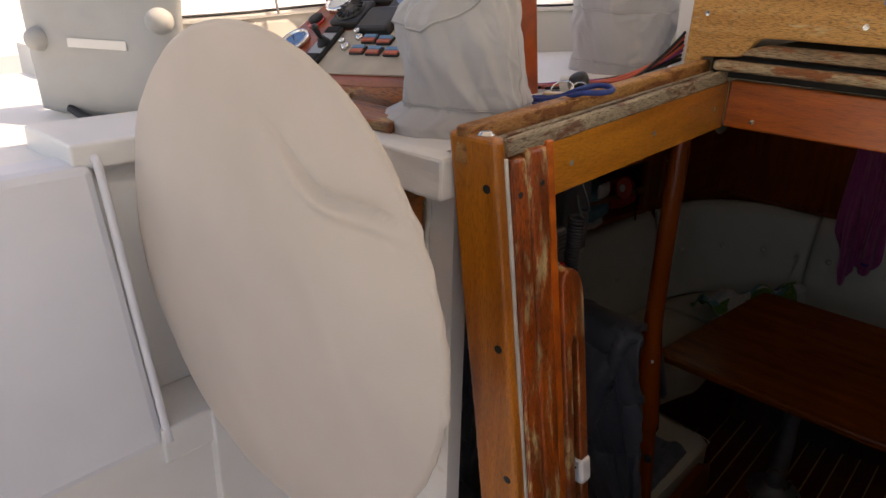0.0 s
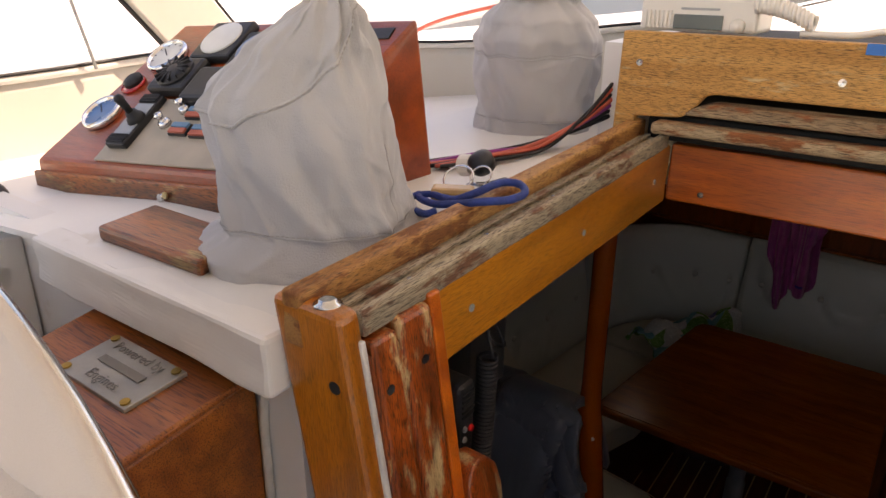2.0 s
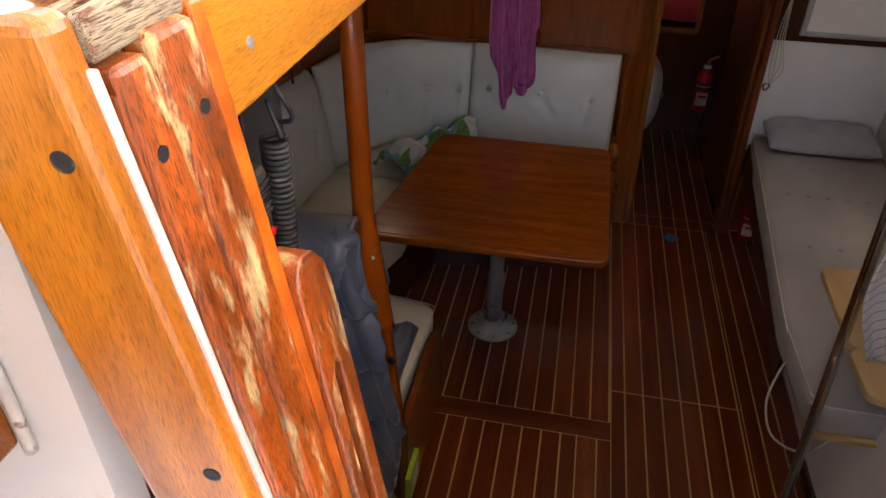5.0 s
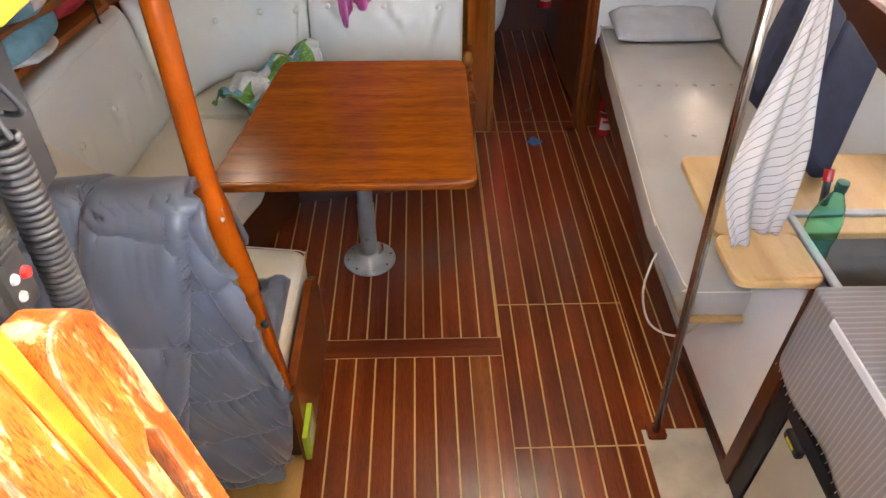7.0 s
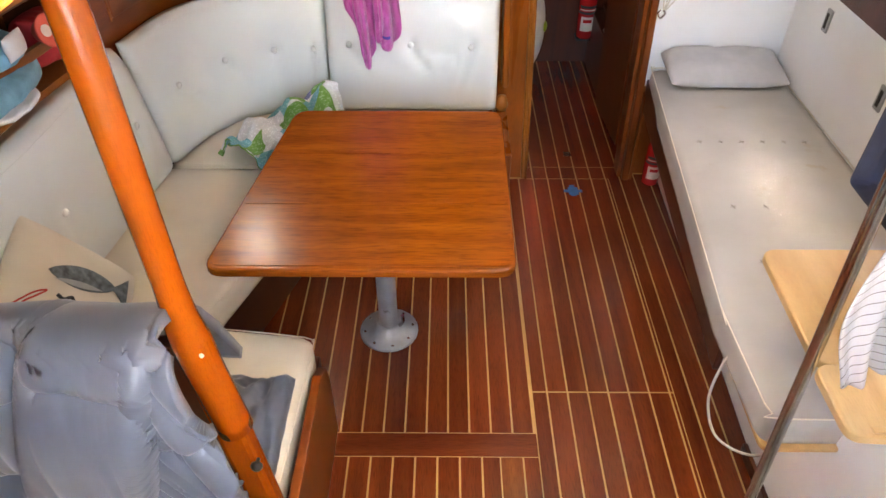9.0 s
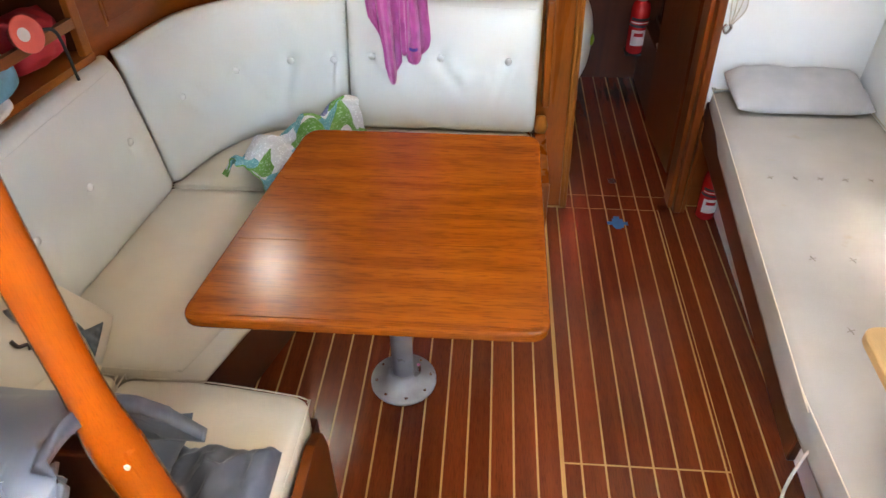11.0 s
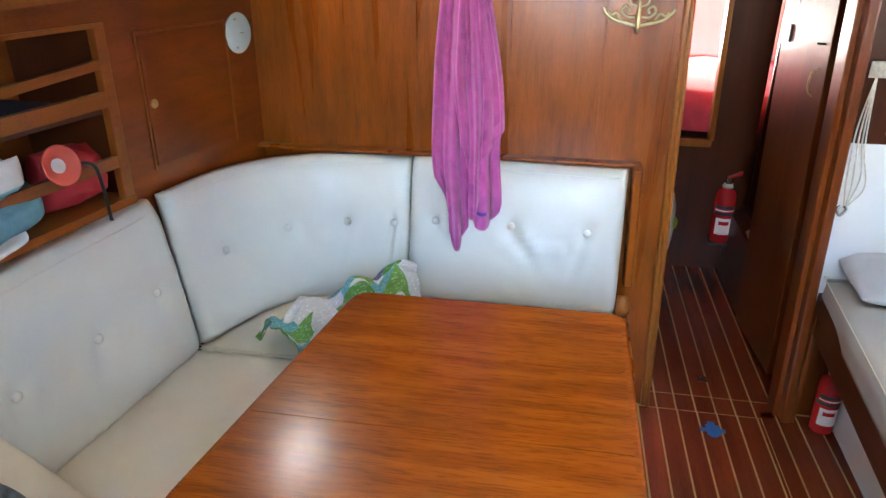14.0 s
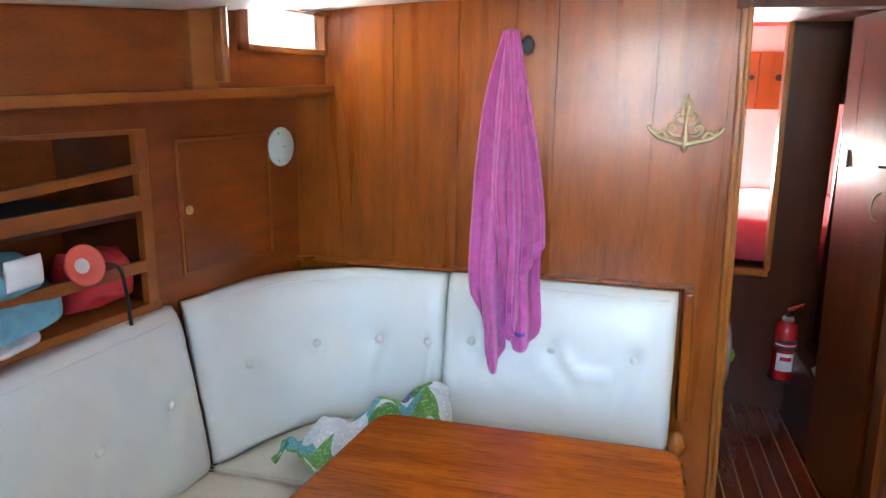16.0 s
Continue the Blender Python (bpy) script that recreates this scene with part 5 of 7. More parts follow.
part("cover", pad(lambda u, v: tuple(QM @ Vector((-0.2 + 0.4 * u, -0.16 + 0.32 * v, 0.065))), lambda u, v: tuple(QM @ Vector((-0.2 + 0.4 * u, -0.16 + 0.32 * v, -0.06))), 24, 24, 3.5), SEATV, pil2, "", True)
for nm, x0, x1, y0, y1, mm in (("blue_print", 0.02, 0.055, -0.10, 0.06, ROPEBLUE), ("grey_print", -0.08, 0.0, -0.02, 0.05, FISHM), ("grey_print", 0.08, 0.12, -0.10, -0.06, FISHM)):
    part(nm, surf(lambda u, v: tuple(QM @ Vector((x0 + (x1 - x0) * u, y0 + (y1 - y0) * v, 0.0705 - 0.3 * ((x0 + (x1 - x0) * u) ** 2 + (y0 + (y1 - y0) * v) ** 2)))), 6, 10, 0.001), mm, pil2)

# patchwork cloth on the corner seat
cloth = thing("patchwork_cloth", (-1.1, 4.05, 0.47), "crumpled patchwork cloth in green, blue and white", "cloth")


def crumple(u, v):
    a = Vector((-1.235, 3.815, 0)).lerp(Vector((-0.93, 4.235, 0)), u)
    side = Vector((0.80, -0.42, 0)).normalized()
    w = (0.05 + 0.13 * math.sin(math.pi * min(1, 0.25 + u * 0.75)))
    p = a + side * (v - 0.72) * w * 1.6
    h = 0.50 + 0.11 * max(0, math.sin(math.pi * v)) * (0.5 + 0.8 * u) + 0.04 * nz(u * 6, v * 5, 2) + 0.022 * math.sin(u * 21 + 4 * v)
    return (p.x + 0.02 * nz(u * 8, v * 8, 3), p.y + 0.02 * nz(u * 8, v * 8, 6), max(0.468, h))


part("cloth", surf(crumple, 60, 36, 0.006), PATCH, cloth, "", True)

# clothes and bags on the open shelf
red = thing("drawstring_bag", (-1.78, 3.70, 0.98), "red nylon drawstring bag with a black cord", "bag")
part("sack", pad(lambda u, v: (-1.725 + 0.03 * u + 0.014 * nz(u * 5, v * 6, 4), 3.625 + 0.20 * u, 0.985 + (0.165 - 0.03 * u) * v + 0.012 * nz(u * 7, v * 7, 1)), lambda u, v: (-1.90, 3.66 + 0.19 * u, 0.985 + 0.15 * v), 30, 26, 2.6), REDCLOTH, red, "", True)
part("cord", tube([(-1.70, 3.655, 1.125), (-1.672, 3.69, 1.11), (-1.665, 3.70, 1.04), (-1.665, 3.705, 0.97), (-1.655, 3.70, 0.90)], 0.005, 8), RUBBER, red, "black hanging cord", True)
cupp = thing("folding_cup", (-1.70, 3.60, 1.16), "coral folding cup with a white tag", "cup")
CM = Matrix.Rotation(radians(-14), 4, "Z") @ Matrix.Rotation(radians(72), 4, "Y")
part("bowl", lathe([(0.03, -0.03), (0.044, 0.0), (0.052, 0.012), (0.047, 0.013), (0.034, 0.0), (0.0, -0.006)], (-1.70, 3.60, 1.135), 28, CM), CORALPL, cupp, "", True)
part("tag", lathe([(0.019, 0.0), (0.019, 0.003), (0, 0.003)], (-1.699, 3.60, 1.136), 20, CM @ Matrix.Translation((0, 0, -0.006))), LABELW, cupp, "white round tag")
for nm, y0, y1, z0, z1, mm, lab in (("folded_cloth", 3.20, 3.625, 0.985, 1.088, BLUECLOTH, "light blue folded cloth on the open shelf"), ("cap", 3.34, 3.55, 1.088, 1.172, BLUECLOTH, "light blue cap heaped on the open shelf"), ("paper_roll", 3.25, 3.515, 0.98, 1.015, WHITECLOTH, "crumpled white paper on the open shelf")):
    t = thing(nm, (-1.8, (y0 + y1) / 2, z0), lab, nm.split("_")[-1])
    part("body", pad(lambda u, v: (-1.715 - 0.0 * u + (0.02 if nm == "paper_roll" else 0), y0 + (y1 - y0) * u, z0 + (z1 - z0) * v + 0.006 * nz(u * 8, v * 8, 5)), lambda u, v: (-1.98, y0 + (y1 - y0) * u, z0 + (z1 - z0) * v), 24, 18, 3), mm, t, "", True)
whitecap = thing("cap", (-1.74, 3.46, 1.15), "small white strap on the shelf clothes", "cap")
part("strap", pad(lambda u, v: (-1.70, 3.40 + 0.10 * u, 1.12 + 0.07 * v), lambda u, v: (-1.74, 3.40 + 0.10 * u, 1.12 + 0.07 * v), 12, 10, 2), WHITECLOTH, whitecap, "", True)
book = thing("navy_folder", (-1.85, 3.5, 1.23), "dark navy folder lying on the upper shelf", "folder")
part("cover", box(-2.0, -1.80, 3.2, 3.74, 1.23, 1.262, 0.004), NAVY, book)

# ---------------------------------------------------------------- starboard bunk and galley
structure("bunk_front", prism([(0.60, 4.49), (0.545, 2.86), (1.03, 2.86), (1.03, 4.49)], "z", 0.0, 0.47), WALL_W, "white painted bunk front", "bunk base")
bunk = thing("bunk", (0.7, 3.6, 0.47), "timber bunk board with a rounded end", "bunk")
part("fascia", join(hexa([(0.458, 4.49, 0.38), (0.335, 2.90, 0.38), (0.357, 2.90, 0.38), (0.48, 4.49, 0.38)], [(0.458, 4.49, 0.53), (0.335, 2.90, 0.53), (0.357, 2.90, 0.53), (0.48, 4.49, 0.53)], 0.006)), MAHOG_DK, bunk, "dark varnished lee board")
part("base", prism(roundpoly([(0.34, 2.93), (0.335, 2.56), (1.03, 2.56), (1.03, 4.49), (0.47, 4.49)], 0.03), "z", 0.47, 0.485, 0.002), BIRCH, bunk, "pale plywood base")
mattress = seat_cushion("bunk_mattress", [(0.335, 2.575), (1.025, 2.575), (1.025, 4.485), (0.462, 4.485), (0.325, 2.95)], 0.486, 0.592, "grey stained bunk mattress with small dark ties", 0.01, MATTR)
for yy, n in ((3.83, 6), (3.42, 2), (3.14, 1)):
    for k in range(n):
        x = 0.50 + k * 0.08 + (0.0 if n > 2 else 0.03 * k)
        part("tie", join(*[box(-0.012, 0.012, -0.0007, 0.0007, 0.0, 0.0012, 0, m=Matrix.Translation((x, yy, 0.6035)) @ Matrix.Rotation(a, 4, "Z")) for a in (0.4, 1.9)]), SEALW, mattress)
bp2 = thing("bunk_pillow", (0.73, 4.4, 0.6), "thin grey pillow at the foot of the bulkhead", "pillow")
part("cover", pad(lambda u, v: (0.49 + 0.50 * u, 4.25 + 0.225 * v, 0.665 + 0.060 * v + 0.008 * nz(u * 6, v * 4, 8) + 0.004 * nz(u * 14, v * 9, 2)), lambda u, v: (0.49 + 0.50 * u, 4.23 + 0.25 * v, 0.603), 30, 18, 5), PILLOW, bp2, "", True)
rope2 = thing("hanging_cord", (0.46, 4.48, 1.29), "white cord knotted on a cleat with a shackle", "cord")
for k in range(4):
    part("strand", tube([(0.462, 4.478, 1.29), (0.462 + 0.012 * k - 0.02, 4.474, 1.12 - 0.02 * k), (0.448 + 0.02 * k, 4.474, 0.96 - 0.03 * (k % 2)), (0.46 + 0.004 * k, 4.474, 0.86)], 0.0025, 6), ROPEW, rope2, "", True)
part("knot", pad(lambda u, v: (0.437 + 0.055 * u, 4.462, 1.275 + 0.05 * v), lambda u, v: (0.437 + 0.055 * u, 4.49, 1.275 + 0.05 * v), 10, 10, 2), ROPEW, rope2, "", True)
part("shackle", tube([(0.452, 4.474, 0.86), (0.442, 4.474, 0.845), (0.455, 4.474, 0.825), (0.47, 4.474, 0.845), (0.462, 4.474, 0.86)], 0.005, 8), STEEL, rope2, "steel shackle", True)


def extinguisher(at, s, label):
    """A hand extinguisher: cylinder, neck, valve, lever and label."""
    t = thing("fire_extinguisher", at, label, "fire extinguisher", "extinguishers")
    x, y, z = at
    part("cylinder", lathe([(0.045 * s, 0), (0.05 * s, 0.01 * s), (0.05 * s, 0.24 * s), (0.042 * s, 0.268 * s), (0.02 * s, 0.285 * s), (0.018 * s, 0.30 * s), (0, 0.30 * s)], at, 28), RED, t, "", True)
    part("collar", lathe([(0.024 * s, 0.284 * s), (0.026 * s, 0.29 * s), (0.02 * s, 0.305 * s), (0, 0.305 * s)], at, 20), WHITEPL, t, "", True)
    part("valve", box(x - 0.014 * s, x + 0.014 * s, y - 0.016 * s, y + 0.016 * s, z + 0.30 * s, z + 0.335 * s, 0.004), STEEL, t)
    part("lever", hexa([(x - 0.01 * s, y - 0.02 * s, z + 0.33 * s), (x + 0.055 * s, y - 0.02 * s, z + 0.355 * s), (x + 0.055 * s, y, z + 0.355 * s), (x - 0.01 * s, y, z + 0.33 * s)], [(x - 0.01 * s, y - 0.02 * s, z + 0.343 * s), (x + 0.055 * s, y - 0.02 * s, z + 0.372 * s), (x + 0.055 * s, y, z + 0.372 * s), (x - 0.01 * s, y, z + 0.343 * s)], 0.002), RED, t)
    r = 0.0508 * s

    def wrap(z0, z1, a0, a1):
        return surf(lambda u, v: (x + r * math.cos(a0 + (a1 - a0) * u), y + r * math.sin(a0 + (a1 - a0) * u), z + (z0 + (z1 - z0) * v) * s), 20, 3)
    part("black_band", wrap(0.15, 0.165, 3.3, 6.1), BLACK, t)
    part("print", wrap(0.172, 0.178, 3.6, 5.8), LABELW, t, "white printed lines")
    part("print", wrap(0.184, 0.20, 3.6, 5.8), BLACK, t)
    part("label", wrap(0.05, 0.135, 3.9, 5.6), LABELW, t, "white paper label")
    part("print", surf(lambda u, v: (x + (r + 0.0006) * math.cos(4.2 + 1.0 * u), y + (r + 0.0006) * math.sin(4.2 + 1.0 * u), z + (0.10 + 0.02 * v) * s), 10, 2), RED, t)
    return t


extinguisher((0.395, 5.735, 0.195), 1.05, "red fire extinguisher hung on the dark end wall")
ex_b = thing("extinguisher_bracket", (0.395, 5.785, 0.18), "dark bracket under the hung extinguisher", "bracket")
part("shelf", box(0.34, 0.45, 5.69, 5.788, 0.182, 0.194, 0.003), BLACK, ex_b)
extinguisher((0.555, 4.425, 0.0), 0.84, "small red fire extinguisher standing by the bunk base")
door = thing("door_1", (0.37, 4.72, 0.9), "glossy mahogany door standing ajar in the passage", "door", kind="structure")
LEAF = [(0.405, 5.20), (0.43, 5.20), (0.462, 4.735), (0.437, 4.73)]
part("leaf", lean(hexa([(x, y, 0.02) for x, y in LEAF], [(x, y, 1.84) for x, y in LEAF], 0.003)), MAHOG_MID, door)
part("handle", tube([(0.397, 4.80, 1.25), (0.383, 4.81, 1.235), (0.381, 4.825, 1.20), (0.383, 4.815, 1.165), (0.397, 4.80, 1.15)], 0.004, 8), BRASS, door, "small dark metal pull ring", True)
# solid black block stands for the shade in the latch hole
part("latch", box(0.365, 0.392, 5.10, 5.135, 1.30, 1.365, 0.003), BLACK, door, "black latch hole")
part("bolt", tube([(0.398, 4.775, 1.335), (0.372, 4.79, 1.335)], 0.004, 8), BLACK, door, "small black bolt")
wbag = thing("laundry_bag", (0.0, 5.35, 0.25), "bulging white cloth bag against the passage wall", "bag")
part("cloth", pad(lambda u, v: (0.075, 5.15 + 0.3 * u, 0.25 + 0.42 * v), lambda u, v: (-0.10, 5.15 + 0.3 * u, 0.25 + 0.42 * v), 18, 18, 2.5), WHITECLOTH, wbag, "", True)
part("print", pad(lambda u, v: (0.082, 5.2 + 0.06 * u, 0.45 + 0.05 * v), lambda u, v: (0.05, 5.2 + 0.06 * u, 0.45 + 0.05 * v), 8, 8, 2), LIME, wbag, "green printed patch")
shelf2 = thing("passage_box", (0.46, 5.3, 0.0), "low dark passage locker with a pale bundle", "locker")
part("body", box(0.43, 0.50, 5.05, 5.78, 0.0, 0.36, 0.004), MAHOG_DK, shelf2)
bundle = thing("cloth_bundle", (0.46, 5.3, 0.36), "pale cloth bundle on the passage locker", "cloth")
part("cloth", pad(lambda u, v: (0.42 + 0.07 * u, 5.22 + 0.14 * v, 0.44), lambda u, v: (0.42 + 0.07 * u, 5.22 + 0.14 * v, 0.36), 14, 14, 2), WHITECLOTH, bundle, "", True)

# galley
galley = thing("galley_unit", (0.75, 2.3, 0.0), "white galley cabinet with a dark timber corner post", "cabinet")
part("side_panel", box(0.53, 0.56, 2.345, 2.87, 0.0, 0.83, 0.002), WALL_W, galley)
part("end_panel", box(0.53, 1.03, 2.85, 2.87, 0.0, 0.83, 0.002), WALL_W, galley)
part("post", box(0.512, 0.562, 2.285, 2.345, 0.0, 0.832, 0.004), MAHOG_DK, galley, "dark timber corner post")
part("plinth", box(0.515, 0.53, 2.345, 2.87, 0.0, 0.045, 0.003), MAHOG_DK, galley)
part("bracket", prism([(2.53, 0.78), (2.56, 0.83), (2.53, 0.83)], "x", 0.36, 0.38, 0), MAHOG_DK, galley)
part("back", box(0.56, 1.03, 1.4, 2.3, 0.0, 0.83, 0.002), WALL_W, galley)
worktop = thing("worktop", (0.6, 2.6, 0.83), "pale birch worktop with rounded corners", "worktop")
part("board", prism(roundpoly([(0.345, 2.915), (0.335, 2.532), (1.03, 2.532), (1.03, 2.915)], 0.04), "z", 0.826, 0.85, 0.005), BIRCH, worktop)
part("board", prism(roundpoly([(0.322, 2.528), (0.322, 2.345), (0.548, 2.335), (0.548, 2.528)], 0.035), "z", 0.832, 0.857, 0.005), BIRCH, worktop)
part("raised_strip", box(0.37, 0.54, 2.352, 2.368, 0.856, 0.861, 0.002), BIRCH, worktop)
sink = thing("sink", (0.75, 2.35, 0.85), "stainless steel galley sink", "sink")
part("rim", join(box(0.552, 0.985, 2.60, 2.625, 0.848, 0.860, 0.004), box(0.552, 0.575, 2.22, 2.60, 0.848, 0.860, 0.004), box(0.552, 0.985, 2.20, 2.22, 0.848, 0.860, 0.004), box(0.965, 0.985, 2.22, 2.60, 0.848, 0.860, 0.004)), GREYMETAL, sink)
part("bowl", join(box(0.575, 0.965, 2.22, 2.60, 0.70, 0.705, 0), box(0.573, 0.576, 2.22, 2.60, 0.70, 0.85, 0), box(0.575, 0.965, 2.597, 2.60, 0.70, 0.85, 0), box(0.575, 0.965, 2.22, 2.223, 0.70, 0.85, 0)), STEEL, sink)
part("drain", lathe([(0.035, 0), (0.035, 0.004), (0.025, 0.006), (0, 0.002)], (0.68, 2.38, 0.705), 24), CHROME, sink, "", True)
runner = thing("woven_runner", (0.52, 2.2, 0.85), "grey striped woven runner hanging over the counter edge", "cloth")


def runner_f(u, v):
    y = 1.55 + 0.765 * u
    if v < 0.3:
        return (0.78 - 0.265 * v / 0.3, y, 0.863 + 0.002 * nz(u * 9, v * 9, 1))
    k = (v - 0.3) / 0.7
    return (0.509 - 0.008 * math.sin(u * 17) * k - 0.004, y + 0.012 * k, 0.863 - 0.30 * k + 0.004 * nz(u * 40, 1, 1) * k)


part("cloth", surf(runner_f, 80, 30, 0.003), RUNNER, runner, "", True)
for i in range(0, 61, 2):
    part("fringe", tube([runner_f(i / 60, 1.0), tuple(Vector(runner_f(i / 60, 1.0)) + Vector((0, 0.002, -0.012)))], 0.0012, 4, 1), WHITECLOTH, runner)
fridge = thing("fridge_front", (0.53, 2.0, 0.3), "beige fridge door in a black frame with a yellow-marked latch", "fridge")
part("frame", join(box(0.520, 0.56, 2.215, 2.285, 0.0, 0.53, 0.003), box(0.520, 0.56, 1.62, 2.215, 0.475, 0.53, 0.003)), BLACK, fridge)
part("door", box(0.526, 0.56, 1.62, 2.213, 0.01, 0.473, 0.006), BEIGE, fridge)
latch = part("latch", box(0.505, 0.53, 2.10, 2.18, 0.44, 0.475, 0.008), BLACK, fridge)
part("mark", box(0.5035, 0.506, 2.12, 2.16, 0.452, 0.463, 0.001), mat("yellow mark", (0.7, 0.6, 0.03), 0.5), latch)
counter = structure("counter_aft", box(0.50, 1.03, 1.4, 2.215, 0.832, 0.858, 0.003), WALL_W, "white counter under a woven runner", "counter")
bottle = thing("water_bottle", (0.60, 2.43, 0.70), "empty green plastic water bottle in the sink", "bottle")
part("body", lathe([(0.03, 0), (0.04, 0.006), (0.042, 0.05), (0.038, 0.07), (0.042, 0.09), (0.038, 0.12), (0.043, 0.15), (0.043, 0.2), (0.03, 0.25), (0.014, 0.285), (0.0135, 0.31), (0.012, 0.31), (0.012, 0.285), (0.028, 0.25), (0.041, 0.2), (0.041, 0.15), (0.036, 0.12), (0.04, 0.09), (0.036, 0.07), (0.04, 0.05), (0.0, 0.008)], (0.625, 2.545, 0.69), 32), GREENPET, bottle, "", True)
part("cap", lathe([(0.016, 0.295), (0.016, 0.32), (0, 0.322)], (0.625, 2.545, 0.69), 20), BOTTLECAP, bottle, "dark green cap")
brush = thing("dish_brush", (0.66, 2.5, 0.86), "red and black dish brush behind the bottle", "brush")
part("handle", tube([(0.66, 2.63, 0.87), (0.665, 2.66, 0.93)], 0.011, 10), BLACK, brush)
part("grip", tube([(0.665, 2.66, 0.93), (0.668, 2.675, 0.96)], 0.014, 10), RED, brush)
steel = thing("steel_grab_post", (0.30, 2.49, 0.0), "stainless steel grab post by the galley", "pole")
part("tube", tube([(0.337, 2.489, 0.01), (0.257, 2.489, 1.33), (0.237, 2.489, 1.84)], 0.0135, 18, smooth=False), STEEL, steel, "", True)
part("base_plate", prism(rounded(0.305, 0.37, 2.455, 2.52, 0.01, 3), "z", 0.0, 0.012, 0.002), SOLID, steel, "timber base pad")
teat = thing("tea_towel", (0.40, 2.5, 1.2), "white tea towel with thin dark stripes, hanging", "towel")


TEA_L = bez((0.318, 0.0), (0.30, 0.35), (0.272, 0.55), (0.266, 0.75), (0.33, 1.0))
TEA_R = bez((0.338, 0.0), (0.37, 0.25), (0.40, 0.45), (0.43, 0.62), (0.438, 0.85), (0.43, 1.0))


def tea(u, v):
    a, b = TEA_L(v)[0], TEA_R(v)[0]
    z = 1.60 - 0.725 * v + 0.075 * u * v ** 4
    return (a + (b - a) * u, 2.45 - 0.022 * math.sin(u * 8) * v - 0.010 * math.sin(u * 17 + 2) * (0.3 + v), z - 0.03 * (u - 0.5) * v)


part("cloth", surf(tea, 60, 50, 0.003), TEATOWEL, teat, "", True)
navy = thing("navy_cushion", (0.85, 2.95, 0.9), "dark navy cushion propped above the worktop", "cushion")
NM = Matrix(((0.713, 0.51, 0.48, 0.42), (0.0, 0.69, -0.73, 2.745), (-0.701, 0.52, 0.485, 1.175), (0, 0, 0, 1)))
part("cover", join(box(0.0, 0.215, 0.0, 0.42, -0.06, 0.0, 0.02, 3, NM), box(0.217, 0.435, 0.0, 0.42, -0.06, 0.0, 0.02, 3, NM)), NAVY, navy)
cord = thing("white_cord", (0.33, 2.75, 0.5), "white cord looped from the bunk end", "cord")
part("loop", tube([(0.345, 2.85, 0.53), (0.315, 2.83, 0.48), (0.30, 2.80, 0.36), (0.33, 2.74, 0.27), (0.40, 2.66, 0.30), (0.43, 2.58, 0.48)], 0.004, 8), ROPEW, cord, "", True)
sponge = thing("lime_box", (-0.83, 2.43, 0.06), "thin lime green card box leaning on the bench", "box")
part("body", box(-0.832, -0.815, 2.35, 2.48, 0.10, 0.22, 0.002), LIME, sponge)
part("print", box(-0.8145, -0.8135, 2.38, 2.45, 0.13, 0.19, 0), LABELW, sponge)

# ---------------------------------------------------------------- cabin sole planks


def plank_field(x0, x1, y0, y1, first, pitch=0.0735, gap=0.0068):
    x = first
    while x < x1 - 0.01:
        a, b = max(x0, x + gap / 2), min(x1, x + pitch - gap / 2)
        if b - a > 0.008:
            ob = part("plank", box(a, b, y0, y1, -0.004, 0.0, 0.0006, 1), PLANK, floor)
        x += pitch


plank_field(-1.34, -0.16, 2.935, 4.3, -1.34)
plank_field(-0.86, -0.287, 1.9, 2.84, -0.86)
part("plank", box(-0.2825, -0.212, 1.9, 2.84, -0.004, 0.0, 0.0006, 1), BORDER, floor)
part("plank", box(-0.206, -0.158, 1.9, 2.84, -0.004, 0.0, 0.0006, 1), PLANK, floor)
part("plank", box(-0.86, -0.158, 2.843, 2.932, -0.004, 0.0005, 0.0006, 1), SOLID, floor)
for a, b in ((1.9, 2.435), (2.441, 3.106), (3.112, 4.445)):
    plank_field(-0.154, 0.352, a, b, -0.175)
plank_field(-0.06, 0.43, 4.449, 4.55, -0.0295 - 0.0735)
plank_field(-0.10, 0.50, 4.554, 5.8, -0.0295 - 0.0735 * 2)
plank_field(0.356, 0.64, 2.5, 4.49, 0.338)
part("plank", box(0.29, 0.54, 1.5, 2.497, -0.004, 0.001, 0), GREYW, floor, "worn grey vinyl sole")
clip = thing("sole_ring", (0.174, 4.676, 0.0), "small steel lifting ring let into the sole", "lifting ring")
part("plate", box(0.155, 0.193, 4.655, 4.697, 0.0, 0.002, 0.001), STEEL, clip)
part("ring", tube([(0.174 + 0.010 * math.cos(a), 4.676 + 0.012 * math.sin(a), 0.003) for a in [k * math.pi / 6 for k in range(13)]], 0.002, 6, 1), BLACK, clip)
star = thing("tape_patch", (0.159, 4.34, 0.0), "torn blue tape patch stuck on the sole", "tape")
part("tape", join(box(0.115, 0.205, 4.33, 4.352, 0.0004, 0.0010, 0), box(0.138, 0.185, 4.31, 4.372, 0.0008, 0.0014, 0), box(0.146, 0.172, 4.30, 4.39, 0.0011, 0.0017, 0)), TAPEBLUE, star)

# ---------------------------------------------------------------- cockpit: deck, coaming, screen
# drawn a third over size about the top of the hatchway, then set in place at true size
HATCH_TOP = Vector((-0.466, 0.994, 1.984))
COCKPIT = Matrix.Translation(HATCH_TOP + Vector((0.006, 0.014, 0.078))) @ Matrix.Rotation(radians(-1.2), 4, Vector((0.98, 0.19, 0))) @ Matrix.Scale(0.75, 4) @ Matrix.Translation(-HATCH_TOP)
PLACE[0] = COCKPIT


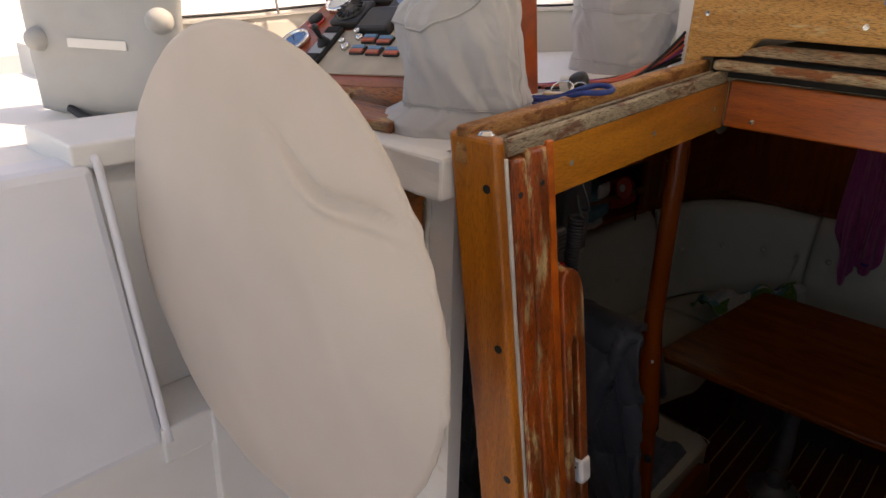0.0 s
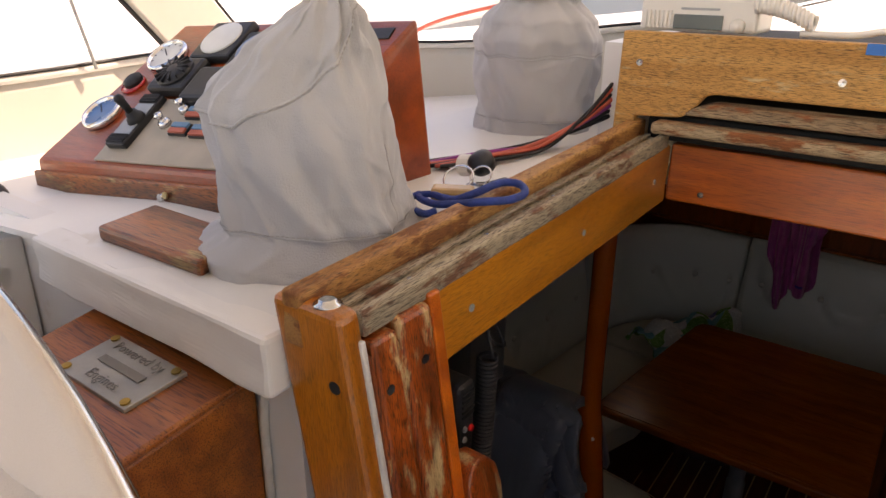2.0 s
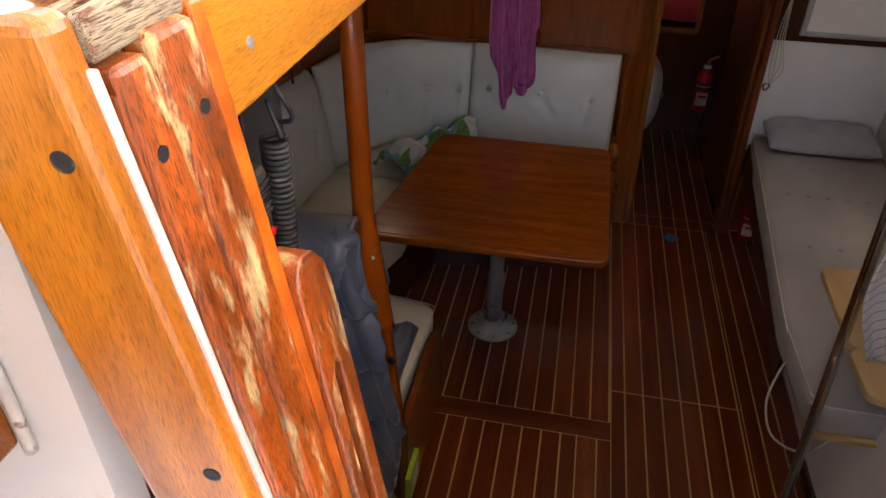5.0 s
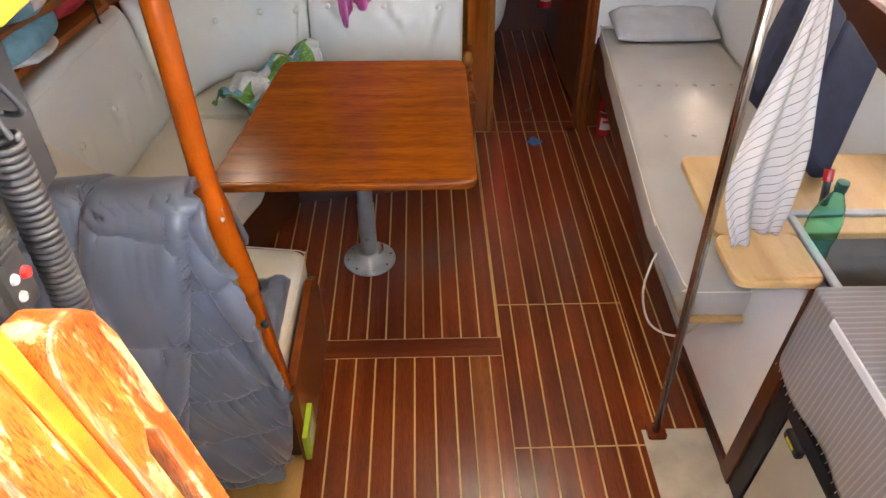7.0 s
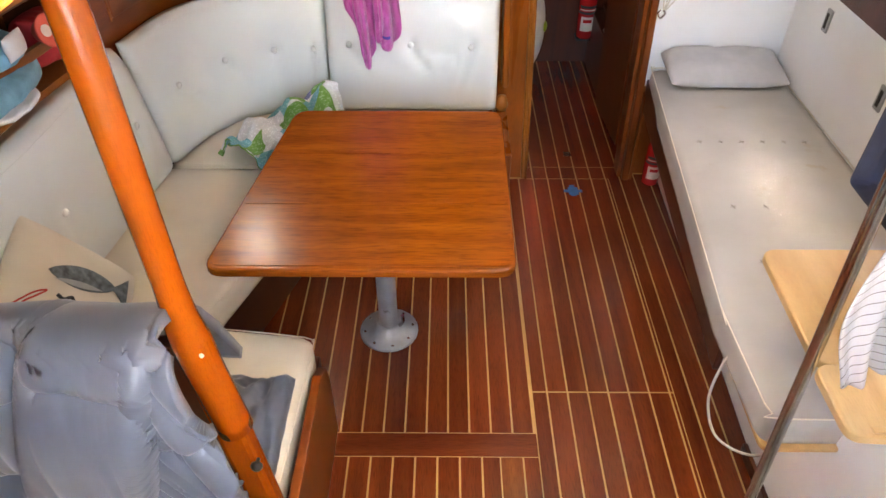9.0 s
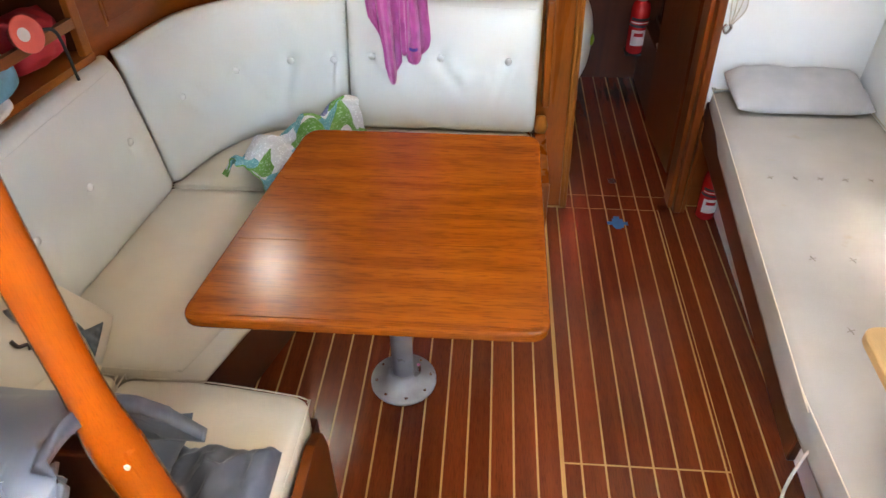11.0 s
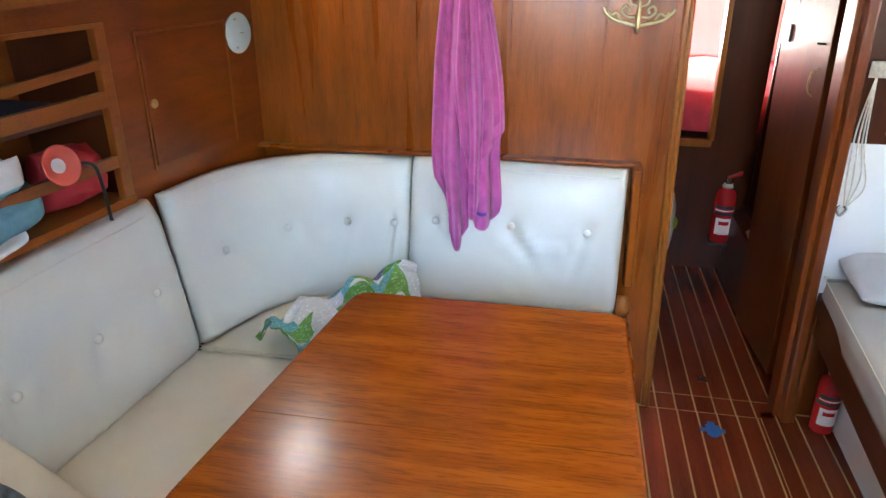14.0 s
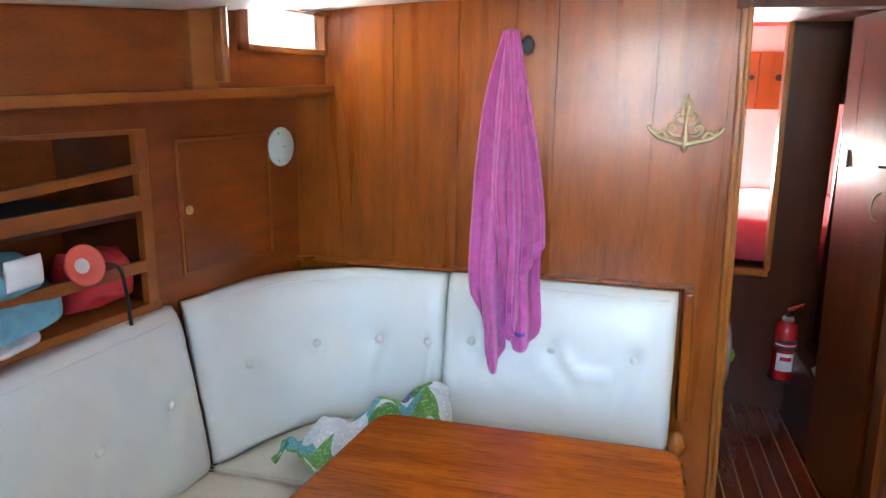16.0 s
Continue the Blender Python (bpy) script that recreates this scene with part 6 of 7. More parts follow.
def deck_z(x, y):
    return 1.838 + 0.036 * (y - 1.33) - 0.10 * max(0.0, -1.32 - x)


structure("deck_port", surf(lambda u, v: (-2.4 + 1.53 * u, 1.30 + 1.34 * v, deck_z(-2.4 + 1.53 * u, 1.30 + 1.34 * v)), 30, 20, 0.01), GEL, "worn white coachroof deck beside the hatch", "deck")
structure("deck_side", join(box(-2.86, -1.50, -1.5, 1.31, 1.70, 1.74, 0.0), box(-2.86, -0.87, 2.66, 8.8, 1.86, 1.89, 0)), GEL, "white side deck", "deck")
structure("deck_lip", uneven(box(-1.345, -0.835, 1.288, 1.336, 1.765, 1.838, 0.006, 2), 0.0045, 16, 9), BULK_W, "white painted coachroof lip with chipped edges", "deck lip")
structure("coaming_panel", hexa([(-1.343, 0.99, 1.15), (-1.39, 0.99, 1.15), (-1.39, -0.8, 1.15), (-1.343, -0.8, 1.15)], [(-1.492, 0.985, 1.752), (-1.60, 0.985, 1.752), (-1.60, -0.8, 1.752), (-1.492, -0.8, 1.752)], 0.02), GEL_COOL, "white moulded cockpit seat back with a raised edge", "seat back")
structure("trim_coaming", tube([(-1.345, 0.994, 1.155), (-1.42, 0.994, 1.45), (-1.487, 0.994, 1.73), (-1.51, 0.99, 1.755)], 0.009, 10), GEL_COOL, "beaded edge of the cockpit seat back", "trim", True)
structure("coaming_wall", join(box(-1.75, -1.50, 0.95, 1.34, 1.19, 1.79, 0.006), box(-1.55, -1.345, 0.98, 1.34, 1.10, 1.19, 0.006), box(-1.40, -1.335, 1.095, 1.34, 0.4, 1.188, 0.004), box(-1.40, -1.36, -1.0, 1.1, 0.4, 1.16, 0)), GEL, "white cockpit coaming with a shelf", "coaming")
PLACE[0] = Matrix()
structure("cockpit_floor", box(-1.6, 1.6, -1.8, 1.264, 0.78, 0.82, 0), GEL, "white cockpit sole", "floor")
structure("cockpit_side", join(box(0.45, 0.5, -1.5, 1.264, 0.8, 1.85, 0), box(-1.6, 1.6, -1.8, -1.75, 0.8, 1.85, 0)), GEL, "white cockpit coaming", "coaming")
PLACE[0] = COCKPIT
structure("deck_starboard", join(box(0.19, 1.9, 1.33, 2.32, 1.80, 1.84, 0), box(0.6, 1.9, -1.5, 1.33, 1.76, 1.8, 0)), GEL, "white starboard deck", "deck")
structure("hull_topsides", join(box(-2.86, -2.80, -1.8, 8.6, -0.9, 1.70, 0), box(2.2, 2.25, -1.8, 8.6, -0.9, 1.8, 0)), HULL, "white hull topsides", "hull")

SCREEN = [(-1.90, 1.38, 1.972), (-1.885, 1.6, 1.982), (-1.875, 2.0, 2.003), (-1.76, 2.42, 2.0), (-1.46, 2.60, 2.01), (-1.05, 2.63, 2.07), (-0.86, 2.63, 2.09)]


def screen_f(u):
    q = smooth_path(SCREEN, 10)
    k = u * (len(q) - 1)
    i = min(int(k), len(q) - 2)
    return q[i].lerp(q[i + 1], k - i)


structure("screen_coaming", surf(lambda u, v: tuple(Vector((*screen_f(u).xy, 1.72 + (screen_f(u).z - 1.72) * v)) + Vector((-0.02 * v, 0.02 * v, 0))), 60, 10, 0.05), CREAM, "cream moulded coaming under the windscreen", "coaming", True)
structure("screen_rail", tube([tuple(p + Vector((-0.02, 0.02, 0.004))) for p in smooth_path(SCREEN, 6)], 0.011, 8, 1), WHITEPL, "white windscreen base rail", "rail", True)
structure("screen_seal", tube([tuple(p + Vector((-0.012, 0.012, 0.013))) for p in smooth_path(SCREEN, 6)], 0.004, 6, 1), RUBBER, "black windscreen seal", "seal", True)
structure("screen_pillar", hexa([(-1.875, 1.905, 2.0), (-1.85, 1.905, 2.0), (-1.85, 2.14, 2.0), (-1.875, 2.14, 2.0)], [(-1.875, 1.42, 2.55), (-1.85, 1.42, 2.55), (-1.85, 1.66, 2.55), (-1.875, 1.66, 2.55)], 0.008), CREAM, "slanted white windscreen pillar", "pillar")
for k in (0, 1):
    structure("screen_edge", tube([(-1.862, 1.90 + 0.245 * k, 2.0), (-1.862, 1.415 + 0.25 * k, 2.55)], 0.006, 8), RUBBER, "black pillar seal", "seal", True)
structure("screen_stay", tube([(-1.88, 1.71, 1.99), (-1.88, 1.60, 2.5)], 0.004, 6), GREYMETAL, "thin dark stay on the screen", "stay", True)
pane5 = structure("window_5", surf(lambda u, v: tuple(screen_f(0.06 + 0.93 * u) + Vector((0.12 * v, -0.18 * v, 0.55 * v + 0.01))), 40, 6), CLEAR, "clear windscreen pane", "window", True)
pane5.visible_shadow = False
# unseen canvas, added to keep sun off the hatch and soften cockpit light
structure("awning", join(box(-1.3, 2.6, 0.0, 3.25, 2.82, 2.823, 0)), SHADE_CLOTH, "unseen pale canvas added over the cockpit to shape light", "awning")
for p, q in (((-1.24, 0.05, 1.74), (-1.24, 0.05, 2.82)), ((1.8, 0.05, 1.8), (1.8, 0.05, 2.82)), ((1.8, 2.3, 1.84), (1.8, 2.3, 2.82))):
    structure("shade_pole", tube([p, q], 0.012, 10), STEEL, "unseen steel pole added under the shading canvas", "pole", True)

# harbour beyond
PLACE[0] = Matrix()
structure("water", box(-400, 400, -400, 400, -0.62, -0.6, 0), WATER, "harbour water", "water")


def neighbour(at, turn, s, label):
    """A moored motor yacht: hull, rubbing strake, cabin house with dark windows and a rail."""
    t = thing("yacht", at, label, "boat", "moored yachts")
    m = Matrix.Translation(at) @ Matrix.Rotation(radians(turn), 4, "Z") @ Matrix.Scale(s, 4)

    def tf(bm):
        bmesh.ops.transform(bm, matrix=m, verts=bm.verts)
        return bm
    part("hull", tf(hexa([(-1.3, -5, -0.3), (1.3, -5, -0.3), (1.2, 3, -0.3), (0, 5, -0.3), (-1.2, 3, -0.3)], [(-1.8, -5, 2.1), (1.8, -5, 2.1), (1.7, 3.2, 2.3), (0, 6.4, 2.5), (-1.7, 3.2, 2.3)], 0.05)), HULL, t)
    part("strake", tf(hexa([(-1.84, -5.05, 1.85), (1.84, -5.05, 1.85), (1.74, 3.2, 2.0), (0, 6.3, 2.2), (-1.74, 3.2, 2.0)], [(-1.84, -5.05, 1.92), (1.84, -5.05, 1.92), (1.74, 3.2, 2.07), (0, 6.3, 2.27), (-1.74, 3.2, 2.07)], 0.0)), GREYMETAL, t)
    house = part("house", tf(hexa([(-1.3, -3.5, 2.1), (1.3, -3.5, 2.1), (1.2, 2.6, 2.2), (-1.2, 2.6, 2.2)], [(-1.1, -3.2, 3.5), (1.1, -3.2, 3.5), (1.0, 1.2, 3.5), (-1.0, 1.2, 3.5)], 0.08)), HULL, t)
    for k in range(4):
        for sx in (-1, 1):
            part("window", tf(box(sx * 1.2 - 0.05, sx * 1.2 + 0.05, -3.0 + k * 1.2, -2.0 + k * 1.2, 2.6, 3.1, 0.03)), NAVY, house)
    for k in range(6):
        part("stanchion", tf(tube([(-1.65, -3 + k * 1.2, 2.2), (-1.65, -3 + k * 1.2, 2.9)], 0.02, 6)), STEEL, t)
    part("rail", tf(tube([(-1.65, -3, 2.9), (-1.65, 3.0, 2.9)], 0.02, 6)), STEEL, t)
    return t


neighbour((-5.3, 4.2, -0.3), 8, 1.0, "moored white motor yacht alongside")
neighbour((-3.6, 13.5, -0.3), 80, 1.1, "moored white motor yacht across the bow")
PLACE[0] = COCKPIT
strap = thing("red_strap", (-1.9, 3.2, 1.9), "thin red mooring strap beyond the screen", "strap")
part("webbing", tube([(-2.3, 3.2, 1.88), (-2.05, 3.2, 2.02), (-1.5, 3.2, 2.15), (-1.0, 3.2, 2.28)], 0.007, 6), WIRERED, strap, "", True)

# ---------------------------------------------------------------- companionway timber


def jamb(bm):
    """The sides of the hatchway draw in towards the foot."""
    for v in bm.verts:
        d = 1.885 - v.co.z
        v.co.x += 0.118 * d
        v.co.y += 0.05 * d
    return bm


way = thing("companionway_jamb", (-0.75, 1.36, 1.05), "varnished teak companionway jamb with peeling mouldings", "door frame", kind="structure")
post = part("post", jamb(uneven(box(-0.842, -0.743, 1.304, 1.336, 1.0, 1.886, 0.010, 3), 0.0012, 20, 4)), TEAK_POST, way)
part("sealant", jamb(uneven(box(-0.80, -0.7395, 1.3255, 1.333, 1.0, 1.852, 0.002), 0.0016, 40, 10)), SEALANT, way, "white sealant line")
part("backing", jamb(box(-0.80, -0.736, 1.3335, 1.4325, 1.0, 1.834, 0.002)), TEAK_WORN, way)
part("moulding", jamb(uneven(box(-0.78, -0.732, 1.335, 1.373, 1.0, 1.850, 0.005, 2), 0.002, 26, 8, 1.0)), TEAK_WORN, way, "moulding with flaking varnish")
part("moulding", jamb(uneven(box(-0.78, -0.730, 1.3775, 1.430, 1.0, 1.860, 0.007, 2), 0.002, 26, 8, 5.0)), TEAK_WORN, way, "moulding with flaking varnish")
part("batten", jamb(box(-0.80, -0.734, 1.4335, 1.4535, 1.0, 1.866, 0.003)), TEAK_CROSS, way)
for z in (1.803, 1.515, 1.24):
    bm = lathe([(0.0085, -0.001), (0.0085, 0.0004), (0.006, 0.0012), (0.0, 0.001)], (-0.757, 1.3045, z), 14, Matrix.Rotation(radians(90), 4, "X"))
    d = 1.885 - z
    bmesh.ops.translate(bm, vec=(-0.008 + 0.118 * d, 0.05 * d - 0.0005, 0), verts=bm.verts)
    part("bung", bm, RUBBER, post, "dark stained bung")
tk = part("stud", lathe([(0.015, 0.0), (0.015, 0.002), (0.010, 0.004), (0.010, 0.006), (0.006, 0.007), (0, 0.005)], (-0.774, 1.322, 1.885), 20), STEEL, way, "small metal snap stud", True)
for y, z in ((1.350, 1.79), (1.408, 1.80)):
    part("screw", lathe([(0.006, 0.0), (0.006, 0.002), (0, 0.002)], (-0.733 + 0.118 * (1.885 - z) + (0.002 if y > 1.4 else 0), y + 0.004, z), 10, Matrix.Rotation(radians(90), 4, "Y")), RUBBER, way)


def slope(bm, k=0.044):
    for v in bm.verts:
        v.co.z += k * (v.co.y - 1.30)
    return bm


beam = structure("hatch_beam", slope(box(-0.778, -0.742, 1.454, 2.238, 1.750, 1.866, 0.004), 0.026), TEAK_BEAM, "honey varnished hatch carlin with screws", "beam")
for y, z in ((1.535, 1.808), (1.856, 1.815), (2.165, 1.83)):
    part("screw", lathe([(0.0055, 0.0), (0.0055, 0.0015), (0, 0.002)], (-0.742, y, z), 12, Matrix.Rotation(radians(90), 4, "Y")), GREYMETAL, beam)
runner_ = structure("hatch_runner", slope(box(-0.80, -0.7515, 1.335, 2.20, 1.84, 1.868, 0.003), 0.045), TEAK_BARE, "weathered grey teak hatch runner with grooves", "rail")
part("ridge", slope(uneven(box(-0.7515, -0.737, 1.335, 2.205, 1.85, 1.880, 0.003, 1), 0.0016, 30, 12), 0.045), TEAK_BARE, runner_)
part("ridge", slope(box(-0.783, -0.772, 1.335, 2.20, 1.866, 1.874, 0.002), 0.045), TEAK_BARE, runner_)
structure("hatch_rail", slope(box(-0.825, -0.795, 1.305, 2.23, 1.832, 1.895, 0.005, 3), 0.045), TEAK_RAIL, "worn teak rail cap beside the hatch", "rail")
for y in (1.44, 1.60, 1.78, 1.98):
    tagged(link("runner_screw", lathe([(0.005, 0), (0.005, 0.002), (0, 0.0025)], (-0.762, y, 1.868 + 0.045 * (y - 1.3)), 12), STEEL), "small steel screw in the hatch runner", "screw", "runner screws")
cross = structure("hatch_crossbeam", box(-0.742, 0.04, 2.238, 2.27, 1.778, 1.893, 0.005), TEAK_CROSS, "red-brown varnished hatch crossbeam", "beam")
for x, z in ((-0.672, 1.79 + 0.01), (-0.325, 1.787)):
    part("screw", lathe([(0.006, 0), (0.006, 0.0015), (0, 0.002)], (x, 2.2375, z), 12, Matrix.Rotation(radians(90), 4, "X")), STEEL, cross)
structure("hatch_side_starboard", slope(join(box(0.04, 0.076, 1.447, 2.238, 1.742, 1.866, 0.004), box(0.04, 0.19, 1.305, 2.23, 1.832, 1.88, 0.004), jamb(box(0.02, 0.14, 1.295, 1.447, 1.0, 1.80, 0.01))), 0.03), TEAK_BEAM, "varnished starboard side of the hatch", "beam")
BOARD = [(-0.849, 2.103), (-0.852, 1.885), (-0.815, 1.885), (-0.808, 1.946), (-0.722, 1.952), (-0.705, 1.962), (-0.682, 1.994), (-0.665, 2.0), (-0.06, 2.0), (-0.03, 1.994), (-0.008, 1.962), (0.08, 1.946), (0.09, 1.885), (0.13, 1.885), (0.13, 2.103)]
board = structure("hatch_board", prism(BOARD, "y", 2.196, 2.222, 0.004), TEAK_BOARD, "faded oak board above the hatch with a cut-out", "board")
for x, z in ((-0.81, 2.047), (-0.466, 2.04), (-0.82, 1.905), (-0.12, 2.04)):
    part("screw", lathe([(0.0065, 0), (0.0065, 0.0012), (0.003, 0.001), (0, 0.0005)], (x, 2.1955, z), 14, Matrix.Rotation(radians(90), 4, "X")), STEEL, board)
tagged(link("masking_tape", box(-0.443, -0.408, 2.1935, 2.1955, 2.086, 2.1035, 0.0005), TAPEBLUE), "small piece of blue masking tape on the board", "tape")
structure("hatch_slat_1", join(box(-0.765, 0.04, 2.165, 2.215, 1.921, 1.944, 0.008, 3)), TEAK_SLAT, "flaking weathered slat on the hatch edge", "slat")
structure("hatch_slat_2", prism([(-0.715, 1.958), (-0.70, 1.972), (-0.665, 1.984), (-0.04, 1.984), (-0.02, 1.972), (-0.0, 1.958)], "y", 2.19, 2.24, 0.006), TEAK_SLAT, "flaking weathered slat under the board", "slat")
# lid coloured near-black for the shade behind the slats
structure("hatch_lid", join(box(-0.79, 0.07, 2.225, 2.9, 1.90, 1.95, 0.004), box(-0.85, 0.13, 2.30, 3.1, 2.06, 2.085, 0.004)), HOLE_SHADE, "sliding hatch with its shade put in as near-black", "hatch")
hasp = thing("hasp", (-0.335, 2.235, 1.85), "stainless steel hasp with a slot on the crossbeam", "hasp")
part("plate", box(-0.356, -0.316, 2.2325, 2.2365, 1.80, 1.912, 0.003), STEEL, hasp)
part("slot", prism(rounded(-0.341, -0.331, 1.822, 1.862, 0.005, 4), "y", 2.2312, 2.2330), HOLE_SHADE, hasp)
part("hinge", tube([(-0.36, 2.229, 1.915), (-0.312, 2.229, 1.915)], 0.006, 10), STEEL, hasp)
grab = thing("teak_grab", (-0.70, 1.48, 1.4), "worn varnished teak grab handle wrapped with white tape", "handle")
GRIP = [(1.455, 1.02), (1.455, 1.595), (1.463, 1.616), (1.478, 1.624), (1.500, 1.618), (1.517, 1.598), (1.525, 1.565), (1.527, 1.30), (1.525, 1.02), (1.499, 1.02), (1.500, 1.30), (1.499, 1.47), (1.489, 1.486), (1.479, 1.47), (1.477, 1.02)]
part("bar", jamb(prism(GRIP, "x", -0.764, -0.726, 0.004)), TEAK_WORN, grab)
part("tape", jamb(box(-0.769, -0.721, 1.494, 1.530, 1.135, 1.195, 0.008, 3)), WHITECLOTH, grab, "white tape band with dark pen marks")
for k in range(3):
    part("pen_mark", box(-0.006, 0.006, -0.001, 0.001, -0.002, 0.002, 0, m=Matrix.Translation((-0.677 + 0.011 * k, 1.5295, 1.172 - 0.004 * (k % 2))) @ Matrix.Rotation(0.6 + 0.8 * k, 4, "Y")), RUBBER, grab)
mic = thing("radio_handset", (-0.81, 1.62, 1.6), "black handheld radio microphone with a red button", "microphone")
part("body", box(-0.835, -0.78, 1.57, 1.615, 1.535, 1.655, 0.012, 3), BLACK, mic)
for k in range(5):
    part("grille", box(-0.7805, -0.778, 1.578, 1.607, 1.60 + 0.009 * k, 1.604 + 0.009 * k, 0), HOLE_SHADE, mic)
part("button", lathe([(0.006, 0), (0.005, 0.004), (0, 0.005)], (-0.78, 1.60, 1.575), 12, Matrix.Rotation(radians(90), 4, "Y")), RED, mic, "red button")
for y, z in ((1.585, 1.58), (1.585, 1.562)):
    part("button", lathe([(0.005, 0), (0.004, 0.003), (0, 0.004)], (-0.78, y, z), 12, Matrix.Rotation(radians(90), 4, "Y")), GREYMETAL, mic)
coil = thing("coiled_cord", (-0.80, 1.69, 1.5), "black coiled microphone cord hanging in the hatchway", "cord")
part("coil", tube([(-0.795 + 0.014 * math.cos(a) - 0.010 * (a / 230) ** 2, 1.665 + 0.014 * math.sin(a), 1.66 - 0.262 * a / 230) for a in [k * 0.55 for k in range(419)]], 0.0034, 6, 1, False), RUBBER, coil, "", True)
part("lead", tube([(-0.80, 1.66, 1.775), (-0.79, 1.665, 1.73), (-0.776, 1.68, 1.68), (-0.80, 1.69, 1.67), (-0.80, 1.67, 1.70), (-0.785, 1.665, 1.66)], 0.003, 6), RUBBER, coil, "", True)
part("tail", tube([(-0.80, 1.665, 1.40), (-0.80, 1.65, 1.375), (-0.82, 1.62, 1.40), (-0.82, 1.60, 1.54)], 0.003, 6), RUBBER, coil, "", True)
rbox = thing("radio_set", (-0.86, 1.74, 1.6), "dark radio set in the hatchway shadow", "radio")
part("case", box(-0.90, -0.85, 1.70, 1.80, 1.54, 1.72, 0.006), BLACK, rbox)
part("edge", box(-0.852, -0.846, 1.695, 1.805, 1.535, 1.725, 0.003), RUBBER, rbox)

# ---------------------------------------------------------------- cockpit things
PLACE[0] = Matrix()
wheel = thing("covered_wheel", (-0.887, 1.07, 1.78), "steering wheel under a fitted beige cloth cover", "steering wheel")
WR, WC = 0.3225, Vector((-0.887, 1.043, 1.782))


def cover(u, v):
    a = 2 * math.pi * u
    if v < 0.72:
        r = WR * (v / 0.72) ** 0.8
        y = -0.016 * (1 - (r / WR) ** 2)
    else:
        k = (v - 0.72) / 0.28
        r = WR * (1 - 0.20 * max(0, k - 0.4) / 0.6) + 0.005 * math.sin(math.pi * min(1, k * 2))
        y = 0.022 * k
    x, z = r * math.cos(a), r * math.sin(a)
    # slack crease running out to the rim
    q = Vector((x - 0.095, z - 0.222))
    along = q.dot(Vector((0.95, -0.31)))
    off = q.dot(Vector((0.31, 0.95))) + 0.030 * math.exp(-((along - 0.07) / 0.07) ** 2)
    if -0.06 < along < 0.30 and v < 0.85:
        k2 = min(1.0, (along + 0.06) / 0.14) * max(0.2, min(1.0, (WR - r) / 0.03))
        y += k2 * (0.011 * math.exp(-(off / 0.006) ** 2) - 0.008 * math.exp(-((off + 0.013) / 0.010) ** 2) - 0.005 * math.exp(-((off - 0.03) / 0.025) ** 2))
    q2 = Vector((x - 0.15, z + 0.02))
    y += 0.005 * math.exp(-(q2.dot(Vector((0.9, 0.43))) / 0.02) ** 2) * max(0.0, 1 - abs(q2.dot(Vector((-0.43, 0.9)))) / 0.16)
    y += 0.004 * nz(x * 6, z * 6, 1) + 0.0012 * nz(x * 20, z * 20, 4)
    e = max(0, v - 0.6) / 0.4
    side = max(0.0, math.cos(a)) ** 2
    lump = 0.009 * e * math.exp(-(((a + 0.12 + math.pi) % (2 * math.pi) - math.pi) / 0.10) ** 2) * (0.6 + 0.4 * math.sin(a * 50)) + 0.005 * e * nz(a * 11, 1, v * 4) * (0.25 + side) + 0.003 * e * side * nz(a * 34, 5, v * 3)
    return (WC.x + x * (1 + lump / WR), WC.y + y, WC.z + z * (1 + lump / WR))


part("cover", surf(cover, 300, 100, 0, True), CANVAS, wheel, "", True)
part("hem", tube([tuple(Vector(cover(k / 90, 0.73)) + Vector((0, 0.003, 0))) for k in range(91)], 0.0022, 6, 1), CANVAS, wheel, "stitched hem", True)
part("rim", tube([(WC.x + 0.288 * math.cos(a), 1.062, WC.z + 0.288 * math.sin(a)) for a in [k * math.pi / 30 for k in range(61)]], 0.009, 10, 1, False), STEEL, wheel, "", True)
part("hub", lathe([(0.035, 0), (0.035, 0.012), (0.02, 0.016), (0, 0.016)], (WC.x, 1.066, WC.z), 24, Matrix.Rotation(radians(90), 4, "X")), STEEL, wheel)
PLACE[0] = COCKPIT
sbox = thing("steering_box", (-1.06, 1.2, 1.6), "oak steering box with a metal maker's plate", "box")
body_ = part("body", hexa([(-1.22, 1.075, 1.49), (-0.925, 1.075, 1.49), (-0.918, 1.335, 1.49), (-1.22, 1.335, 1.49)], [(-1.22, 1.075, 1.70), (-0.925, 1.075, 1.70), (-0.918, 1.335, 1.738), (-1.22, 1.335, 1.745)], 0.005), BOXWOOD, sbox)
part("lid", hexa([(-1.225, 1.072, 1.70), (-0.921, 1.072, 1.70), (-0.914, 1.334, 1.738), (-1.225, 1.334, 1.745)], [(-1.225, 1.072, 1.712), (-0.921, 1.072, 1.712), (-0.914, 1.334, 1.750), (-1.225, 1.334, 1.757)], 0.004), BOXWOOD, sbox, "weathered lid")
plate = part("plate", hexa([(-1.135, 1.205, 1.7225), (-0.985, 1.205, 1.7235), (-0.980, 1.285, 1.7405), (-1.13, 1.285, 1.7415)], [(-1.135, 1.205, 1.7365), (-0.985, 1.205, 1.7365), (-0.980, 1.285, 1.7485), (-1.13, 1.285, 1.7495)], 0.001), PLATEM, sbox, "dull engraved maker's plate")


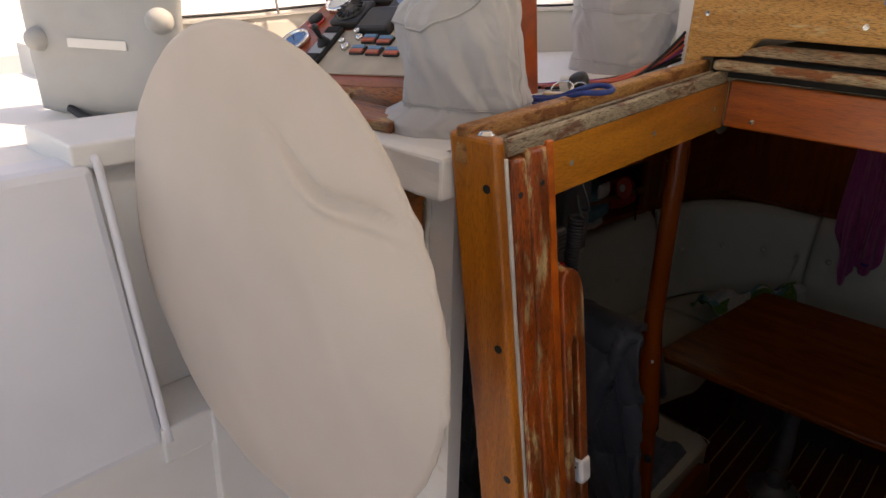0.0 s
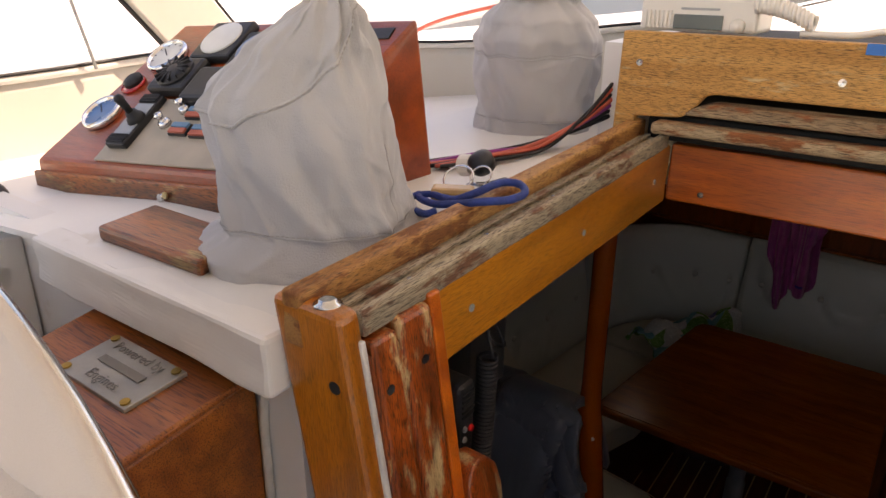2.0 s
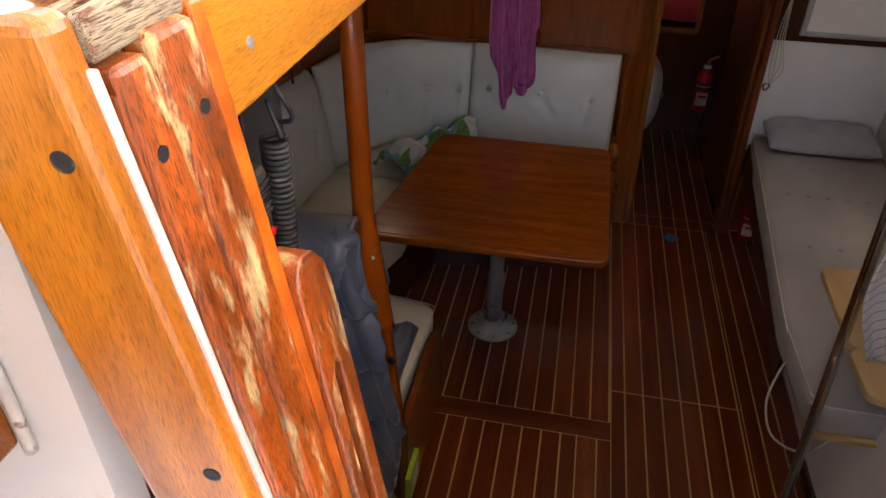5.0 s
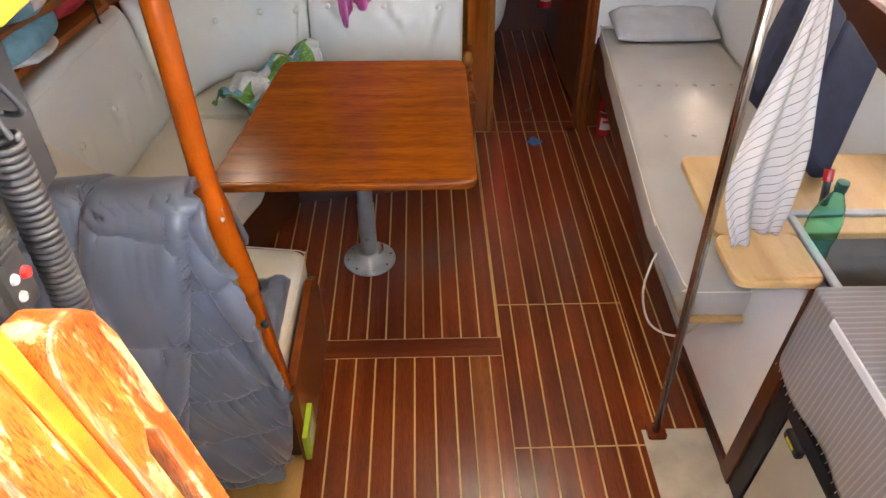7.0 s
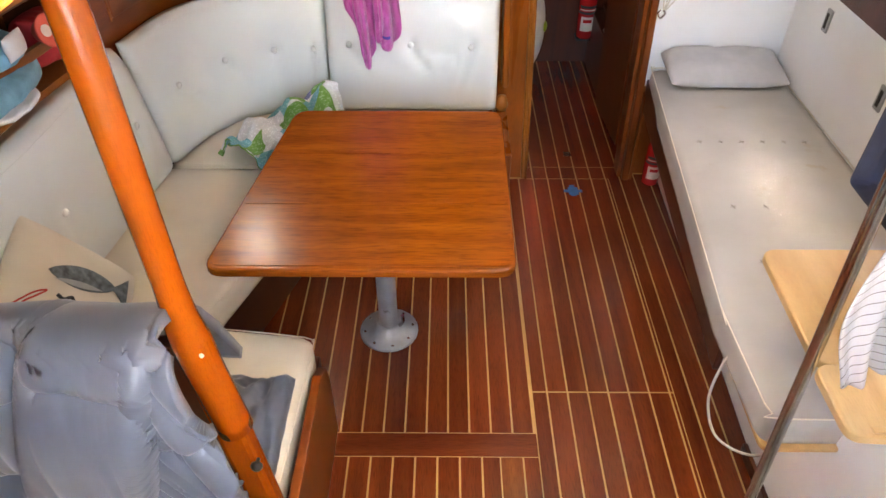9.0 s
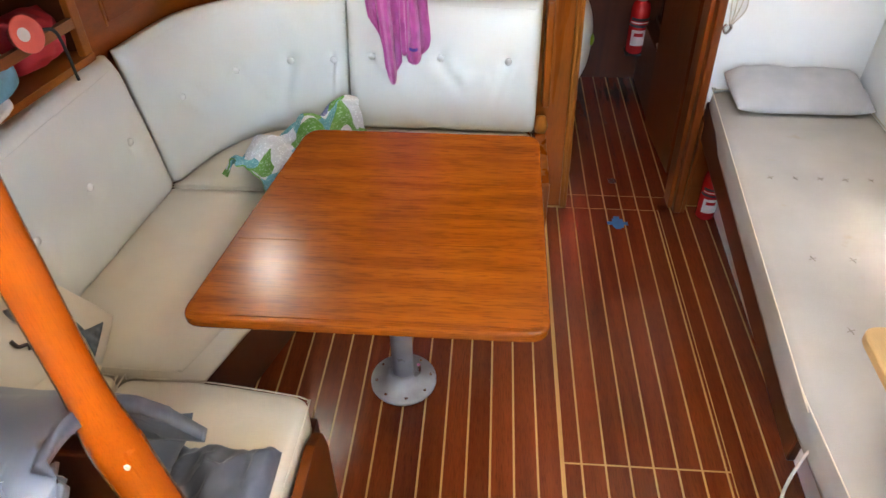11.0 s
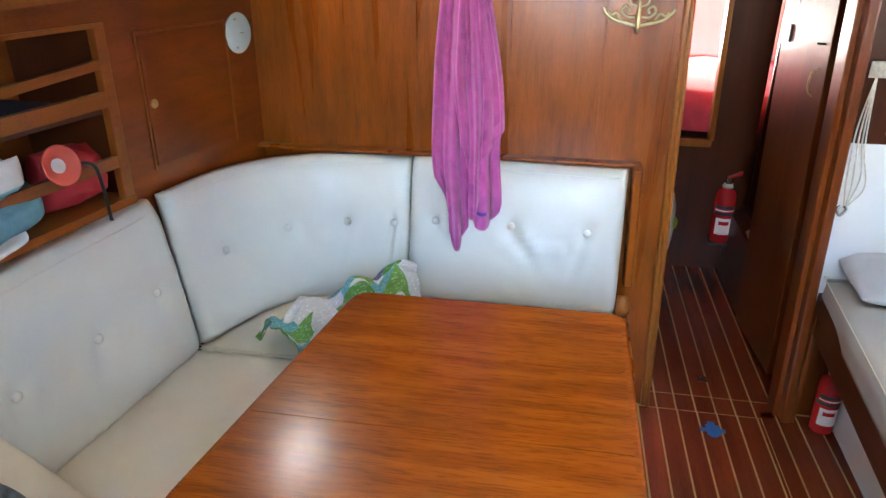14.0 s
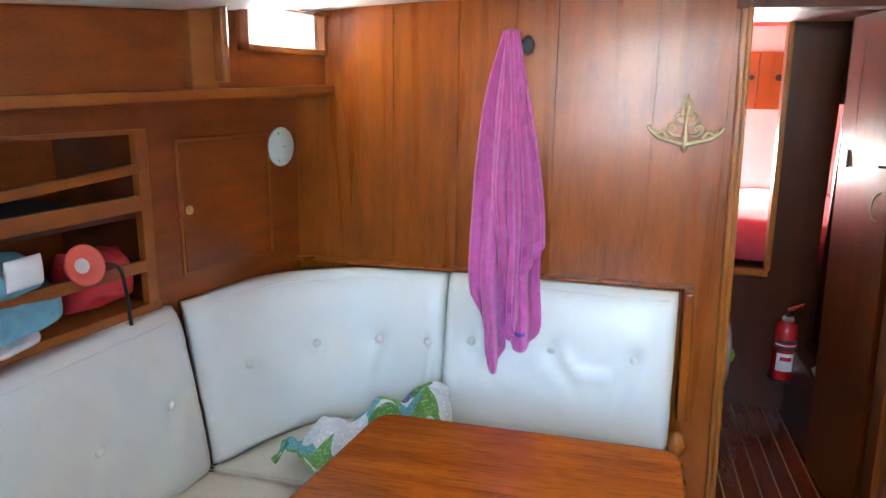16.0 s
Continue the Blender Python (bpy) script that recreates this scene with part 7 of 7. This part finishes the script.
def lettering(name, text, size, m, material, parent):
    """Raised lettering in the built-in font, as a mesh."""
    cu = bpy.data.curves.new(name, "FONT")
    cu.body, cu.size, cu.align_x, cu.align_y, cu.extrude, cu.resolution_u = text, size, "CENTER", "CENTER", 0.0002, 2
    tmp = bpy.data.objects.new(name, cu)
    me = bpy.data.meshes.new_from_object(tmp)
    bpy.data.objects.remove(tmp)
    bm = bmesh.new()
    bm.from_mesh(me)
    bpy.data.meshes.remove(me)
    bmesh.ops.transform(bm, matrix=m, verts=bm.verts)
    return part(name, bm, material, parent)


PT = Matrix.Rotation(radians(8.6), 4, "X")
lettering("lettering", "Powered by", 0.021, Matrix.Translation((-1.057, 1.270, 1.7482)) @ PT, SEALW, plate)
part("emblem", box(-0.045, 0.045, -0.006, 0.006, 0, 0.0005, 0, m=Matrix.Translation((-1.057, 1.246, 1.7440)) @ PT), SEALW, plate, "dark engraved bar")
lettering("lettering", "Engines", 0.021, Matrix.Translation((-1.057, 1.222, 1.7408)) @ PT, SEALW, plate)
for x, y, z in ((-1.122, 1.277, 1.749), (-0.99, 1.277, 1.749), (-1.125, 1.213, 1.738), (-0.995, 1.213, 1.738)):
    part("screw", lathe([(0.006, 0), (0.006, 0.002), (0, 0.0025)], (x, y, z), 12, PT), RUSTY, plate)
structure("sealant_bead", tube([(-1.22, 1.338, 1.755), (-1.0, 1.337, 1.75), (-0.915, 1.337, 1.748), (-0.912, 1.336, 1.65), (-0.912, 1.336, 1.48)], 0.006, 8, 14), SEALANT, "lumpy white sealant round the steering box", "sealant", True)

console = thing("instrument_console", (-1.36, 1.65, 1.84), "sloping mahogany instrument console on deck", "console")
FL, FR, TR_, TL_ = Vector((-1.672, 1.458, 1.865)), Vector((-1.095, 1.530, 1.912)), Vector((-1.062, 1.836, 2.127)), Vector((-1.640, 1.787, 2.093))
part("case", hexa([(-1.665, 1.455, 1.775), (-1.088, 1.528, 1.83), (-1.052, 1.868, 1.845), (-1.635, 1.815, 1.78)], [tuple(FL), tuple(FR), tuple(TR_), tuple(TL_)], 0.007), CONSOLE, console)
part("front_rail", hexa([(-1.668, 1.447, 1.778), (-1.086, 1.520, 1.835), (-1.086, 1.530, 1.835), (-1.668, 1.457, 1.778)], [(-1.676, 1.449, 1.845), (-1.092, 1.522, 1.895), (-1.092, 1.532, 1.895), (-1.676, 1.459, 1.845)], 0.004), CONSOLE_F, console, "worn front strip with bare patches")
PU = (FR - FL).normalized()
PN = PU.cross((TL_ - FL).normalized()).normalized()
PV = PN.cross(PU)
PANEL = Matrix((PU, PV, PN)).transposed().to_4x4()


def on_panel(p, lift=0.0):
    q = Vector(p)
    q = q - PN * ((q - FL).dot(PN)) + PN * (0.0005 + lift)
    return Matrix.Translation(q) @ PANEL


def panel_box(p, w, h, z0, z1, bev=0.002):
    bm = box(-w / 2, w / 2, -h / 2, h / 2, z0, z1, bev)
    bmesh.ops.transform(bm, matrix=on_panel(p), verts=bm.verts)
    return bm


def panel_lathe(p, prof, seg=28):
    return lathe(prof, (0, 0, 0), seg, on_panel(p))


def gauge(p, r, face, label):
    g = thing("gauge", tuple(on_panel(p).translation), label, "gauge", "console gauges")
    part("bezel", panel_lathe(p, [(r * 1.1, 0), (r * 1.12, 0.008), (r * 1.02, 0.016), (r * 0.94, 0.014), (r * 0.94, 0.008)]), CHROME, g, "", True)
    part("dial", panel_lathe(p, [(r * 0.95, 0.0), (r * 0.95, 0.009), (0, 0.009)]), face, g)
    bm = box(-0.001, 0.001, 0.0, r * 0.7, 0.0095, 0.0105, 0)
    bmesh.ops.transform(bm, matrix=on_panel(p) @ Matrix.Rotation(0.8, 4, "Z"), verts=bm.verts)
    part("needle", bm, RUBBER, g)
    for k in range(9):
        a = radians(-120 + 30 * k)
        bm = box(-0.0008, 0.0008, r * 0.74, r * 0.86, 0.0095, 0.0102, 0)
        bmesh.ops.transform(bm, matrix=on_panel(p) @ Matrix.Rotation(a, 4, "Z"), verts=bm.verts)
        part("tick", bm, RUBBER if face is DIALW else WHITEPL, g)
    return g


gauge((-1.602, 1.566, 1.938), 0.038, DIALB, "round chrome gauge with a blue dial")
gauge((-1.58, 1.702, 2.034), 0.040, DIALW, "round chrome gauge with a pale dial")
inst = thing("display_instrument", (-1.451, 1.744, 2.07), "square black instrument with a pale round dial", "instrument", "console instruments")
part("case", panel_box((-1.451, 1.744, 2.063), 0.105, 0.105, 0, 0.02, 0.006), BLACK, inst)
part("dial", panel_lathe((-1.451, 1.744, 2.063), [(0.044, 0.019), (0.044, 0.022), (0.04, 0.024), (0, 0.024)]), DIALW, inst, "", True)
inst2 = thing("display_instrument", (-1.33, 1.72, 2.06), "square black instrument with a blue round dial", "instrument", "console instruments")
part("case", panel_box((-1.335, 1.725, 2.06), 0.105, 0.105, 0, 0.02, 0.006), BLACK, inst2)
part("dial", panel_lathe((-1.335, 1.725, 2.063), [(0.044, 0.019), (0.044, 0.022), (0.04, 0.024), (0, 0.024)]), DIALB, inst2, "", True)
spk = thing("alarm_speaker", (-1.473, 1.669, 2.01), "black ribbed alarm speaker", "speaker", "console instruments")
part("case", panel_box((-1.475, 1.655, 2.005), 0.10, 0.085, 0, 0.026, 0.008), BLACK, spk)
part("dome", panel_lathe((-1.475, 1.655, 2.005), [(0.038, 0.025), (0.038, 0.030), (0.02, 0.036), (0, 0.036)]), BLACK, spk, "", True)
for k in range(14):
    bm = box(-0.0015, 0.0015, 0.012, 0.036, 0.029, 0.037, 0)
    bmesh.ops.transform(bm, matrix=on_panel((-1.475, 1.655, 2.005)) @ Matrix.Rotation(k * 2 * math.pi / 14, 4, "Z"), verts=bm.verts)
    part("rib", bm, RUBBER, spk)
spk2 = thing("instrument_cover", (-1.36, 1.64, 2.0), "black square instrument cover", "cover", "console instruments")
part("case", panel_box((-1.365, 1.645, 2.0), 0.10, 0.085, 0, 0.028, 0.008), BLACK, spk2)
cap_ = thing("socket_cap", (-1.607, 1.636, 1.987), "black socket cap with a red rim", "socket")
part("rim", panel_lathe((-1.607, 1.636, 1.987), [(0.026, 0), (0.026, 0.004), (0, 0.004)]), RED, cap_, "", True)
part("cap", panel_lathe((-1.607, 1.640, 1.989), [(0.020, 0.003), (0.020, 0.012), (0.012, 0.016), (0, 0.016)]), RUBBER, cap_, "", True)
swp = thing("switch_panel", (-1.37, 1.57, 1.94), "beige switch plate with rocker switches", "panel")
part("plate", panel_box((-1.345, 1.565, 1.945), 0.35, 0.155, 0, 0.005, 0.0015), PANELGREY, swp)
thr = thing("joystick", (-1.478, 1.56, 1.94), "black thruster joystick on a ribbed base", "joystick")
part("base", panel_box((-1.478, 1.562, 1.935), 0.05, 0.125, 0.005, 0.018, 0.003), BLACK, thr)
part("face", panel_box((-1.478, 1.562, 1.935), 0.042, 0.075, 0.0175, 0.0192, 0), GREYMETAL, thr, "grey label face")
part("boot", panel_lathe((-1.470, 1.562, 1.935), [(0.018, 0.018), (0.015, 0.026), (0.012, 0.028), (0.010, 0.036), (0, 0.036)]), RUBBER, thr, "", True)
part("stick", panel_lathe((-1.470, 1.562, 1.935), [(0.006, 0.034), (0.007, 0.055), (0.009, 0.066), (0.006, 0.072), (0, 0.073)]), RUBBER, thr, "", True)
for k in (-1, 1):
    for j in range(5):
        bm = box(-0.022, 0.022, k * 0.05 - 0.008 + j * 0.004, k * 0.05 - 0.006 + j * 0.004, 0.018, 0.0215, 0)
        bmesh.ops.transform(bm, matrix=on_panel((-1.478, 1.562, 1.935)), verts=bm.verts)
        part("rib", bm, RUBBER, thr)
for p in ((-1.409, 1.571, 1.942), (-1.392, 1.602, 1.965)):
    kb = thing("toggle_switch", p, "small metal toggle switch", "switch", "console switches")
    part("nut", panel_lathe(p, [(0.012, 0.005), (0.012, 0.012), (0.008, 0.016), (0, 0.016)], 12), CHROME, kb, "", True)
    part("lever", panel_lathe(p, [(0.005, 0.014), (0.008, 0.03), (0, 0.032)], 12), CHROME, kb, "", True)
for p in ((-1.357, 1.565, 1.94), (-1.352, 1.600, 1.96), (-1.305, 1.568, 1.943), (-1.302, 1.603, 1.96), (-1.25, 1.57, 1.95)):
    rk = thing("rocker_switch", p, "blue and red rocker switch", "switch", "console switches")
    part("frame", panel_box(p, 0.042, 0.026, 0.005, 0.011, 0.001), BLACK, rk)
    q = Vector(p) + PV * 0.006
    part("rocker", panel_box(tuple(q), 0.038, 0.011, 0.009, 0.016, 0.001), mat("switch blue", (0.10, 0.24, 0.38), 0.5), rk, "blue half")
    q = Vector(p) - PV * 0.006
    part("rocker", panel_box(tuple(q), 0.038, 0.011, 0.009, 0.015, 0.001), mat("switch red", (0.50, 0.11, 0.06), 0.5), rk, "red half")
part("screw", lathe([(0.008, 0), (0.007, 0.004), (0, 0.004)], (-1.322, 1.488, 1.850), 14, Matrix.Rotation(radians(90), 4, "X")), STEEL, console, "loose screw")
part("screw", lathe([(0.006, 0), (0.006, 0.003), (0, 0.003)], (-1.31, 1.489, 1.856), 12, Matrix.Rotation(radians(90), 4, "X")), BRASS, console)
part("badge", panel_box((-1.115, 1.80, 2.10), 0.05, 0.028, 0, 0.004, 0.001), BLACK, console, "small black badge")
pad_ = thing("teak_pad", (-1.13, 1.39, 1.84), "varnished teak pad lying on the deck", "pad")
part("board", hexa([(-1.245, 1.338, 1.838), (-1.02, 1.345, 1.838), (-1.04, 1.44, 1.842), (-1.26, 1.44, 1.842)], [(-1.245, 1.338, 1.861), (-1.02, 1.345, 1.861), (-1.04, 1.44, 1.865), (-1.26, 1.44, 1.865)], 0.006), CONSOLE_F, pad_)


def interp(tab, h):
    for (a, *va), (b, *vb) in zip(tab, tab[1:]):
        if h <= b:
            k = (h - a) / (b - a)
            k = k * k * (3 - 2 * k) * 0.5 + k * 0.5
            return [p + (q - p) * k for p, q in zip(va, vb)]
    return tab[-1][1:]


def cloth_cover(centre, axis_r, tab, z0, z1, wr_amp, seed, nu=110, nv=80):
    """A loose cloth cover: tab gives, by height 0..1, left and right edge and depth half-width about the centre."""
    R = Vector((*axis_r, 0)).normalized()
    Fw = Vector((-R.y, R.x, 0))

    def f(u, v):
        a = 2 * math.pi * u
        lft, rgt, dep = interp(tab, v)
        c, s = math.cos(a), math.sin(a)
        pw = 0.84
        rr = (lft + rgt) / 2 + (rgt - lft) / 2 * math.copysign(abs(c) ** pw, c)
        ff = dep * math.copysign(abs(s) ** pw, s)
        w = wr_amp * (nz(c * 2.2 + seed, s * 2.2, v * 3.0 + seed) + 0.55 * nz(c * 5 + v * 4 + seed, s * 5, v * 5) + 0.5 * (1 - abs(nz(c * 3 + v * 2.5, s * 3 - v * 3 + seed, v * 2.5)) * 2) + 0.30 * max(0.0, 1 - abs(nz(c * 1.3 - v * 1.2 + seed, s * 1.3 + v * 2.2, v * 1.2 + 5)) * 6) - 0.16 * max(0.0, 1 - abs(nz(c * 1.7 + v * 2.4, s * 1.7 - v * 1.2 + seed, v * 1.0 + 9)) * 7))
        k = 1 + w / max(0.05, dep) * 0.8
        p = Vector((*centre, 0)) + R * rr * k + Fw * ff * k
        return (p.x, p.y, z0 + (z1 - z0) * v + 0.012 * nz(c * 3, s * 3, v * 4 + seed) * (0.2 + v) * (1 if v > 0.02 else 0))
    return f


big = thing("winch_cover", (-0.99, 1.50, 1.84), "tall creased grey cloth cover by the hatch", "cover")
f_big = cloth_cover((-0.985, 1.505), (0.81, 0.58), [(0.0, -0.150, 0.185, 0.13), (0.05, -0.155, 0.165, 0.125), (0.14, -0.106, 0.132, 0.105), (0.3, -0.110, 0.115, 0.10), (0.48, -0.120, 0.104, 0.098), (0.60, -0.130, 0.096, 0.092), (0.66, -0.122, 0.092, 0.086), (0.80, -0.070, 0.080, 0.068), (0.92, -0.018, 0.068, 0.048), (0.975, 0.004, 0.058, 0.034), (1.0, 0.018, 0.045, 0.014)], 1.838, 2.170, 0.013, 2.3)
part("cloth", surf(f_big, 240, 150, 0, True), GREYCLOTH, big, "", True)
CAP = [(0.50, 0.615), (0.55, 0.585), (0.61, 0.56), (0.68, 0.57), (0.74, 0.61), (0.79, 0.69), (0.84, 0.79), (0.885, 0.89), (0.92, 0.965)]


def cap_seam(k):
    i = min(int(k), len(CAP) - 2)
    return tuple(a + (b - a) * (k - i) for a, b in zip(CAP[i], CAP[i + 1]))


def proud(f, u, v, d):
    """A point of a cover, moved out by d from its upright middle line."""
    p, c = Vector(f(u, v)), (Vector(f(0.0, v)) + Vector(f(0.5, v))) / 2
    return tuple(p + (p - c).normalized() * d)


part("seam", tube([proud(f_big, *cap_seam(k * (len(CAP) - 1) / 60), 0.0) for k in range(61)], 0.0026, 6, 1), GREYCLOTH, big, "raised seam round the cap", True)
part("stitching", stitches([proud(f_big, *cap_seam(k * (len(CAP) - 1) / 55), 0.003) for k in range(56)]), THREAD, big, "grey thread")
part("hem", tube([proud(f_big, k / 80, 0.155, 0.0) for k in range(81)], 0.0016, 5, 1), GREYCLOTH, big, "stitched hem line", True)
part("stitching", stitches([proud(f_big, 0.45 + 0.55 * k / 70, 0.165, 0.0015) for k in range(71)]), THREAD, big, "grey thread")
part("stitching", stitches([proud(f_big, 0.93 + 0.02 * k / 30, 0.17 + 0.30 * k / 30, 0.0015) for k in range(31)]), THREAD, big, "grey thread")
small = thing("winch_cover", (-1.10, 2.33, 1.87), "round gathered grey cloth cover on deck", "cover")
f_small = cloth_cover((-1.105, 2.33), (0.81, 0.58), [(0.0, -0.135, 0.135, 0.125), (0.08, -0.132, 0.132, 0.125), (0.45, -0.135, 0.135, 0.125), (0.6, -0.14, 0.14, 0.13), (0.72, -0.125, 0.125, 0.115), (0.84, -0.08, 0.08, 0.07), (0.92, -0.095, 0.10, 0.085), (1.0, -0.02, 0.02, 0.02)], 1.868, 2.20, 0.012, 7.1)
part("cloth", surf(f_small, 180, 100, 0, True), GREYCLOTH, small, "", True)
part("band", tube([f_small(k / 80, 0.50) for k in range(81)], 0.002, 5, 1), GREYCLOTH, small, "stitched band", True)
part("stitching", stitches([proud(f_small, 0.5 + 0.5 * k / 60, 0.515, 0.001) for k in range(61)]), THREAD, small, "grey thread")
part("stitching", stitches([proud(f_small, 0.5 + 0.5 * k / 60, 0.10, 0.001) for k in range(61)]), THREAD, small, "grey thread")
part("hem", tube([f_small(k / 80, 0.09) for k in range(81)], 0.002, 5, 1), GREYCLOTH, small, "stitched hem", True)
base_ = structure("winch_base", lathe([(0.12, 0), (0.12, 0.02), (0.11, 0.025), (0, 0.025)], (-1.10, 2.33, 1.862), 30), TRIM, "round timber winch pad", "pad")

keys = thing("key_bunch", (-0.92, 1.82, 1.86), "bunch of keys with a blue cord and pale float", "keys")
part("cord", tube([(-0.955, 1.70, 1.876), (-0.92, 1.661, 1.884), (-0.871, 1.633, 1.893), (-0.826, 1.622, 1.905), (-0.777, 1.609, 1.921), (-0.754, 1.633, 1.922), (-0.751, 1.67, 1.923), (-0.777, 1.701, 1.924), (-0.801, 1.688, 1.924), (-0.812, 1.642, 1.918), (-0.846, 1.645, 1.902), (-0.889, 1.672, 1.890), (-0.925, 1.69, 1.884), (-0.945, 1.672, 1.880), (-0.915, 1.63, 1.880), (-0.87, 1.605, 1.886), (-0.855, 1.612, 1.892)], 0.0055, 8), ROPEBLUE, keys, "braided blue cord", True)
part("float", box(-0.033, 0.033, -0.017, 0.017, 0.0, 0.022, 0.006, 2, Matrix.Translation((-0.90, 1.715, 1.873)) @ Matrix.Rotation(0.5, 4, "Z")), BIRCH, keys, "pale wooden tag")
part("ring", tube([(-0.925 + 0.026 * math.cos(a), 1.765 + 0.017 * math.sin(a), 1.893 + 0.016 * math.sin(a)) for a in [k * math.pi / 10 for k in range(21)]], 0.002, 6, 1), CHROME, keys, "", True)
part("ring", tube([(-0.905 + 0.018 * math.cos(a), 1.80 + 0.012 * math.sin(a), 1.893 + 0.013 * math.sin(a)) for a in [k * math.pi / 10 for k in range(21)]], 0.0018, 6, 1), CHROME, keys, "", True)
part("fob", lathe([(0.012, -0.012), (0.022, -0.006), (0.022, 0.012), (0.012, 0.018), (0, 0.019)], (-0.925, 1.835, 1.902), 20, Matrix.Rotation(0.7, 4, "X")), BLACK, keys, "black round fob", True)
part("fob_cap", lathe([(0.019, 0), (0.019, 0.022), (0, 0.022)], (-0.968, 1.838, 1.892), 16, Matrix.Rotation(radians(80), 4, "Y")), WHITEPL, keys, "pale fob cap")
for k in range(3):
    part("key", box(-0.02, 0.02, -0.005, 0.005, -0.001, 0.001, 0.0005, m=Matrix.Translation((-0.90 + 0.012 * k, 1.785 + 0.012 * k, 1.880 + 0.004 * k)) @ Matrix.Rotation(0.7 * k, 4, "Z")), STEEL, keys)

wires = thing("wire_bundle", (-0.98, 2.1, 1.87), "bundle of red, purple and black wires along the hatch", "wires")
for k, (mm, r) in enumerate(((RUBBER, 0.005), (RUBBER, 0.004), (WIREPUR, 0.005), (WIRERED, 0.006), (RUBBER, 0.004), (WIRERED, 0.004), (RUBBER, 0.004))):
    o = 0.009 * k
    part("wire", tube([(-1.10 + o, 1.86 + o * 0.4, 1.868), (-1.04 + o, 1.98, 1.872 + 0.003 * (k % 3)), (-0.99 + o * 0.8, 2.10 - 0.01 * (k % 2), 1.878 + 0.004 * (k % 2)), (-0.935 + o * 0.5, 2.19, 1.90 + 0.006 * k), (-0.88, 2.26, 1.93 + 0.012 * k)], r, 6), mm, wires, "", True)
vhf = thing("vhf_radio", (-0.73, 2.27, 2.10), "off-white fixed radio with a grey screen and coiled cord", "radio")
rb_ = part("case", box(-0.838, -0.622, 2.245, 2.36, 2.103, 2.165, 0.008, 3), WHITEPL, vhf)
part("screen", box(-0.772, -0.682, 2.242, 2.2455, 2.108, 2.134, 0.002), mat("grey display", (0.13, 0.16, 0.16), 0.2), vhf, "dark grey display")
part("knob", lathe([(0.013, 0), (0.012, 0.012), (0, 0.013)], (-0.655, 2.245, 2.117), 18, Matrix.Rotation(radians(90), 4, "X")), WHITEPL, vhf, "", True)
for k in range(7):
    part("rib", box(-0.828 + 0.008 * k, -0.824 + 0.008 * k, 2.2415, 2.246, 2.108, 2.14, 0.001), WHITEPL, vhf)
part("print", box(-0.76, -0.69, 2.2437, 2.2448, 2.142, 2.146, 0), GREYMETAL, vhf)
part("coil", tube([(-0.63 + 0.10 * a / 90 + 0.0, 2.24 + 0.012 * math.cos(a), 2.155 - 0.03 * (a / 90) ** 2 + 0.012 * math.sin(a)) for a in [k * 0.5 for k in range(181)]], 0.0042, 6, 1, False), WHITEPL, vhf, "coiled off-white cord", True)
cord2 = thing("spare_cord", (-0.5, 2.24, 2.11), "loose off-white cable on the board", "cable")
part("cable", tube([(-0.55, 2.24, 2.11), (-0.47, 2.235, 2.112), (-0.42, 2.24, 2.12), (-0.36, 2.235, 2.11), (-0.2, 2.24, 2.11)], 0.006, 8), WHITEPL, cord2, "", True)

# chart plotter under its hood
plot = thing("chart_plotter", (-1.9, 1.22, 1.78), "chart plotter under a grey fabric hood with a maker's mark", "plotter")
A0, A1 = Vector((-2.115, 1.10, 0)), Vector((-1.70, 1.32, 0))
D0 = (A1 - A0).normalized()
N0 = Vector((D0.y, -D0.x, 0))


def hood(u, v):
    w = 0.035 * (1 - v)
    p = A0.lerp(A1, w + (1 - 2 * w) * u) + N0 * (0.03 * (1 - (2 * u - 1) ** 6) * (1 - (2 * v - 1) ** 8) + 0.004 * nz(u * 7, v * 7, 1))
    return (p.x, p.y, 1.755 + 0.36 * v - 0.012 * (1 - abs(2 * u - 1) ** 4) * (1 if v < 0.1 else 0))


part("hood", surf(hood, 40, 30, 0.09), PLOTTER, plot, "", True)
for u, v in ((0.13, 0.5), (0.90, 0.66)):
    c = Vector(hood(u, v))
    q = Vector((0, 0, 1)).rotation_difference(N0).to_matrix().to_4x4()
    part("knob_bump", lathe([(0.032, -0.01), (0.03, 0.008), (0.024, 0.024), (0.012, 0.032), (0, 0.034)], c, 22, q), PLOTTER, plot, "cloth over a round knob", True)
# maker's mark kept as a plain pale bar
part("mark", surf(lambda u, v: tuple(Vector(hood(0.33 + 0.37 * u, 0.46 + 0.06 * v)) + N0 * 0.003), 10, 2, 0.001), WHITEPL, plot, "plain pale bar")
brk = thing("plotter_bracket", (-1.85, 1.27, 1.74), "corroded gold metal bracket with a black cable", "bracket")
part("plate", box(-1.98, -1.72, 1.22, 1.34, 1.742, 1.765, 0.006), RUSTY, brk)
part("rod", tube([(-1.95, 1.20, 1.775), (-1.86, 1.22, 1.765), (-1.76, 1.28, 1.785)], 0.009, 8), RUSTY, brk, "", True)
part("cable", tube([(-2.0, 1.14, 1.765), (-1.93, 1.15, 1.75), (-1.85, 1.17, 1.748), (-1.76, 1.24, 1.76), (-1.70, 1.30, 1.79)], 0.011, 8), RUBBER, brk, "black cable", True)
part("clamp", lathe([(0.03, 0), (0.03, 0.04), (0.02, 0.05), (0, 0.05)], (-1.68, 1.36, 1.80), 18, Matrix.Rotation(radians(60), 4, "Y")), BLACK, brk, "black clamp knob", True)
